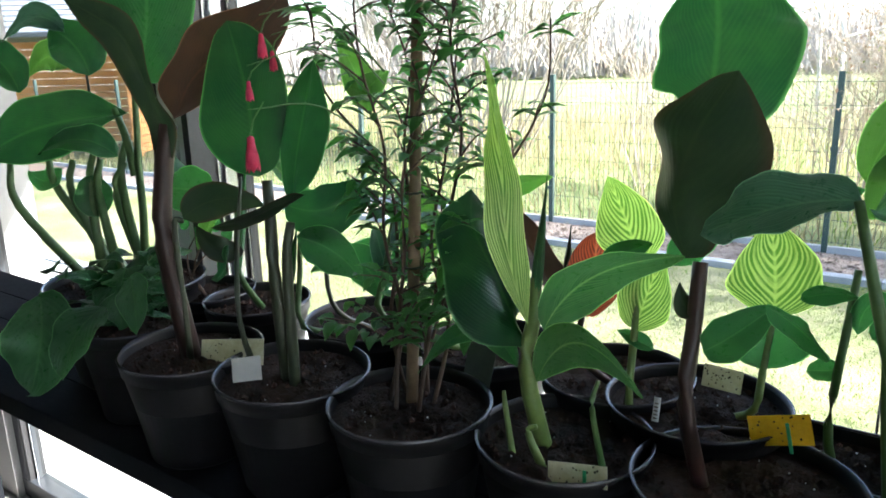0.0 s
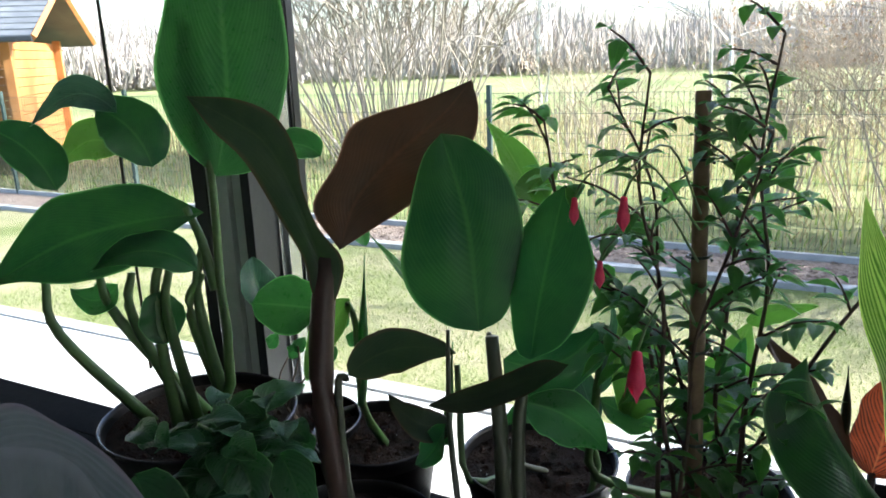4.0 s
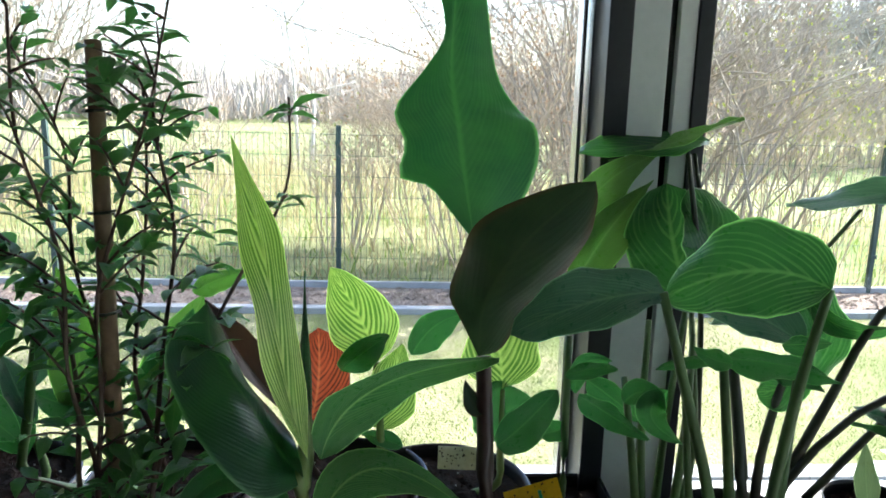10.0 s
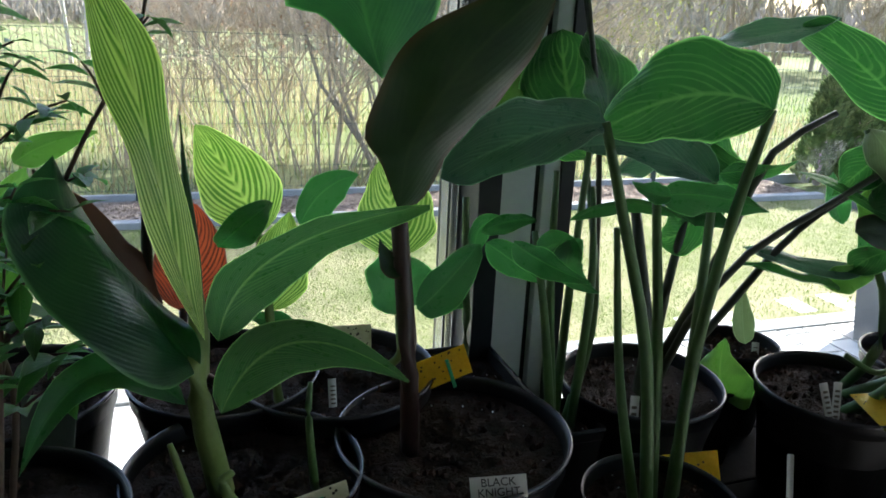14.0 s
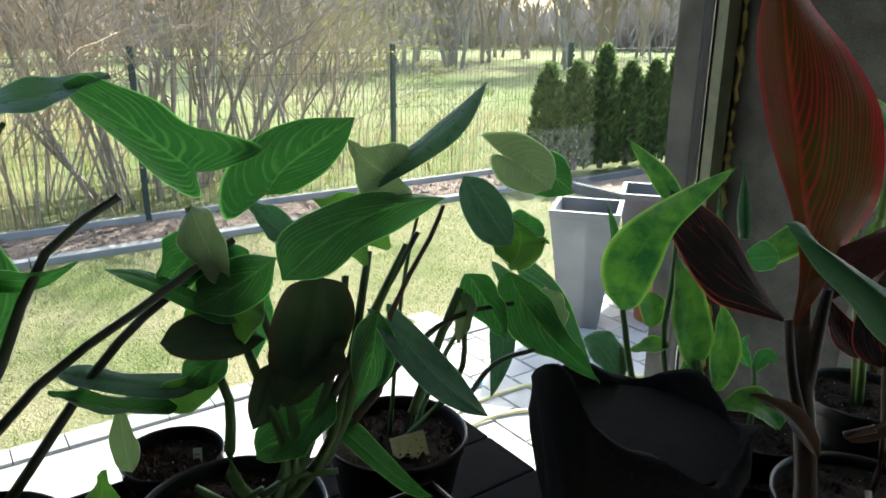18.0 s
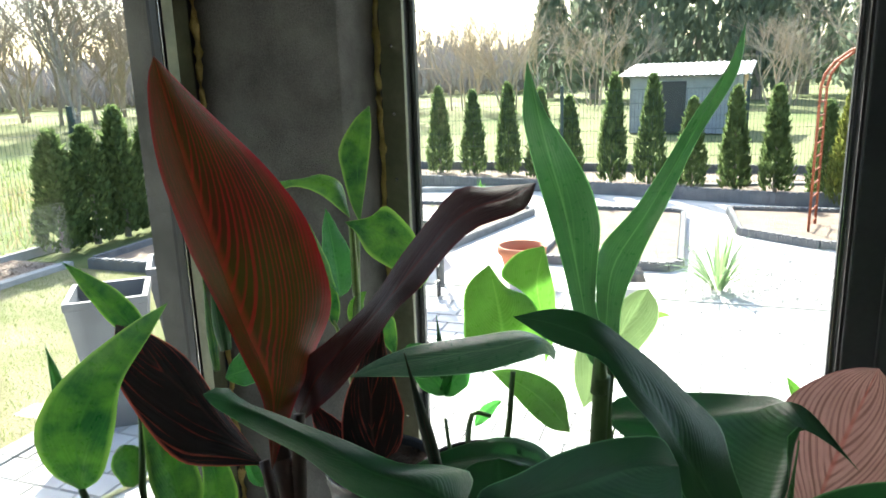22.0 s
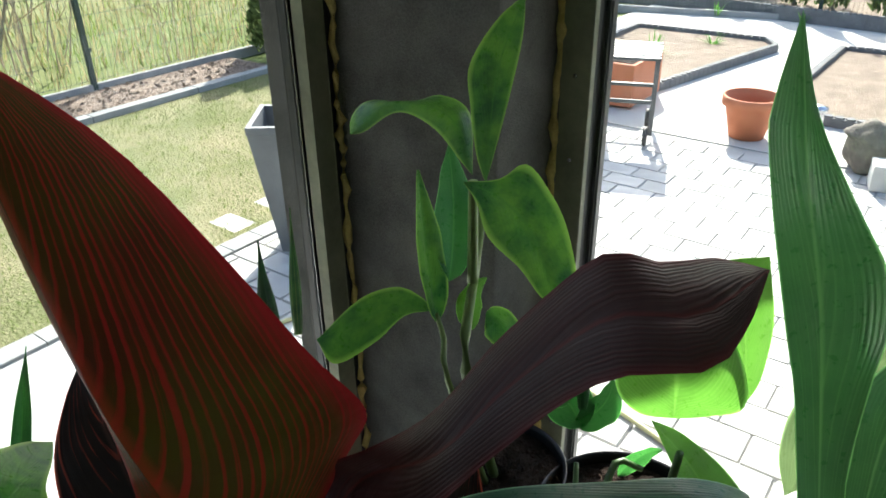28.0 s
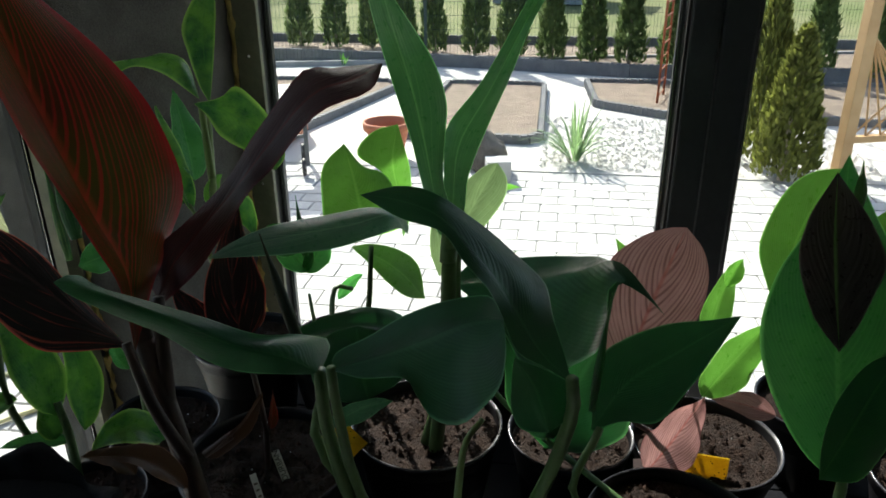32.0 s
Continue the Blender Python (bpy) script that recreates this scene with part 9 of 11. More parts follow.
leaf(p, L_PINK, (1.630, 0.542, 1.211), (1.630, 0.589, 1.226), (1.626, 0.642, 1.235), 0.041, (-0.646, -0.203, 0.736), "lance", 0.20, 0.030)
tube("stem", [(1.670, 0.620, 1.096), (1.567, 0.756, 1.232), (1.594, 0.760, 1.285)], 0.0043, 0.0036, M_STEM_BR, p)
leaf(p, L_LIME, (1.702, 0.631, 1.266), (1.740, 0.619, 1.327), (1.784, 0.585, 1.387), 0.048, (-0.845, -0.211, 0.492), "canna", 0.20, 0.030)
leaf(p, L_LIME, (1.626, 0.648, 1.236), (1.656, 0.600, 1.290), (1.682, 0.556, 1.333), 0.068, (-0.918, -0.192, 0.347), "canna", 0.20, 0.030)
leaf(p, L_LIME, (1.787, 0.747, 1.368), (1.791, 0.762, 1.386), (1.798, 0.775, 1.408), 0.023, (-0.796, -0.370, 0.478), "lance", 0.30, 0.020)
leaf(p, L_LIME, (1.791, 0.736, 1.368), (1.799, 0.734, 1.381), (1.806, 0.740, 1.399), 0.020, (-0.839, -0.311, 0.446), "lance", 0.30, 0.020)
tube("stem", [(1.780, 0.680, 1.096), (1.770, 0.738, 1.330), (1.788, 0.745, 1.368)], 0.0029, 0.0022, M_STEM, p)
leaf(p, L_LIME, (1.750, 0.607, 1.355), (1.763, 0.595, 1.379), (1.771, 0.583, 1.395), 0.031, (-0.910, -0.153, 0.386), "lance", 0.30, 0.020)

p = thing("canna", 1.450, 0.450, 0.960, "broad translucent green canna in a black pot on the patio side", "potted plant", "")
pot_parts(p, 0.115, 0.160, False)
blade(p, L_GREEN, [(1.395, 0.545, 1.288), (1.432, 0.553, 1.382), (1.480, 0.559, 1.498), (1.536, 0.555, 1.628)], [(1.411, 0.584, 1.317), (1.430, 0.622, 1.376), (1.454, 0.639, 1.441), (1.482, 0.624, 1.500), (1.512, 0.587, 1.558)], [(1.425, 0.496, 1.316), (1.456, 0.469, 1.381), (1.482, 0.460, 1.440), (1.506, 0.483, 1.505), (1.525, 0.518, 1.563)])
blade(p, L_LIME, [(1.534, 0.595, 1.423), (1.563, 0.586, 1.494), (1.593, 0.557, 1.558), (1.610, 0.526, 1.591)], [(1.546, 0.615, 1.462), (1.563, 0.625, 1.507), (1.590, 0.598, 1.564), (1.604, 0.566, 1.586)], [(1.563, 0.558, 1.481), (1.583, 0.541, 1.526), (1.600, 0.524, 1.564)])
# another leaf's shadow, built as a near-black blade just in front
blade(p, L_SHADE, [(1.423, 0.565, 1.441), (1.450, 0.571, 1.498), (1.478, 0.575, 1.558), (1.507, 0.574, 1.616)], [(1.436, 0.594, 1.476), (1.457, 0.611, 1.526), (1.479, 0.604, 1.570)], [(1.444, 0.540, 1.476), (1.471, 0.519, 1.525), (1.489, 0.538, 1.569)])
blade(p, L_DEEP, [(1.353, 0.585, 1.326), (1.371, 0.560, 1.373), (1.390, 0.536, 1.419), (1.405, 0.512, 1.460)], [(1.365, 0.585, 1.361), (1.379, 0.577, 1.401), (1.396, 0.549, 1.442)], [(1.357, 0.544, 1.328), (1.375, 0.514, 1.369), (1.391, 0.502, 1.415)])
leaf(p, L_LIME, (1.550, 0.500, 1.393), (1.587, 0.476, 1.470), (1.622, 0.453, 1.541), 0.106, (-0.883, 0.096, 0.460), "canna", 0.15, 0.020)
tube("stem", [(1.450, 0.450, 1.096), (1.373, 0.545, 1.257), (1.391, 0.544, 1.297)], 0.0072, 0.0058, M_STEM, p)
rolled(p, L_LIME, (1.514, 0.542, 1.575), (1.535, 0.539, 1.621), 0.0060)

p = thing("soil_pot", 1.800, 0.420, 0.980, "black pot with sunlit crumbly soil", "plant pot", "soil-filled pots on the corner table")
pot_parts(p, 0.098, 0.150, False)
tube("stub", [(1.800, 0.420, 1.11), (1.810, 0.430, 1.17)], 0.006, 0.004, M_STEM_PALE, p, 3, 7)

p = thing("soil_pot", 1.620, 0.300, 0.980, "black pot with sunlit crumbly soil", "plant pot", "soil-filled pots on the corner table")
pot_parts(p, 0.098, 0.150, False)
tube("stub", [(1.620, 0.300, 1.11), (1.630, 0.310, 1.17)], 0.006, 0.004, M_STEM_PALE, p, 3, 7)

p = thing("soil_pot", 1.660, 0.830, 0.980, "black pot with sunlit crumbly soil", "plant pot", "soil-filled pots on the corner table")
pot_parts(p, 0.098, 0.150, False)
tube("stub", [(1.660, 0.830, 1.11), (1.670, 0.840, 1.17)], 0.006, 0.004, M_STEM_PALE, p, 3, 7)

p = thing("soil_pot", 1.840, 0.720, 0.980, "black pot with sunlit crumbly soil", "plant pot", "soil-filled pots on the corner table")
pot_parts(p, 0.098, 0.150, False)
tube("stub", [(1.840, 0.720, 1.11), (1.850, 0.730, 1.17)], 0.006, 0.004, M_STEM_PALE, p, 3, 7)

p = thing("soil_pot", 1.220, 0.720, 0.980, "black pot with dark soil", "plant pot", "soil-filled pots on the corner table")
pot_parts(p, 0.098, 0.150, False)
tube("stub", [(1.220, 0.720, 1.11), (1.230, 0.730, 1.17)], 0.006, 0.004, M_STEM_PALE, p, 3, 7)

p = thing("soil_pot", 1.520, 1.450, 0.980, "black pot with dark soil by the pier", "plant pot", "soil-filled pots on the corner table")
pot_parts(p, 0.098, 0.150, False)
tube("stub", [(1.520, 1.450, 1.11), (1.530, 1.460, 1.17)], 0.006, 0.004, M_STEM_PALE, p, 3, 7)
# ---- plants on the floor below the bench ----

p = thing("floor_plant", -1.050, 1.120, 0.200, "leafy plant in a pot on the floor below the bench", "potted plant", "")
pot_parts(p, 0.110, 0.220, False)
tube("stem", [(-1.036, 1.106, 0.410), (-0.937, 1.011, 0.654)], 0.004, 0.003, M_STEM_DK, p, 4, 6)
leaf(p, L_SHRUB, (-0.937, 1.011, 0.654), (-0.890, 0.996, 0.659), (-0.842, 0.981, 0.633), 0.07, (0.21, -0.13, 1), "canna", 0.2, 0.05, nu=6, nv=10)
tube("stem", [(-1.040, 1.137, 0.410), (-0.971, 1.251, 0.654)], 0.004, 0.003, M_STEM_DK, p, 4, 6)
leaf(p, L_SHRUB, (-0.971, 1.251, 0.654), (-0.941, 1.291, 0.669), (-0.911, 1.331, 0.654), 0.07, (-0.12, -0.26, 1), "canna", 0.2, 0.05, nu=6, nv=10)
tube("stem", [(-1.068, 1.129, 0.410), (-1.159, 1.171, 0.664)], 0.004, 0.003, M_STEM_DK, p, 4, 6)
leaf(p, L_SHRUB, (-1.159, 1.171, 0.664), (-1.123, 1.137, 0.687), (-1.086, 1.103, 0.680), 0.07, (-0.22, 0.39, 1), "canna", 0.2, 0.05, nu=6, nv=10)
tube("stem", [(-1.065, 1.107, 0.410), (-1.172, 1.017, 0.819)], 0.004, 0.003, M_STEM_DK, p, 4, 6)
leaf(p, L_SHRUB, (-1.172, 1.017, 0.819), (-1.221, 1.009, 0.822), (-1.271, 1.001, 0.794), 0.07, (0.34, 0.40, 1), "canna", 0.2, 0.05, nu=6, nv=10)
tube("stem", [(-1.064, 1.106, 0.410), (-1.164, 1.007, 0.591)], 0.004, 0.003, M_STEM_DK, p, 4, 6)
leaf(p, L_SHRUB, (-1.164, 1.007, 0.591), (-1.159, 0.957, 0.613), (-1.155, 0.907, 0.604), 0.07, (0.38, 0.38, 1), "canna", 0.2, 0.05, nu=6, nv=10)
tube("stem", [(-1.052, 1.100, 0.410), (-1.061, 0.992, 0.666)], 0.004, 0.003, M_STEM_DK, p, 4, 6)
leaf(p, L_SHRUB, (-1.061, 0.992, 0.666), (-1.111, 0.991, 0.684), (-1.161, 0.989, 0.672), 0.07, (0.10, 0.26, 1), "canna", 0.2, 0.05, nu=6, nv=10)
tube("stem", [(-1.070, 1.118, 0.410), (-1.225, 1.103, 0.719)], 0.004, 0.003, M_STEM_DK, p, 4, 6)
leaf(p, L_SHRUB, (-1.225, 1.103, 0.719), (-1.212, 1.055, 0.742), (-1.199, 1.007, 0.735), 0.07, (0.16, -0.30, 1), "canna", 0.2, 0.05, nu=6, nv=10)
tube("stem", [(-1.067, 1.130, 0.410), (-1.136, 1.168, 0.638)], 0.004, 0.003, M_STEM_DK, p, 4, 6)
leaf(p, L_SHRUB, (-1.136, 1.168, 0.638), (-1.101, 1.204, 0.637), (-1.066, 1.240, 0.605), 0.07, (-0.02, 0.23, 1), "canna", 0.2, 0.05, nu=6, nv=10)
tube("stem", [(-1.037, 1.105, 0.410), (-0.960, 1.021, 0.821)], 0.004, 0.003, M_STEM_DK, p, 4, 6)
leaf(p, L_SHRUB, (-0.960, 1.021, 0.821), (-0.910, 1.025, 0.822), (-0.861, 1.030, 0.793), 0.07, (-0.35, 0.29, 1), "canna", 0.2, 0.05, nu=6, nv=10)

p = thing("floor_plant", -0.820, 1.050, 0.200, "leafy plant in a pot on the floor below the bench", "potted plant", "")
pot_parts(p, 0.110, 0.220, False)
tube("stem", [(-0.808, 1.066, 0.410), (-0.743, 1.149, 0.692)], 0.004, 0.003, M_STEM_DK, p, 4, 6)
leaf(p, L_SHRUB, (-0.743, 1.149, 0.692), (-0.694, 1.139, 0.712), (-0.645, 1.129, 0.701), 0.07, (0.23, 0.14, 1), "canna", 0.2, 0.05, nu=6, nv=10)
tube("stem", [(-0.809, 1.067, 0.410), (-0.755, 1.148, 0.807)], 0.004, 0.003, M_STEM_DK, p, 4, 6)
leaf(p, L_SHRUB, (-0.755, 1.148, 0.807), (-0.798, 1.123, 0.805), (-0.842, 1.098, 0.773), 0.07, (-0.15, 0.27, 1), "canna", 0.2, 0.05, nu=6, nv=10)
tube("stem", [(-0.806, 1.064, 0.410), (-0.745, 1.124, 0.583)], 0.004, 0.003, M_STEM_DK, p, 4, 6)
leaf(p, L_SHRUB, (-0.745, 1.124, 0.583), (-0.774, 1.165, 0.593), (-0.803, 1.206, 0.573), 0.07, (-0.01, -0.25, 1), "canna", 0.2, 0.05, nu=6, nv=10)
tube("stem", [(-0.800, 1.050, 0.410), (-0.717, 1.051, 0.656)], 0.004, 0.003, M_STEM_DK, p, 4, 6)
leaf(p, L_SHRUB, (-0.717, 1.051, 0.656), (-0.765, 1.039, 0.668), (-0.814, 1.027, 0.650), 0.07, (0.17, -0.05, 1), "canna", 0.2, 0.05, nu=6, nv=10)
tube("stem", [(-0.835, 1.063, 0.410), (-0.947, 1.163, 0.735)], 0.004, 0.003, M_STEM_DK, p, 4, 6)
leaf(p, L_SHRUB, (-0.947, 1.163, 0.735), (-0.973, 1.120, 0.730), (-0.999, 1.078, 0.696), 0.07, (-0.16, 0.37, 1), "canna", 0.2, 0.05, nu=6, nv=10)
tube("stem", [(-0.801, 1.045, 0.410), (-0.729, 1.029, 0.641)], 0.004, 0.003, M_STEM_DK, p, 4, 6)
leaf(p, L_SHRUB, (-0.729, 1.029, 0.641), (-0.679, 1.030, 0.639), (-0.629, 1.032, 0.608), 0.07, (-0.34, 0.39, 1), "canna", 0.2, 0.05, nu=6, nv=10)
tube("stem", [(-0.801, 1.043, 0.410), (-0.751, 1.026, 0.651)], 0.004, 0.003, M_STEM_DK, p, 4, 6)
leaf(p, L_SHRUB, (-0.751, 1.026, 0.651), (-0.708, 1.000, 0.665), (-0.665, 0.975, 0.648), 0.07, (0.32, -0.16, 1), "canna", 0.2, 0.05, nu=6, nv=10)
tube("stem", [(-0.807, 1.035, 0.410), (-0.728, 0.939, 0.777)], 0.004, 0.003, M_STEM_DK, p, 4, 6)
leaf(p, L_SHRUB, (-0.728, 0.939, 0.777), (-0.753, 0.895, 0.793), (-0.777, 0.852, 0.779), 0.07, (-0.03, 0.36, 1), "canna", 0.2, 0.05, nu=6, nv=10)
tube("stem", [(-0.804, 1.062, 0.410), (-0.730, 1.115, 0.670)], 0.004, 0.003, M_STEM_DK, p, 4, 6)
leaf(p, L_SHRUB, (-0.730, 1.115, 0.670), (-0.780, 1.120, 0.690), (-0.830, 1.125, 0.680), 0.07, (-0.34, -0.07, 1), "canna", 0.2, 0.05, nu=6, nv=10)

p = thing("floor_plant", -0.620, 1.160, 0.200, "leafy plant in a pot on the floor below the bench", "potted plant", "")
pot_parts(p, 0.110, 0.220, False)
tube("stem", [(-0.602, 1.151, 0.410), (-0.461, 1.082, 0.607)], 0.004, 0.003, M_STEM_DK, p, 4, 6)
leaf(p, L_SHRUB, (-0.461, 1.082, 0.607), (-0.457, 1.132, 0.616), (-0.454, 1.182, 0.595), 0.07, (0.32, -0.12, 1), "canna", 0.2, 0.05, nu=6, nv=10)
tube("stem", [(-0.640, 1.159, 0.410), (-0.796, 1.151, 0.604)], 0.004, 0.003, M_STEM_DK, p, 4, 6)
leaf(p, L_SHRUB, (-0.796, 1.151, 0.604), (-0.746, 1.147, 0.604), (-0.696, 1.142, 0.574), 0.07, (-0.30, -0.02, 1), "canna", 0.2, 0.05, nu=6, nv=10)
tube("stem", [(-0.640, 1.158, 0.410), (-0.727, 1.148, 0.769)], 0.004, 0.003, M_STEM_DK, p, 4, 6)
leaf(p, L_SHRUB, (-0.727, 1.148, 0.769), (-0.769, 1.121, 0.769), (-0.811, 1.094, 0.739), 0.07, (-0.23, -0.34, 1), "canna", 0.2, 0.05, nu=6, nv=10)
tube("stem", [(-0.639, 1.154, 0.410), (-0.752, 1.121, 0.712)], 0.004, 0.003, M_STEM_DK, p, 4, 6)
leaf(p, L_SHRUB, (-0.752, 1.121, 0.712), (-0.706, 1.101, 0.716), (-0.660, 1.081, 0.690), 0.07, (-0.13, -0.03, 1), "canna", 0.2, 0.05, nu=6, nv=10)
tube("stem", [(-0.601, 1.153, 0.410), (-0.524, 1.126, 0.643)], 0.004, 0.003, M_STEM_DK, p, 4, 6)
leaf(p, L_SHRUB, (-0.524, 1.126, 0.643), (-0.569, 1.148, 0.659), (-0.613, 1.170, 0.644), 0.07, (-0.18, -0.26, 1), "canna", 0.2, 0.05, nu=6, nv=10)
tube("stem", [(-0.622, 1.140, 0.410), (-0.636, 1.027, 0.715)], 0.004, 0.003, M_STEM_DK, p, 4, 6)
leaf(p, L_SHRUB, (-0.636, 1.027, 0.715), (-0.586, 1.032, 0.718), (-0.536, 1.036, 0.690), 0.07, (-0.32, -0.11, 1), "canna", 0.2, 0.05, nu=6, nv=10)
tube("stem", [(-0.603, 1.149, 0.410), (-0.485, 1.068, 0.827)], 0.004, 0.003, M_STEM_DK, p, 4, 6)
leaf(p, L_SHRUB, (-0.485, 1.068, 0.827), (-0.519, 1.105, 0.839), (-0.553, 1.142, 0.821), 0.07, (0.32, -0.13, 1), "canna", 0.2, 0.05, nu=6, nv=10)
tube("stem", [(-0.636, 1.172, 0.410), (-0.707, 1.224, 0.753)], 0.004, 0.003, M_STEM_DK, p, 4, 6)
leaf(p, L_SHRUB, (-0.707, 1.224, 0.753), (-0.756, 1.232, 0.759), (-0.805, 1.240, 0.735), 0.07, (0.26, 0.01, 1), "canna", 0.2, 0.05, nu=6, nv=10)
tube("stem", [(-0.604, 1.172, 0.410), (-0.505, 1.241, 0.564)], 0.004, 0.003, M_STEM_DK, p, 4, 6)
leaf(p, L_SHRUB, (-0.505, 1.241, 0.564), (-0.468, 1.274, 0.579), (-0.431, 1.308, 0.564), 0.07, (-0.22, 0.02, 1), "canna", 0.2, 0.05, nu=6, nv=10)

p = thing("floor_plant", -1.300, 1.200, 0.200, "leafy plant in a pot on the floor below the bench", "potted plant", "")
pot_parts(p, 0.110, 0.220, False)
tube("stem", [(-1.320, 1.198, 0.410), (-1.450, 1.181, 0.634)], 0.004, 0.003, M_STEM_DK, p, 4, 6)
leaf(p, L_SHRUB, (-1.450, 1.181, 0.634), (-1.436, 1.134, 0.648), (-1.421, 1.086, 0.633), 0.07, (-0.38, -0.21, 1), "canna", 0.2, 0.05, nu=6, nv=10)
tube("stem", [(-1.311, 1.217, 0.410), (-1.375, 1.321, 0.824)], 0.004, 0.003, M_STEM_DK, p, 4, 6)
leaf(p, L_SHRUB, (-1.375, 1.321, 0.824), (-1.424, 1.312, 0.839), (-1.473, 1.303, 0.824), 0.07, (-0.32, 0.15, 1), "canna", 0.2, 0.05, nu=6, nv=10)
tube("stem", [(-1.311, 1.184, 0.410), (-1.363, 1.110, 0.617)], 0.004, 0.003, M_STEM_DK, p, 4, 6)
leaf(p, L_SHRUB, (-1.363, 1.110, 0.617), (-1.406, 1.136, 0.640), (-1.448, 1.162, 0.634), 0.07, (-0.10, -0.38, 1), "canna", 0.2, 0.05, nu=6, nv=10)
tube("stem", [(-1.292, 1.182, 0.410), (-1.258, 1.101, 0.793)], 0.004, 0.003, M_STEM_DK, p, 4, 6)
leaf(p, L_SHRUB, (-1.258, 1.101, 0.793), (-1.266, 1.052, 0.818), (-1.274, 1.002, 0.812), 0.07, (-0.09, 0.13, 1), "canna", 0.2, 0.05, nu=6, nv=10)
tube("stem", [(-1.319, 1.194, 0.410), (-1.424, 1.162, 0.708)], 0.004, 0.003, M_STEM_DK, p, 4, 6)
leaf(p, L_SHRUB, (-1.424, 1.162, 0.708), (-1.396, 1.121, 0.731), (-1.368, 1.079, 0.723), 0.07, (0.34, -0.30, 1), "canna", 0.2, 0.05, nu=6, nv=10)
tube("stem", [(-1.288, 1.184, 0.410), (-1.247, 1.131, 0.591)], 0.004, 0.003, M_STEM_DK, p, 4, 6)
leaf(p, L_SHRUB, (-1.247, 1.131, 0.591), (-1.217, 1.172, 0.589), (-1.188, 1.212, 0.556), 0.07, (-0.05, -0.32, 1), "canna", 0.2, 0.05, nu=6, nv=10)
tube("stem", [(-1.318, 1.208, 0.410), (-1.406, 1.245, 0.800)], 0.004, 0.003, M_STEM_DK, p, 4, 6)
leaf(p, L_SHRUB, (-1.406, 1.245, 0.800), (-1.362, 1.269, 0.818), (-1.319, 1.293, 0.806), 0.07, (0.02, -0.25, 1), "canna", 0.2, 0.05, nu=6, nv=10)
tube("stem", [(-1.311, 1.217, 0.410), (-1.370, 1.312, 0.629)], 0.004, 0.003, M_STEM_DK, p, 4, 6)
leaf(p, L_SHRUB, (-1.370, 1.312, 0.629), (-1.326, 1.288, 0.630), (-1.281, 1.265, 0.600), 0.07, (-0.05, -0.18, 1), "canna", 0.2, 0.05, nu=6, nv=10)
tube("stem", [(-1.314, 1.185, 0.410), (-1.364, 1.131, 0.800)], 0.004, 0.003, M_STEM_DK, p, 4, 6)
leaf(p, L_SHRUB, (-1.364, 1.131, 0.800), (-1.332, 1.169, 0.805), (-1.299, 1.208, 0.780), 0.07, (0.04, -0.04, 1), "canna", 0.2, 0.05, nu=6, nv=10)
# ---- labels and sticky traps ----
card("sticky_trap", "yellow sticky trap with stuck gnats on a green clip", M_YELLOW, (0.188, 1.627, 1.364), (0.252, 1.630, 1.382), (0.199, 1.619, 1.333), specks=16, clip=True)
card("sticky_trap", "faded yellow sticky trap lying in the pot", M_YELLOW_PALE, (0.013, 1.453, 1.336), (0.078, 1.463, 1.344), (0.027, 1.448, 1.317), specks=14, clip=True)
card("sticky_trap", "faded sticky trap stuck in the pot", M_YELLOW_PALE, (-0.572, 1.460, 1.357), (-0.464, 1.492, 1.370), (-0.574, 1.445, 1.320), specks=18)
card("sticky_trap", "speckled white sticky trap by the window", M_YELLOW_PALE, (0.113, 1.710, 1.383), (0.162, 1.708, 1.382), (0.116, 1.703, 1.355), specks=30)
card("sticky_trap", "yellow sticky trap with stuck gnats", M_YELLOW, (0.411, 1.498, 1.292), (0.474, 1.477, 1.302), (0.425, 1.480, 1.258), specks=10)
card("sticky_trap", "yellow sticky trap lying on soil", M_YELLOW, (0.667, 1.494, 1.335), (0.730, 1.486, 1.335), (0.673, 1.430, 1.322), specks=16)
card("sticky_trap", "square pale sticky trap", M_YELLOW_PALE, (0.885, 1.574, 1.302), (0.923, 1.557, 1.310), (0.911, 1.549, 1.271), specks=16)
card("sticky_trap", "yellow sticky trap standing in a pot", M_YELLOW, (1.474, 1.160, 1.236), (1.494, 1.136, 1.258), (1.466, 1.136, 1.188), specks=12)
card("sticky_trap", "small yellow sticky trap in a sunlit pot", M_YELLOW, (1.621, 0.653, 1.139), (1.627, 0.589, 1.129), (1.604, 0.663, 1.104), specks=14)
card("plant_label", "blank white plastic plant label", M_WHITE, (-0.447, 1.410, 1.372), (-0.403, 1.425, 1.382), (-0.440, 1.400, 1.341), bars=0)
card("plant_label", "white plant label lettered in black marker", M_WHITE, (0.197, 1.443, 1.345), (0.244, 1.427, 1.352), (0.194, 1.437, 1.326), words=("BLACK", "KNIGHT"))
card("plant_label", "greenish clear plastic plant label", M_CLEAR, (-0.187, 1.613, 1.386), (-0.142, 1.611, 1.382), (-0.187, 1.599, 1.328), bars=0)
card("plant_label", "narrow white plant label with unreadable writing", M_WHITE, (0.094, 1.589, 1.380), (0.102, 1.589, 1.380), (0.094, 1.582, 1.352), bars=5)
card("plant_label", "narrow white plant label lettered in black", M_WHITE, (1.353, 1.190, 1.292), (1.358, 1.182, 1.294), (1.344, 1.178, 1.257), words=("DURBAN",), upright=True)
card("plant_label", "narrow white plant label", M_WHITE, (1.302, 1.198, 1.299), (1.306, 1.192, 1.300), (1.293, 1.185, 1.263), bars=4)
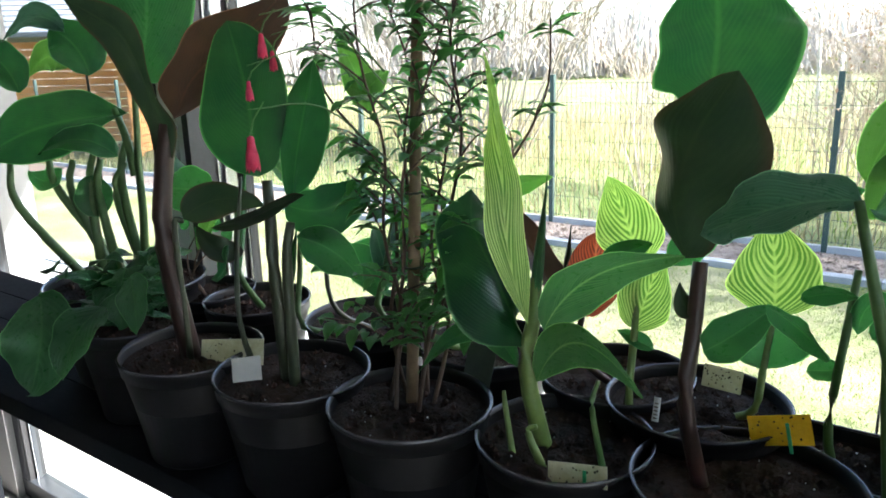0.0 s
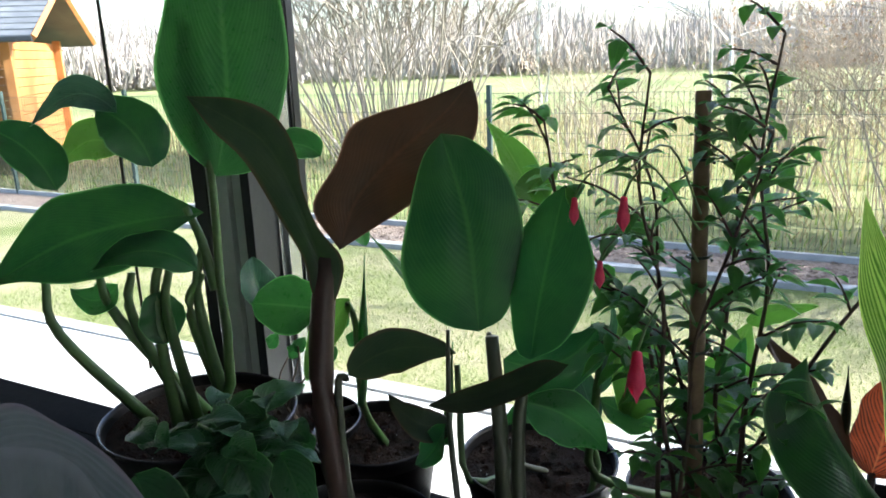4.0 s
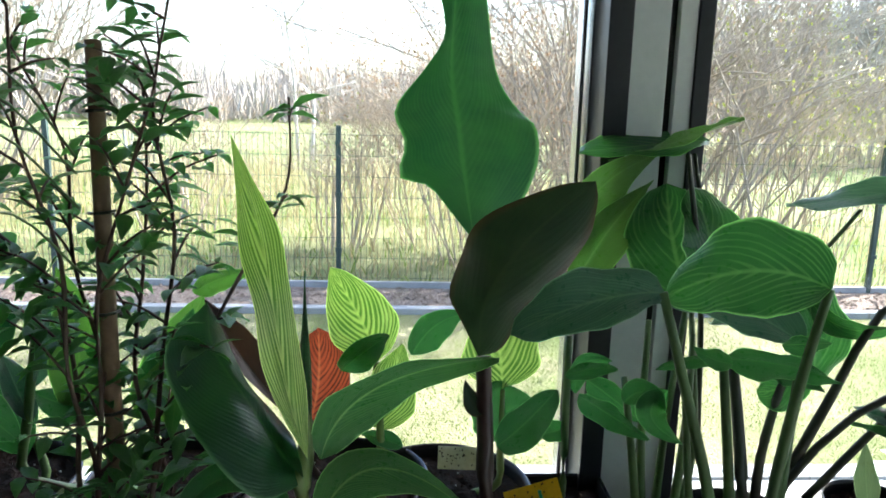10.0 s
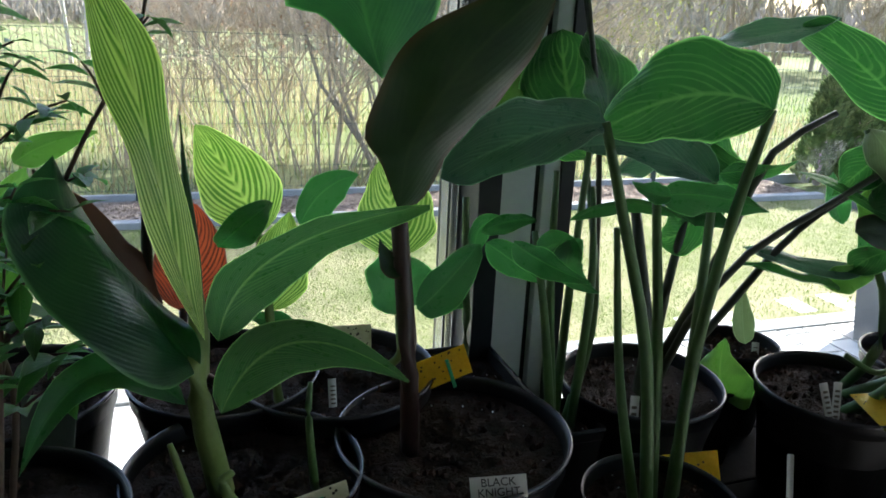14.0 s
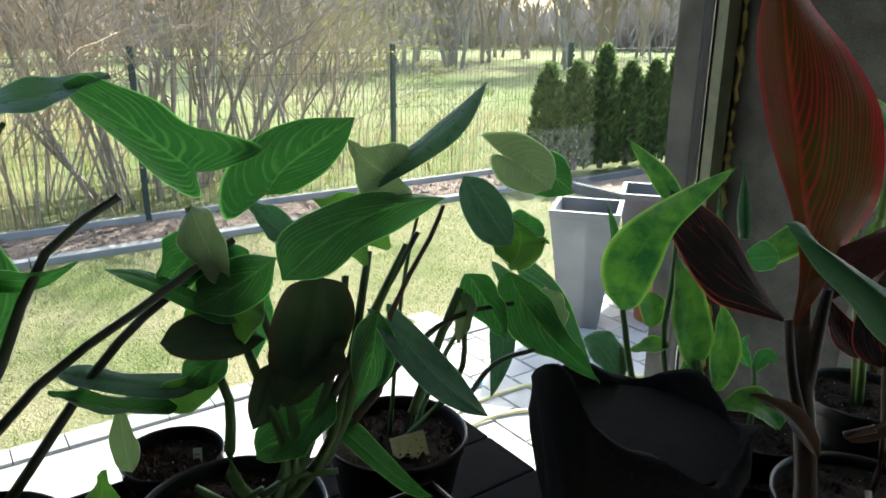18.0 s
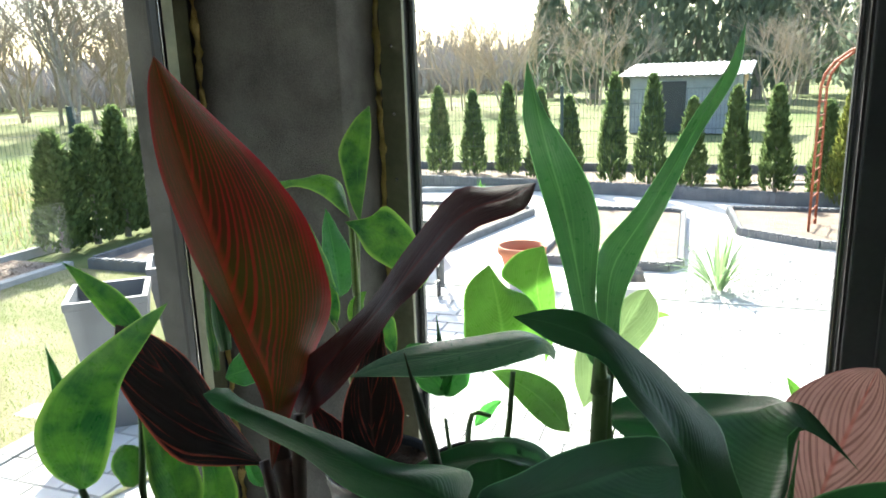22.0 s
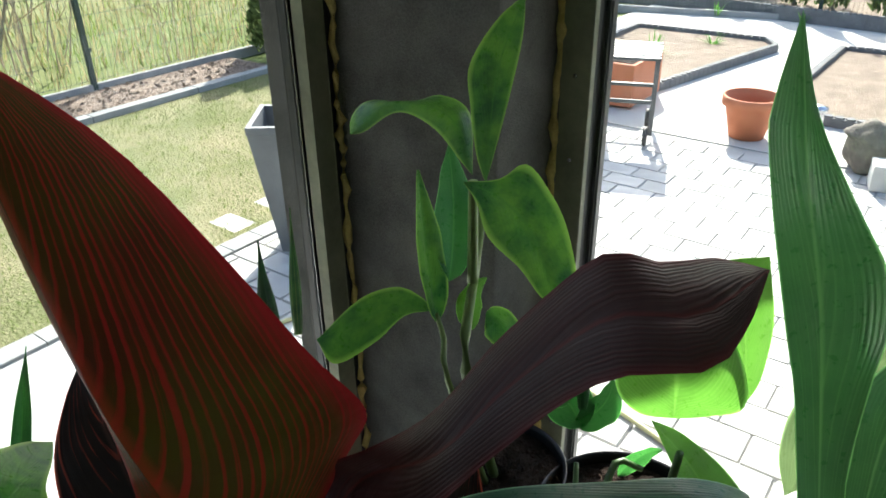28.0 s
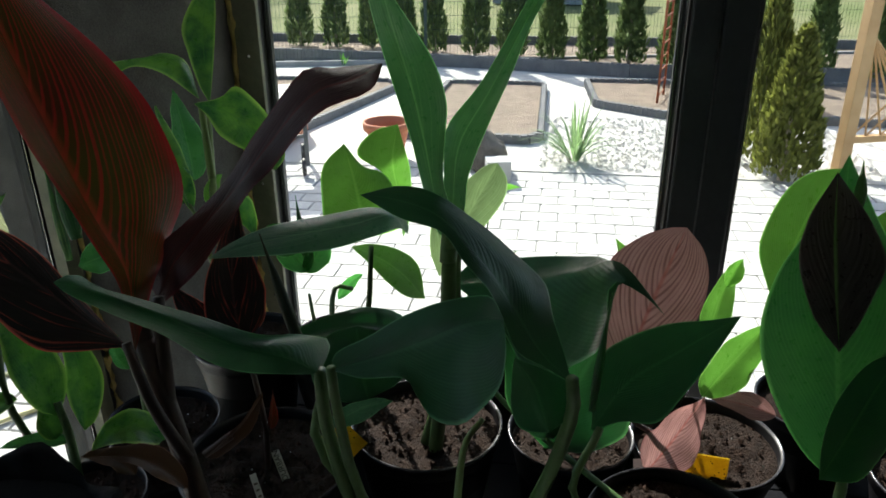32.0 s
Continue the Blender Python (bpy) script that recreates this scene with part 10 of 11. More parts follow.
card("plant_label", "narrow white plant label", M_WHITE, (0.428, 1.557, 1.334), (0.437, 1.553, 1.334), (0.422, 1.539, 1.278), bars=6)
card("plant_label", "narrow white plant label", M_WHITE, (0.648, 1.494, 1.354), (0.656, 1.491, 1.356), (0.641, 1.481, 1.310), bars=6)
card("plant_label", "narrow white plant label", M_WHITE, (0.650, 1.494, 1.356), (0.658, 1.490, 1.356), (0.646, 1.481, 1.312), bars=6)
card("plant_label", "narrow white plant label", M_WHITE, (0.714, 1.685, 1.311), (0.723, 1.681, 1.311), (0.709, 1.679, 1.286), bars=4)
card("plant_label", "pale handwritten plant label", M_WHITE, (1.601, 0.736, 1.134), (1.607, 0.700, 1.134), (1.588, 0.736, 1.104), bars=2)
card("plant_label", "narrow white plant label", M_WHITE, (0.559, 1.445, 1.307), (0.566, 1.443, 1.307), (0.550, 1.432, 1.262), bars=0)

# ---- outdoors ----
def flat(name, pts, z, material, kind="structure", label="", category=""):
    bm = bmesh.new()
    top = [bm.verts.new((x, y, z)) for x, y in pts]
    f = bm.faces.new(top)
    if f.normal.z < 0:
        f.normal_flip()
    ob = part(name, bm, material, smooth=False)
    return tagged(ob, label, category, kind=kind)


def slab(name, pts, z0, z1, material, label="", category="", parent=None):
    n = len(pts)
    verts = [(x, y, z0) for x, y in pts] + [(x, y, z1) for x, y in pts]
    faces = [tuple(range(n - 1, -1, -1)), tuple(range(n, 2 * n))] + [(k, (k + 1) % n, n + (k + 1) % n, n + k) for k in range(n)]
    ob = from_lists(name, verts, faces, material, parent)
    return tagged(ob, label, category, kind="structure") if parent is None else ob


def blades(name, n, area, h0, h1, material, seed, lean=0.35, width=0.006, z=GROUND, keep=None):
    rng = random.Random(seed)
    v, f = [], []
    x0, x1, y0, y1 = area
    while n > 0:
        x, y = rng.uniform(x0, x1), rng.uniform(y0, y1)
        n -= 1
        if keep and not keep(x, y):
            continue
        h, a, w = rng.uniform(h0, h1), rng.uniform(0, 6.28), width * rng.uniform(0.6, 1.4)
        dx, dy = math.cos(a) * w, math.sin(a) * w
        lx, ly = rng.gauss(0, lean) * h, rng.gauss(0, lean) * h
        i = len(v)
        v += [(x - dx, y - dy, z), (x + dx, y + dy, z), (x + lx * 0.45 + dx * 0.7, y + ly * 0.45 + dy * 0.7, z + h * 0.6), (x + lx * 0.45 - dx * 0.7, y + ly * 0.45 - dy * 0.7, z + h * 0.6), (x + lx, y + ly, z + h)]
        f += [(i, i + 1, i + 2, i + 3), (i + 3, i + 2, i + 4)]
    ob = from_lists(name, v, f, material)
    return tagged(ob, kind="stuff")


# the ground is one sheet to the horizon, a hand lower than the made surfaces
flat("ground", [(-900, -900), (900, -900), (900, 900), (-900, 900)], GROUND - 0.03, M_MEADOW)
slab("lawn", [(-14, 4.02), (5.95, 4.02), (5.95, 6.55), (-14, 6.55)], GROUND - 0.04, GROUND, M_LAWN, "short patchy spring lawn", "lawn")
tagged(blades("lawn_grass", 30000, (-6, 5.9, 4.05, 6.5), 0.010, 0.028, M_BLADE, 5, 0.6, 0.0022), "short mown grass blades of the lawn", "grass")
slab("mulch_bed", [(-14, 6.66), (6.0, 6.66), (6.0, 7.36), (-14, 7.36)], GROUND - 0.04, GROUND + 0.015, M_MULCH, "strip of bark mulch along the fence", "mulch")
_rng = random.Random(8)
_v, _f = [], []
for _ in range(2600):
    x, y, s = _rng.uniform(-6, 6), _rng.uniform(6.68, 7.34), _rng.uniform(0.008, 0.024)
    q = Euler((_rng.uniform(-0.7, 0.7), _rng.uniform(-0.7, 0.7), _rng.uniform(0, 6.28))).to_matrix()
    i = len(_v)
    _v += [tuple(Vector((x, y, GROUND + 0.022)) + q @ Vector(p)) for p in ((-s, -s * 0.5, 0), (s, -s * 0.5, 0), (s, s * 0.5, 0), (-s, s * 0.5, 0), (0, 0, s * 0.4))]
    _f += [(i, i + 1, i + 4), (i + 1, i + 2, i + 4), (i + 2, i + 3, i + 4), (i + 3, i, i + 4)]
tagged(from_lists("bark_chips", _v, _f, M_MULCH), "loose bark chips on the bed", "mulch", kind="stuff")

kerb = thing("lawn_kerb", 0, 6.6, GROUND, "grey concrete kerb between lawn and mulch", "kerb")
kerb["kind"] = "structure"
for k in range(20):
    box("kerb_stone", (-14 + k * 1.0 + 0.003, -0.05, -0.03), (-13 + k * 1.0 - 0.003, 0.055, 0.05), M_KERB, kerb, 0.008)
strip = thing("paving_edge", 0, 3.96, GROUND, "row of grey edging stones along the lawn", "kerb")
strip["kind"] = "structure"
for k in range(70):
    box("edging_stone", (-8 + k * 0.2 + 0.002, -0.06, -0.03), (-7.8 + k * 0.2 - 0.002, 0.06, 0.012), M_KERB, strip, 0.004)

# fence of steel mesh panels on posts
def fence(name, p, d, n, label):
    f = thing(name, p[0], p[1], GROUND, label, "fence", rz=math.degrees(math.atan2(d[1], d[0])))
    post_me = panel_me = plank_me = None
    for k in range(n + 1):
        if post_me is None:
            ob = box("post", (-0.022, -0.022, -0.1), (0.022, 0.022, 1.47), M_FENCE, f, 0.003)
            post_me = ob.data
            box("post_cap", (-0.026, -0.026, 1.47), (0.026, 0.026, 1.485), M_SEAL, ob, 0.003)
        else:
            ob = new("post", post_me)
            ob.parent = f
        ob.location.x = 2.5 * k
        for zz in (0.35, 0.85, 1.3):
            br = box("bracket", (-0.03, -0.034, zz), (0.03, -0.021, zz + 0.035), M_FENCE, ob, 0.002)
        if k == n:
            break
        if panel_me is None:
            v, fc = [], []
            for i in range(1, 50):
                x = 2.5 * i / 50
                tube_lists([(x, 0, 0.09), (x, 0, 1.40)], [0.0022, 0.0022], 3, v, fc, False)
            for i in range(8):
                z = 0.10 + 1.29 * i / 7
                tube_lists([(0.02, 0.004, z), (2.48, 0.004, z)], [0.0026, 0.0026], 3, v, fc, False)
            ob = from_lists("mesh_panel", v, fc, M_FENCE, f)
            panel_me = ob.data
            pl = box("base_plank", (0.024, -0.025, -0.03), (2.476, 0.025, 0.07), M_KERB, f, 0.006)
            plank_me = pl.data
        else:
            ob, pl = new("mesh_panel", panel_me), new("base_plank", plank_me)
            ob.parent = pl.parent = f
        ob.location.x = pl.location.x = 2.5 * k
    return f


fence("lawn_fence", (-12.986, 7.38), (1, 0), 10, "dark green steel mesh fence behind the lawn")
fence("garden_fence", (13.3, -7.0), (-0.22, 1), 6, "dark green steel mesh fence behind the thuja hedge")

# paving
def paver_field(name, area, hide, label, near):
    x0, x1, y0, y1 = area
    px, py = 0.165, 0.24
    base = slab(name, [(x0, y0), (x1, y0), (x1, y1), (x0, y1)], GROUND - 0.05, GROUND - 0.012, M_JOINT, label, "paving")
    return base, px, py


patio, PX, PY = paver_field("patio_paving", (2.36, 6.25, -6.0, 4.3), None, "sunlit pale concrete block paving", None)
path = slab("house_paving", [(-8, 2.06), (2.359, 2.06), (2.359, 3.9), (-8, 3.9)], GROUND - 0.05, GROUND - 0.004, M_PAVER, "sunlit pale paving strip along the house", "paving")
slab("garden_path", [(6.25, -6.0), (12.6, -6.0), (12.6, 4.9), (6.25, 4.9)], GROUND - 0.05, GROUND - 0.003, M_GRAVEL, "pale gravel garden path", "path")

# raised beds edged with ribbed concrete
def edged_bed(name, pts, label, ribs=True, h=0.07, fill=M_BED):
    b = thing(name, 0, 0, GROUND, label, "garden bed")
    b["kind"] = "structure"
    slab("soil", pts, -0.03, 0.035, fill, parent=b)
    n = len(pts)
    for k in range(n):
        a, c = Vector((*pts[k], 0)), Vector((*pts[(k + 1) % n], 0))
        d = (c - a).normalized()
        s = Vector((-d.y, d.x, 0)) * 0.03
        v = [tuple(a - s + Vector((0, 0, -0.03))), tuple(c - s + Vector((0, 0, -0.03))), tuple(c + s + Vector((0, 0, -0.03))), tuple(a + s + Vector((0, 0, -0.03)))]
        v += [(x, y, h - 0.006) for x, y, _ in v]
        f = [(0, 3, 2, 1), (4, 5, 6, 7), (0, 1, 5, 4), (1, 2, 6, 5), (2, 3, 7, 6), (3, 0, 4, 7)]
        m = int((c - a).length / 0.075)
        for i in range(m):
            tube_lists([a + d * (0.04 + 0.075 * i) + Vector((0, 0, -0.02)), a + d * (0.04 + 0.075 * i) + Vector((0, 0, h + 0.008))], [0.036, 0.034], 7, v, f)
        from_lists("edging", v, f, M_EDGING, b)
    return b


edged_bed("flower_bed", [(7.25, 3.25), (9.3, 2.78), (9.6, 2.95), (9.6, 4.4), (7.3, 4.4)], "dug garden bed with dark ribbed edging")
edged_bed("vegetable_bed", [(7.04, 1.12), (7.2, 1.02), (9.5, 1.05), (9.6, 1.18), (9.6, 2.2), (7.1, 2.25)], "dug rectangular bed with dark ribbed edging")
edged_bed("corner_bed", [(8.62, 0.48), (9.85, 0.55), (9.9, -3.2), (8.0, -3.2), (8.15, -0.2)], "dug garden bed with dark ribbed edging")
edged_bed("lawn_end_bed", [(6.0, 4.9), (7.4, 4.6), (8.0, 6.35), (6.0, 6.35)], "small earth bed at the end of the lawn", h=0.09)
back = edged_bed("hedge_bed", [(10.35, -3.0), (13.0, -4.2), (13.0, 6.0), (11.4, 5.6), (10.9, 2.0), (10.4, 0.0)], "long hedge bed with a low concrete edge", h=0.16)

_rng = random.Random(12)
_v, _f = [], []
for _ in range(2600):
    x, y, s = _rng.uniform(6.3, 8.1), _rng.uniform(-1.6, 1.0), _rng.uniform(0.008, 0.02)
    c = Vector((x, y, GROUND + s * 0.3))
    i = len(_v)
    _v += [tuple(c + Vector(p) * s * _rng.uniform(0.7, 1.2)) for p in ((1, 0, 0), (-1, 0, 0), (0, 1, 0), (0, -1, 0), (0, 0, 0.7), (0, 0, -0.7))]
    _f += [(i + a, i + b, i + c2) for a, b, c2 in ((0, 2, 4), (2, 1, 4), (1, 3, 4), (3, 0, 4))]
tagged(from_lists("garden_pebbles", _v, _f, M_GRAVEL), "pale pebbles beside the patio", "pebbles", kind="stuff")


# trees and shrubs
def foliage_cone(h, r, n, seed, material, parent, top=0.08):
    """A dense conifer: many small sprays that lie along a slim cone, with an uneven outline."""
    rng = random.Random(seed)
    v, f = [], []
    bumps = [rng.uniform(0.86, 1.12) for _ in range(60)]
    for _ in range(n):
        t = rng.random() ** 0.85
        z = h * (0.04 + 0.96 * t)
        a = rng.uniform(0, 6.283)
        prof = (1 - t) ** 0.62 * (0.80 + 0.2 * math.sin(min(1, t * 4) * 1.57))
        rr = r * max(top * (1 - t), prof) * bumps[int(a / 6.284 * 12) + 12 * int(t * 4.99)] * rng.uniform(0.72, 1.05)
        c = Vector((rr * math.cos(a), rr * math.sin(a), z))
        out = Vector((math.cos(a), math.sin(a), 0))
        up = (out * rng.uniform(0.1, 0.7) + Vector((rng.gauss(0, 0.25), rng.gauss(0, 0.25), 1))).normalized()
        side = up.cross(out + Vector((rng.gauss(0, 0.5), rng.gauss(0, 0.5), 0))).normalized()
        s, w = h * rng.uniform(0.035, 0.075), h * rng.uniform(0.008, 0.016)
        i = len(v)
        v += [tuple(c - side * w * 0.5), tuple(c + side * w * 0.5), tuple(c + side * w + up * s * 0.5), tuple(c + up * s), tuple(c - side * w + up * s * 0.5)]
        f.append((i, i + 1, i + 2, i + 3, i + 4))
    ob = from_lists("crown", v, f, material, parent)
    tv, tf = tube_lists([(0, 0, 0), (0, 0, h * 0.9)], [r * 0.14, r * 0.02], 7)
    from_lists("trunk", tv, tf, M_BARK, parent)
    return ob


def conifer(name, x, y, h, r, seed, material, label, group, n=2600):
    t = thing(name, x, y, GROUND, label, "conifer", group)
    foliage_cone(h, r, n, seed, material, t)
    return t


HEDGE = "thuja hedge"
protos = [conifer("thuja", 12.45, 5.06, 1.42, 0.24, 1, M_THUJA, "slim dark green young thuja", HEDGE), conifer("thuja", 12.4, 4.45, 1.36, 0.23, 2, M_THUJA, "slim dark green young thuja", HEDGE),
          conifer("thuja", 12.35, 3.85, 1.46, 0.22, 3, M_THUJA, "slim dark green young thuja", HEDGE)]
_rng = random.Random(4)
for k in range(14):
    y = 3.3 - 0.56 * k
    x = 12.2 - (5.06 - y) * 0.26 + 0.3
    copy_thing(protos[k % 3], pose(x + _rng.uniform(-0.05, 0.05), y + _rng.uniform(-0.06, 0.06), GROUND, _rng.uniform(-2, 2), _rng.uniform(-2, 2), _rng.uniform(0, 360)) @ Matrix.Diagonal((1, 1, _rng.uniform(0.86, 1.12), 1)))
for k in range(7):
    copy_thing(protos[k % 3], pose(6.45 + 0.40 * k, 7.12 - 0.05 * k, GROUND, 0, 0, 50 * k) @ Matrix.Diagonal((1.25, 1.25, 0.86 + 0.05 * (k % 3), 1)))
gold = conifer("golden_cypress", 6.25, -0.80, 1.08, 0.26, 9, M_THUJA_GOLD, "squat golden-green dwarf cypress by the patio", "", 3600)
copy_thing(gold, pose(6.75, -0.72, GROUND, 0, 0, 70) @ Matrix.Diagonal((0.9, 0.9, 1.22, 1)))
copy_thing(gold, pose(9.6, -0.95, GROUND, 0, 0, 140) @ Matrix.Diagonal((1.2, 1.2, 1.5, 1)))
copy_thing(gold, pose(10.3, -0.75, GROUND, 0, 0, 210) @ Matrix.Diagonal((1.0, 1.0, 1.3, 1)))


def branchy(h, spread, stems, depth, seed, material, parent, r0=0.02, leaf_mat_=None, leaves=0, leaf_size=0.03, up=0.8, fork=3):
    """Bare twigs: stems that fork again and again, each thinner than the last."""
    rng = random.Random(seed)
    v, f, tips = [], [], []

    def grow(p, d, length, r, level):
        q1 = p + d * length * 0.5 + Vector((rng.gauss(0, 1), rng.gauss(0, 1), rng.gauss(0, 0.5))) * length * 0.06
        q2 = p + d * length + Vector((rng.gauss(0, 1), rng.gauss(0, 1), rng.gauss(0, 0.5))) * length * 0.09
        tube_lists([p, q1, q2], [r, r * 0.8, r * 0.6], 5 if level == 0 else 3, v, f, False)
        tips.append(q2)
        if level >= depth:
            return
        for _ in range(fork + (rng.random() < 0.4)):
            a = (d + Vector((rng.gauss(0, 0.55), rng.gauss(0, 0.55), rng.gauss(0.12, 0.35)))).normalized()
            start = p.lerp(q2, rng.uniform(0.45, 1.0))
            grow(start, a, length * rng.uniform(0.5, 0.8), r * 0.55, level + 1)

    for _ in range(stems):
        a, s = rng.uniform(0, 6.283), rng.random() ** 0.5
        base = Vector((math.cos(a), math.sin(a), 0)) * spread * 0.25 * s
        d = Vector((math.cos(a) * s * (1 - up), math.sin(a) * s * (1 - up), up)).normalized()
        grow(base, d, h * rng.uniform(0.4, 0.6), r0 * rng.uniform(0.7, 1.2), 0)
    ob = from_lists("branches", v, f, material, parent)
    if leaves:
        lv, lf = [], []
        for _ in range(leaves):
            c = rng.choice(tips) + Vector((rng.gauss(0, 1), rng.gauss(0, 1), rng.gauss(0, 1))) * h * 0.02
            q = Euler((rng.uniform(0, 6.28), rng.uniform(0, 6.28), rng.uniform(0, 6.28))).to_matrix()
            s = leaf_size * rng.uniform(0.6, 1.3)
            i = len(lv)
            lv += [tuple(c + q @ Vector(p) * s) for p in ((-0.5, 0, 0), (0, -0.3, 0.06), (0.5, 0, 0), (0, 0.3, 0.06))]
            lf.append((i, i + 1, i + 2, i + 3))
        from_lists("leaves", lv, lf, leaf_mat_, parent)
    return ob


def shrub(name, x, y, h, spread, stems, seed, label, material=M_BARK_PALE, depth=3, leaves=0, lm=None, r0=0.018, up=0.8, category="shrub", group="", fork=3, leaf_size=0.03):
    t = thing(name, x, y, GROUND - 0.03, label, category, group)
    branchy(h, spread, stems, depth, seed, material, t, r0, lm, leaves, leaf_size, up, fork)
    return t


WILD = "wild shrubs behind the fence"
shrub("shrub", 1.15, 8.5, 3.0, 2.8, 26, 21, "dense twiggy shrub with rusty dry leaves behind the fence", M_BARK_PALE, 3, 5200, M_DRYLEAF, 0.011, 0.66, group=WILD, fork=4, leaf_size=0.032)
shrub("shrub", 0.55, 9.6, 2.4, 2.2, 16, 29, "dense twiggy shrub with rusty dry leaves behind the fence", M_BARK_PALE, 3, 2600, M_DRYLEAF, 0.010, 0.68, group=WILD, fork=4, leaf_size=0.032)
shrub("shrub", 4.55, 8.7, 2.5, 2.4, 14, 30, "low bare shrub with first yellow-green leaves behind the fence", M_BARK_PALE, 3, 2400, M_BUD, 0.010, 0.68, group=WILD, fork=4)
shrub("shrub", 2.5, 8.6, 4.1, 3.0, 26, 22, "tall many-stemmed bare hazel behind the fence", M_BARK, 3, 1900, M_BUD, 0.024, 0.68, group=WILD)
shrub("shrub", 3.6, 8.9, 3.9, 2.8, 22, 23, "tall many-stemmed bare hazel behind the fence", M_BARK, 3, 1700, M_BUD, 0.022, 0.70, group=WILD)
shrub("shrub", -0.6, 9.4, 2.0, 1.8, 16, 24, "thin bare shrub behind the fence", M_BARK_PALE, 3, 300, M_BUD, 0.012, 0.8, group=WILD)
shrub("shrub", -2.6, 9.8, 1.9, 2.0, 16, 25, "thin bare shrub behind the fence", M_BARK_PALE, 3, 300, M_DRYLEAF, 0.012, 0.8, group=WILD)
shrub("willow", -7.0, 12.0, 6.2, 4.4, 60, 26, "rounded bare willow with pale brown twigs", M_BARK, 3, 0, None, 0.022, 0.66, "tree", fork=4)
shrub("shrub", 5.0, 10.5, 2.0, 2.4, 14, 27, "thin bare shrub with first leaves in the meadow", M_BARK_PALE, 3, 500, M_BUD, 0.012, 0.75, group=WILD)
shrub("young_tree", 5.75, 7.9, 1.7, 0.8, 3, 28, "thin leafless sapling by the fence", M_BARK_PALE, 2, 60, M_BUD, 0.008, 0.93, "tree")

FAR = "bare trees of the orchard"
grown = []
for k, (x, y, h, sd) in enumerate(((15.5, 24, 6.2, 31), (19.5, 27, 6.8, 32), (12.0, 25, 6.0, 33), (26, 27, 7.2, 34))):
    grown.append(shrub("orchard_tree", x, y, h, 2.4, 3, sd, "bare grey orchard tree in the meadow", M_BARK, 4, 0, None, 0.085, 0.80, "tree", FAR, fork=4))
_rng = random.Random(12)
for k in range(30):
    a, r = radians(14 + 54 * ((k * 0.618) % 1.0)), _rng.uniform(30, 48)
    copy_thing(grown[k % 4], pose(math.sin(a) * r, math.cos(a) * r, GROUND - 0.03, 0, 0, 83 * k) @ Matrix.Diagonal((1.1, 1.1, _rng.uniform(0.85, 1.25), 1)))
for k, (x, y, h, s) in enumerate(((-2.5, 22, 6.5, 51), (-9, 26, 7, 52), (4.5, 24, 5.5, 53))):
    shrub("birch", x, y, h, 1.6, 2, s, "slender pale birch with bare twigs", M_BIRCH, 4, 0, None, 0.06, 0.94, "tree", "birches behind the meadow")

# wood edge far off, one mass of thin stems
_rng = random.Random(77)
for nm, dist, n, hh, mt, lab, a0, a1 in (("far_wood", 62, 2600, 6.5, M_FARWOOD, "bare grey wood at the edge of the meadow", -75, 80), ("far_wood_behind", 80, 2600, 10.0, M_FARWOOD, "bare grey wood at the edge of the meadow", -75, 110)):
    v, f = [], []
    for _ in range(n):
        a = radians(_rng.uniform(a0, a1))
        r = dist * _rng.uniform(0.9, 1.15)
        p = Vector((math.sin(a) * r, math.cos(a) * r, GROUND))
        h = hh * _rng.uniform(0.35, 1.1) * (0.8 + 0.25 * math.sin(a * 23) * math.sin(a * 9 + 1))
        for _k in range(7):
            d = Vector((_rng.gauss(0, 0.28), _rng.gauss(0, 0.28), 1)).normalized()
            s0 = p + Vector((_rng.gauss(0, 0.8), _rng.gauss(0, 0.8), h * _rng.uniform(0, 0.35)))
            tube_lists([s0, s0 + d * h * _rng.uniform(0.4, 0.65)], [0.10, 0.02], 3, v, f, False)
    tagged(from_lists(nm, v, f, mt), lab, "woodland", kind="stuff")
# a few spruces beyond the hedge
SPR = "spruces beyond the garden"
spr = conifer("spruce", 42, 6.5, 8.5, 2.0, 61, M_SPRUCE, "tall dark spruce beyond the garden", SPR, 2600)
for x, y, k in ((40, 3.5, 1.1), (43, 1.2, 1.25), (39, -1.5, 0.9), (44, -4.0, 1.2), (38, -6.5, 1.0), (45, 9.5, 0.8), (41, -10, 1.1), (36, -14, 1.0)):
    copy_thing(spr, pose(x, y, GROUND, 0, 0, 37 * k * x) @ Matrix.Diagonal((k, k, k, 1)))
for k, (x, y, h) in enumerate(((33, 11, 4.6), (31, 8, 4.2), (35, 5.5, 4.0), (30, 14, 4.4), (34, -2, 3.6), (32, -6, 4.4), (28, -9, 4.0))):
    shrub("garden_tree", x, y, h, 3.2, 8, 70 + k, "bare bushy tree beyond the garden", M_BARK_PALE, 4, 0, None, 0.05, 0.72, "tree", "bare trees beyond the garden")

tagged(blades("meadow_grass", 9000, (-14, 14, 7.5, 12), 0.06, 0.28, M_REED, 15, 0.35, 0.006, GROUND - 0.03), "dry and green meadow grass behind the fence", "grass")
tagged(blades("meadow_green", 9000, (-14, 16, 7.5, 16), 0.05, 0.16, M_BLADE, 16, 0.4, 0.008, GROUND - 0.03), "fresh meadow grass behind the fence", "grass")
tagged(blades("reed_belt", 6000, (-16, 3, 11, 19), 0.25, 0.85, M_REED, 17, 0.3, 0.007, GROUND - 0.03), "belt of pale dry reeds in the meadow", "reeds")


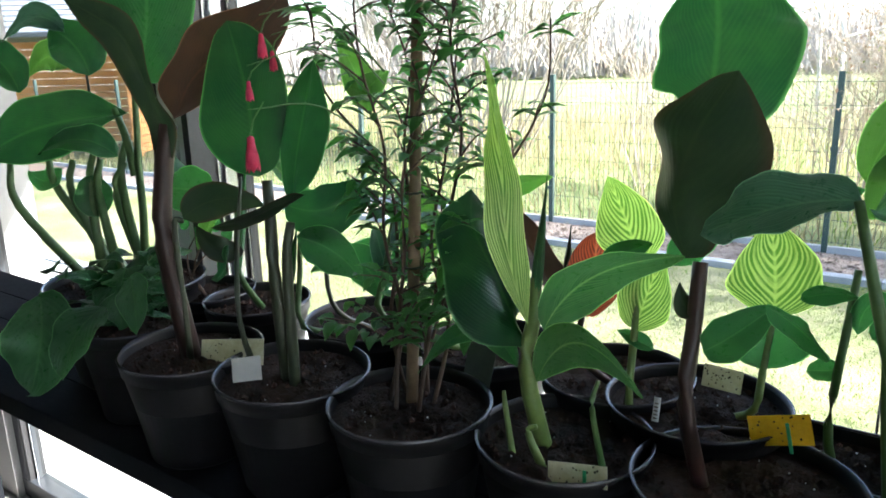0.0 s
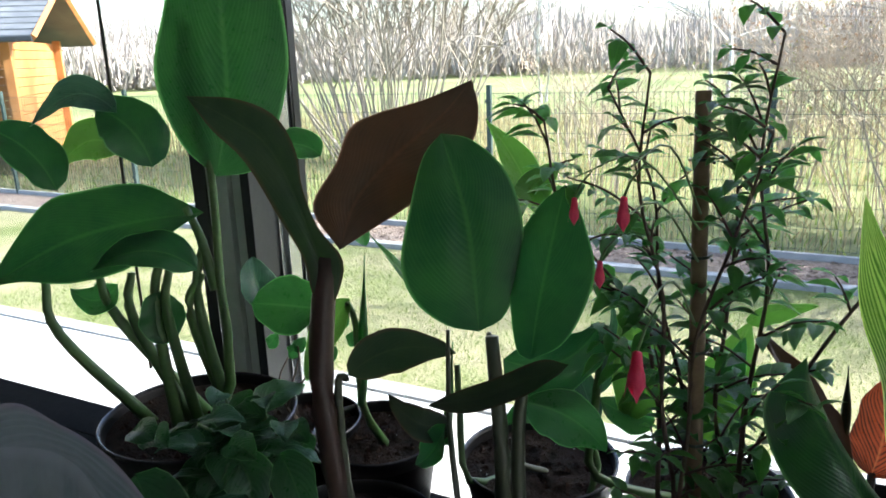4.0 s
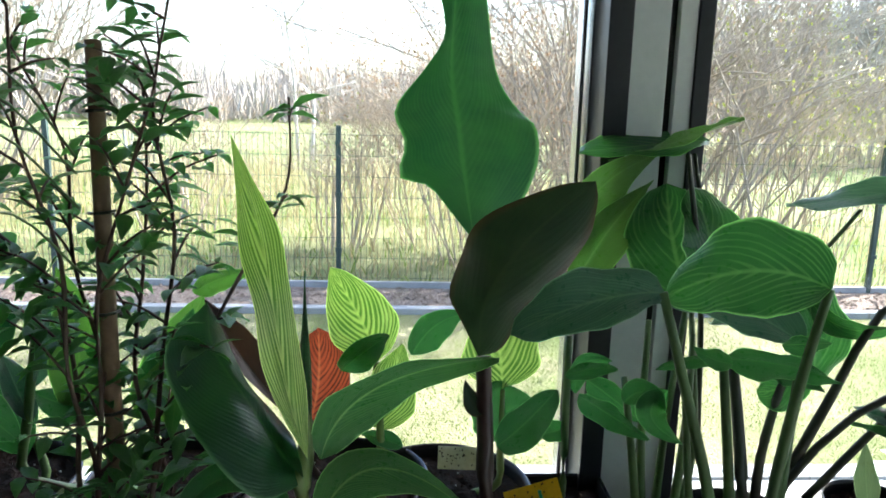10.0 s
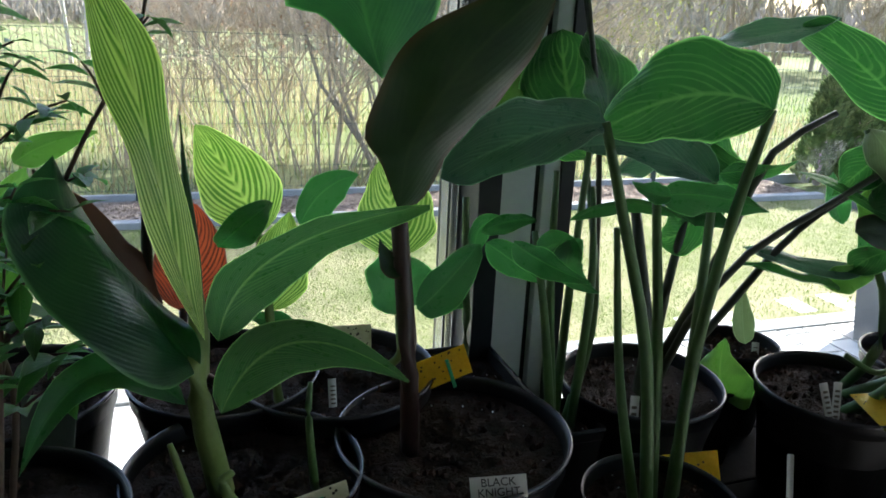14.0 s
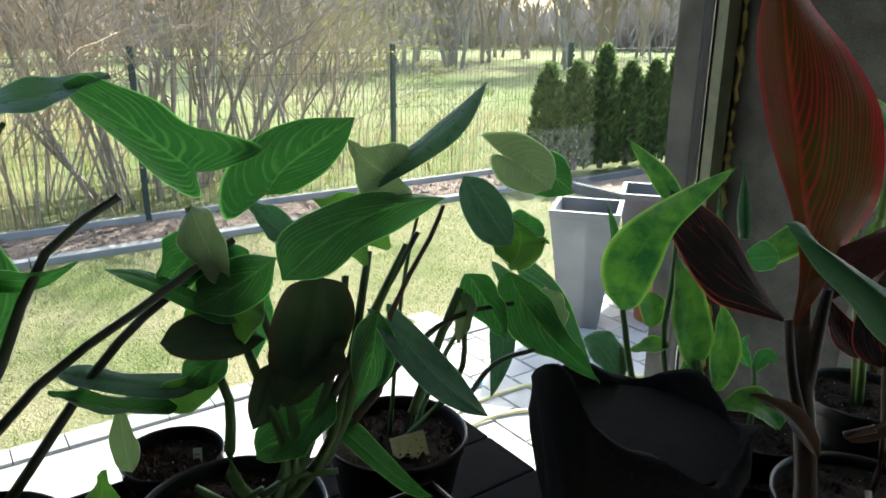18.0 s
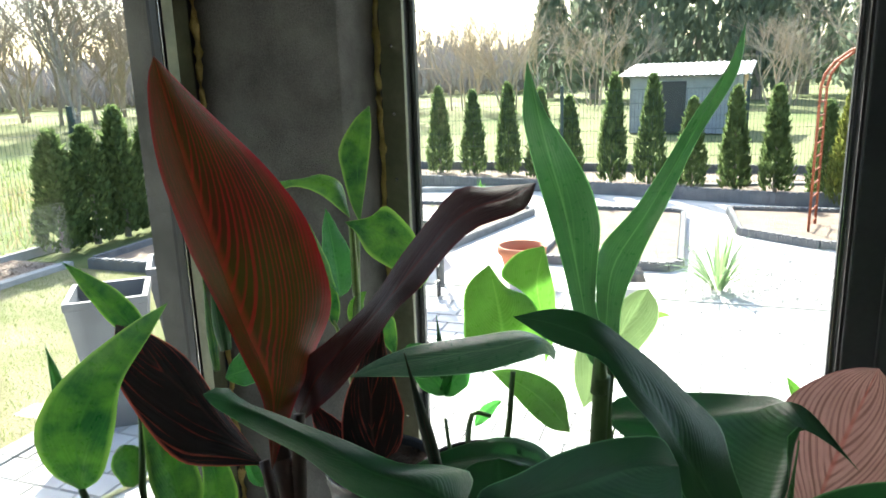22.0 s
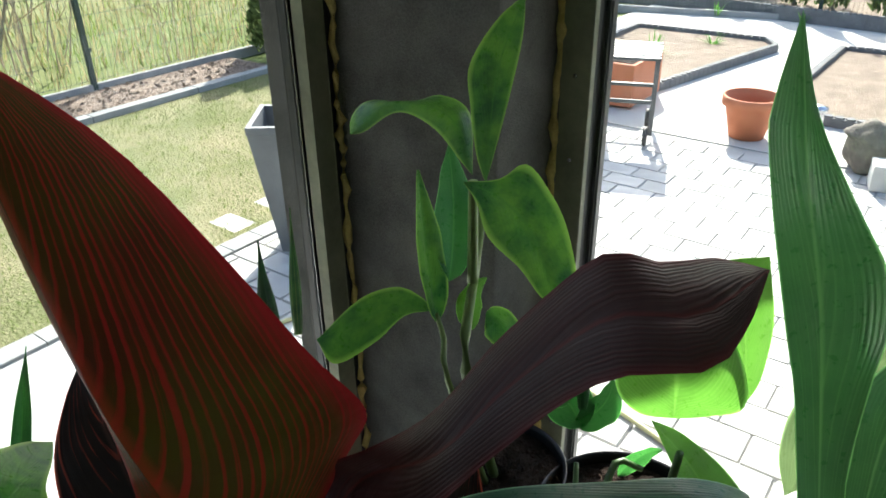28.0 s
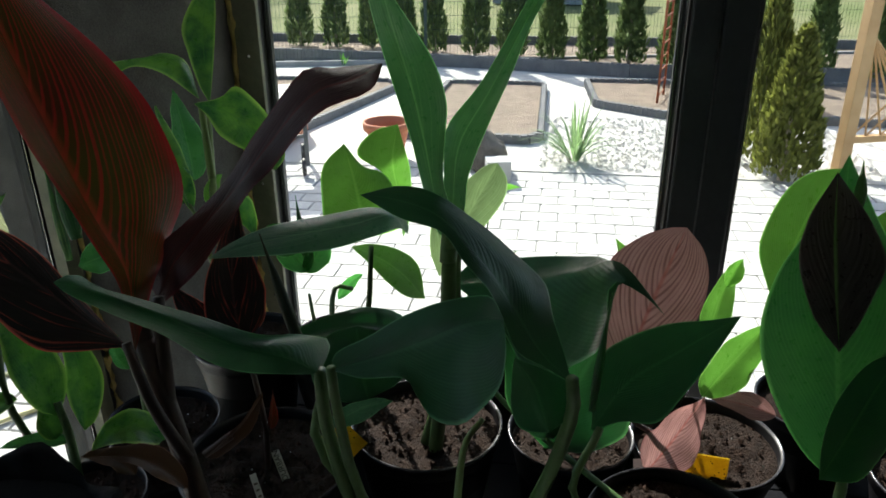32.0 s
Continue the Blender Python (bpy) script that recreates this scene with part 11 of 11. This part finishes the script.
# garden things
def planter(name, x, y, rz, label):
    p = thing(name, x, y, GROUND, label, "planter", rz=rz)
    def ring(w, z):
        return [(-w, -w, z), (w, -w, z), (w, w, z), (-w, w, z)]
    verts = [q for w, z in ((0.105, 0), (0.185, 0.66), (0.19, 0.665), (0.19, 0.70), (0.165, 0.70), (0.160, 0.60), (0.155, 0.58)) for q in ring(w, z)]
    faces = [(0, 3, 2, 1)] + [(a * 4 + k, a * 4 + (k + 1) % 4, a * 4 + 4 + (k + 1) % 4, a * 4 + 4 + k) for a in range(6) for k in range(4)]
    from_lists("body", verts, faces, M_PLANTER, p)
    from_lists("soil", ring(0.158, 0.59), [(0, 1, 2, 3)], M_SOIL, p)
    return p


planter("tall_planter", 3.50, 3.68, 38, "tall tapered grey square planter on the paving")
planter("tall_planter", 4.14, 3.74, 38, "tall tapered grey square planter on the paving")
tp = thing("round_planter", 3.90, 3.46, GROUND, "round brown plant pot beside the tall planters", "pot")
part("body", lathe_bm([(0.001, 0), (0.12, 0), (0.17, 0.52), (0.18, 0.53), (0.18, 0.58), (0.155, 0.58), (0.15, 0.5)], 32), M_TERRA, tp)
part("soil", lathe_bm([(0.001, 0.52), (0.153, 0.52)], 24), M_SOIL, tp)

tpot = thing("terracotta_pot", 6.50, 2.26, GROUND, "empty terracotta flower pot on the patio edge", "pot")
part("body", lathe_bm([(0.001, 0), (0.12, 0), (0.175, 0.23), (0.20, 0.235), (0.205, 0.30), (0.185, 0.30), (0.165, 0.22), (0.115, 0.02)], 36), M_TERRA, tpot)
part("soil", lathe_bm([(0.001, 0.2), (0.16, 0.2)], 24), M_SOIL, tpot)

sb = bmesh.new()
bmesh.ops.create_icosphere(sb, subdivisions=4, radius=0.17)
for v in sb.verts:
    n3 = noise.noise(v.co * 9) * 0.035 + noise.noise(v.co * 25) * 0.014
    v.co = Vector((v.co.x * 0.85, v.co.y * 1.0 + (0.05 if v.co.z > 0.08 else 0), max(-0.12, v.co.z * 1.15))) * (1 + n3 * 4)
stone = tagged(part("garden_stone", sb, M_STONE), "weathered brown garden stone figure on the patio edge", "stone ornament")
stone.matrix_world = pose(6.28, 1.42, GROUND + 0.125)
part_block = tagged(box("concrete_block", (-0.09, -0.09, 0), (0.09, 0.09, 0.16), M_BLOCK, None, 0.008), "small pale concrete block on the patio", "block")
part_block.matrix_world = pose(6.0, 1.30, GROUND, 0, 0, 12)
pst = tagged(part("garden_light", lathe_bm([(0.001, 0), (0.045, 0), (0.04, 0.01), (0.038, 0.30), (0.055, 0.305), (0.055, 0.33), (0.001, 0.345)], 20), M_STEEL), "small metal path light post", "garden light")
pst.matrix_world = pose(6.35, 1.80, GROUND)


def cart(x, y, rz):
    c = thing("garden_cart", x, y, GROUND, "dark slatted garden trolley with small wheels", "trolley", rz=rz)
    for k in range(6):
        box("slat", (-0.26 + 0.09 * k, -0.2, 0.60), (-0.20 + 0.09 * k, 0.2, 0.62), M_CART, c, 0.003)
    for sx in (-0.22, 0.22):
        for sy in (-0.18, 0.18):
            leg = box("leg", (sx - 0.016, sy - 0.016, 0.08), (sx + 0.016, sy + 0.016, 0.60), M_CART, c, 0.002)
            w = part("wheel", lathe_bm([(0.012, -0.016), (0.06, -0.016), (0.068, -0.008), (0.068, 0.008), (0.06, 0.016), (0.012, 0.016)], 24), M_SEAL, c)
            w.location, w.rotation_euler = (sx, sy + 0.03, 0.07), (radians(90), 0, 0)
            part("hub", lathe_bm([(0.001, -0.018), (0.026, -0.018), (0.026, 0.018), (0.001, 0.018)], 16), M_STEEL, w)
        box("side_bar", (sx - 0.012, -0.18, 0.30), (sx + 0.012, 0.18, 0.325), M_CART, c, 0.002)
    box("cross_bar", (-0.22, -0.19, 0.30), (0.22, -0.17, 0.325), M_CART, c, 0.002)
    return c


cart(6.05, 3.0, 20)
bx = thing("brick_planter_box", 6.9, 3.35, GROUND, "red-brown planter box behind the trolley", "planter")
box("body", (-0.3, -0.16, 0.02), (0.3, 0.16, 0.36), M_TERRA, bx, 0.012)
box("soil", (-0.27, -0.13, 0.361), (0.27, 0.13, 0.366), M_SOIL, bx, 0)


def tuft(name, x, y, n, h, seed, material, label, width=0.012):
    """A clump of long arching blades."""
    t = thing(name, x, y, GROUND, label, "plant")
    rng = random.Random(seed)
    for _ in range(n):
        a, l, out = rng.uniform(0, 6.283), h * rng.uniform(0.6, 1.1), rng.uniform(0.15, 1.1)
        d = Vector((math.cos(a), math.sin(a), 0))
        b = t.matrix_world.translation + d * 0.03
        tip = b + d * l * out * 0.8 + Vector((0, 0, l * (1.05 - 0.75 * out)))
        mid = b.lerp(tip, 0.5) + Vector((0, 0, l * 0.16 * out))
        leaf(t, material, b, mid, tip, width, Vector((-d.x, -d.y, 1)), "band", 0.3, 0.0, "blade", 2, 8)
    return t


tuft("yucca", 6.55, 0.72, 64, 0.60, 3, L_TARO_LIME, "clump of long pale green arching leaves in gravel", 0.022)
tuft("iris_clump", 8.3, 3.7, 30, 0.30, 5, L_LIME, "fresh green leaf clump in the bed", 0.016)
tuft("iris_clump", 9.2, 3.4, 16, 0.22, 6, L_LIME, "fresh green leaf clump in the bed", 0.016)
tuft("iris_clump", 10.9, 3.9, 16, 0.22, 7, L_LIME, "fresh green leaf clump in the hedge bed", 0.02)
tuft("iris_clump", 11.0, 2.9, 16, 0.2, 8, L_LIME, "fresh green leaf clump in the hedge bed", 0.02)


def rose_arch(x, y, rz):
    a = thing("rose_arch", x, y, GROUND, "rusty red metal rose arch with lattice sides", "garden arch", rz=rz)
    w, h, d = 0.55, 1.45, 0.22
    for sy in (-d, d):
        pts = [(-w, sy, 0), (-w, sy, h)] + [(-w * math.cos(math.pi * k / 10), sy, h + 0.42 * math.sin(math.pi * k / 10)) for k in range(1, 10)] + [(w, sy, h), (w, sy, 0)]
        v, f = tube_lists(pts, [0.014] * len(pts), 7)
        from_lists("hoop", v, f, M_COPPER, a, smooth=True)
    for sx in (-w, w):
        for k in range(11):
            v, f = tube_lists([(sx, -d, 0.1 + 0.135 * k), (sx, d, 0.1 + 0.135 * k)], [0.008] * 2, 6)
            from_lists("rung", v, f, M_COPPER, a, smooth=True)
    for k in range(1, 10):
        q = (-w * math.cos(math.pi * k / 10), h + 0.42 * math.sin(math.pi * k / 10))
        v, f = tube_lists([(q[0], -d, q[1]), (q[0], d, q[1])], [0.008] * 2, 6)
        from_lists("rung", v, f, M_COPPER, a, smooth=True)
    return a


rose_arch(8.8, -0.75, 75)


def trellis(x, y, rz):
    t = thing("wooden_trellis", x, y, GROUND, "light timber trellis panel with lattice", "trellis", rz=rz)
    box("post", (-0.045, -0.045, 0), (0.045, 0.045, 1.9), M_WOOD, t, 0.005)
    box("post", (1.2, -0.045, 0), (1.29, 0.045, 1.9), M_WOOD, t, 0.005)
    box("top_rail", (-0.045, -0.03, 1.9), (1.29, 0.03, 1.95), M_WOOD, t, 0.004)
    box("bottom_rail", (0.046, -0.03, 0.22), (1.199, 0.03, 0.27), M_WOOD, t, 0.004)
    for s in (1, -1):
        for k in range(9):
            x0 = 0.05 + 0.13 * k
            v, f = tube_lists([(x0 if s > 0 else 1.2 - x0 + 0.05, 0.008 * s, 0.27), (min(1.2, x0 + 0.8) if s > 0 else max(0.05, 0.45 - x0 + 0.05), 0.008 * s, 1.0)], [0.010] * 2, 4)
            from_lists("lattice_slat", v, f, M_WOOD, t)
    return t


trellis(6.55, -1.30, -70)


def garden_shed(x, y, rz):
    s = thing("garden_shed", x, y, GROUND, "low grey shed with a pale corrugated roof", "shed", rz=rz)
    box("wall", (-1.3, -1.0, 0), (1.3, 1.0, 1.42), M_SHEDWALL, s, 0.01)
    v, f = [], []
    n = 44
    for i in range(n + 1):
        u = -1.6 + 3.2 * i / n
        z = 0.03 * (i % 2)
        v += [(u, -1.25, 1.44 + z), (u, 1.25, 1.74 + z)]
    f = [(2 * i, 2 * i + 2, 2 * i + 3, 2 * i + 1) for i in range(n)]
    from_lists("roof", v, f, M_TIN, s)
    box("door", (-0.7, -1.03, 0.02), (0.1, -1.002, 1.3), M_FRAME, s, 0.01)
    for k in (-1.5, 1.5):
        box("roof_post", (k - 0.04, -1.2, 0), (k + 0.04, -1.12, 1.43), M_WOOD, s, 0.01)
    return s


garden_shed(21.5, 1.30, -96)


def gazebo(x, y, rz):
    g = thing("wooden_gazebo", x, y, GROUND, "orange timber garden house with a grey shingle roof", "garden house", rz=rz)
    for k, (sx, sy) in enumerate(((-2, -1.6), (2, -1.6), (-2, 1.6), (2, 1.6))):
        box("post", (sx - 0.07, sy - 0.07, 0), (sx + 0.07, sy + 0.07, 2.3), M_WOOD_ORANGE, g, 0.01)
        for d in (-1, 1):
            if abs(sx + d * 0.5) < 2:
                v, f = tube_lists([(sx, sy, 1.75), (sx + d * 0.5, sy, 2.25)], [0.05] * 2, 4)
                from_lists("brace", v, f, M_WOOD_ORANGE, g)
    for k in range(14):
        box("wall_board", (-1.93, 1.5, 0.02 + 0.16 * k), (1.93, 1.56, 0.17 + 0.16 * k), M_WOOD_ORANGE, g, 0.006)
        box("wall_board", (1.86, -1.5, 0.02 + 0.16 * k), (1.93, 1.49, 0.17 + 0.16 * k), M_WOOD_ORANGE, g, 0.006)
    v = [(-2.6, -2.2, 2.28), (2.6, -2.2, 2.28), (2.6, 2.2, 2.28), (-2.6, 2.2, 2.28), (-2.6, 0, 3.25), (2.6, 0, 3.25)]
    v += [(a, b, c - 0.09) for a, b, c in v]
    f = [(0, 1, 5, 4), (2, 3, 4, 5), (6, 10, 11, 7), (8, 11, 10, 9), (0, 6, 7, 1), (2, 8, 9, 3), (1, 7, 11, 5), (5, 11, 8, 2), (3, 9, 10, 4), (4, 10, 6, 0)]
    roof = from_lists("roof", v, f, M_SHINGLE, g)
    for k in range(9):
        for s in (-1, 1):
            t0 = k / 9
            yy, zz = s * 2.2 * (1 - t0), 2.28 + 0.97 * t0
            box("shingle_course", (-2.6, min(yy, yy - s * 0.02), zz + 0.002), (2.6, max(yy, yy - s * 0.02), zz + 0.02), M_SHINGLE, roof, 0)
    for sx in (-2.62, 2.6):
        for s in (-1, 1):
            v, f = tube_lists([(sx, s * 2.2, 2.25), (sx, 0, 3.22)], [0.06] * 2, 4)
            from_lists("barge_board", v, f, M_WOOD_ORANGE, g)
    box("gutter", (-2.6, -2.3, 2.2), (2.6, -2.21, 2.28), M_FRAME, g, 0.01)
    lg = thing("firewood_stack", x + 1.6, y - 2.6, GROUND - 0.02, "stacked split firewood under the eaves", "firewood", rz=rz)
    rng = random.Random(9)
    for r in range(9):
        for k in range(13):
            v, f = tube_lists([(-0.75 + 0.125 * k + 0.06 * (r % 2), -0.25, 0.075 + 0.115 * r), (-0.75 + 0.125 * k + 0.06 * (r % 2), 0.2, 0.075 + 0.115 * r)], [0.057 * rng.uniform(0.85, 1.05)] * 2, 6)
            from_lists("log", v, f, M_LOG, lg)
    return g


gazebo(-15.0, 8.8, 40)


# hose on the paving, and a clothes-line style pair of thin poles by the lawn
hose = thing("garden_hose", 1.9, 2.9, GROUND, "pale garden hose lying in loops on the paving", "hose")
tube("hose_line", [(1.3, 2.4, GROUND + 0.012), (1.7, 2.9, GROUND + 0.012), (2.4, 3.1, GROUND + 0.012), (2.9, 2.7, GROUND + 0.012), (2.5, 2.35, GROUND + 0.014), (1.9, 2.55, GROUND + 0.030), (2.2, 3.2, GROUND + 0.012), (3.0, 3.15, GROUND + 0.012), (3.4, 2.6, GROUND + 0.012), (3.2, 1.8, GROUND + 0.012), (3.0, 1.2, GROUND + 0.012)], 0.010, 0.010, M_HOSE, hose, 70, 8)
tube("coupling", [(2.35, 3.33, GROUND + 0.018), (2.52, 3.38, GROUND + 0.018)], 0.016, 0.014, M_CYAN, hose, 4, 8, "blue plastic coupling")

# pavers: the nearest are pieces of their own, the rest one mesh
def pavers():
    rng = random.Random(2)
    me = None
    made, v, f = 0, [], []
    for i in range(int((6.25 - 2.36) / PX)):
        for k in range(44):
            x, y = 2.36 + PX * (i + 0.5), -6.0 + PY * (k + 0.5 + 0.5 * (i % 2))
            if y > 4.2:
                continue
            z = GROUND + rng.uniform(-0.0015, 0.0015)
            if 3.2 < x < 5.3 and -1.2 < y < 2.6 and made < 300:
                if me is None:
                    ob = part("paver", box_bm(-PX / 2 + 0.004, -PY / 2 + 0.004, -0.04, PX / 2 - 0.004, PY / 2 - 0.004, 0.0, 0.004), M_PAVER, patio, smooth=False)
                    me = ob.data
                else:
                    ob = new("paver", me)
                    ob.parent = patio
                ob.location = (x, y, z)
                made += 1
            else:
                a, b, t = PX / 2 - 0.004, PY / 2 - 0.004, 0.004
                j = len(v)
                v += [(x - a, y - b, z - 0.02), (x + a, y - b, z - 0.02), (x + a, y + b, z - 0.02), (x - a, y + b, z - 0.02), (x - a + t, y - b + t, z), (x + a - t, y - b + t, z), (x + a - t, y + b - t, z), (x - a + t, y + b - t, z)]
                f += [(j + 4, j + 5, j + 6, j + 7), (j, j + 1, j + 5, j + 4), (j + 1, j + 2, j + 6, j + 5), (j + 2, j + 3, j + 7, j + 6), (j + 3, j, j + 4, j + 7)]
    ob = from_lists("other_pavers", v, f, M_PAVER, patio)
    ob["kind"] = "stuff"


pavers()
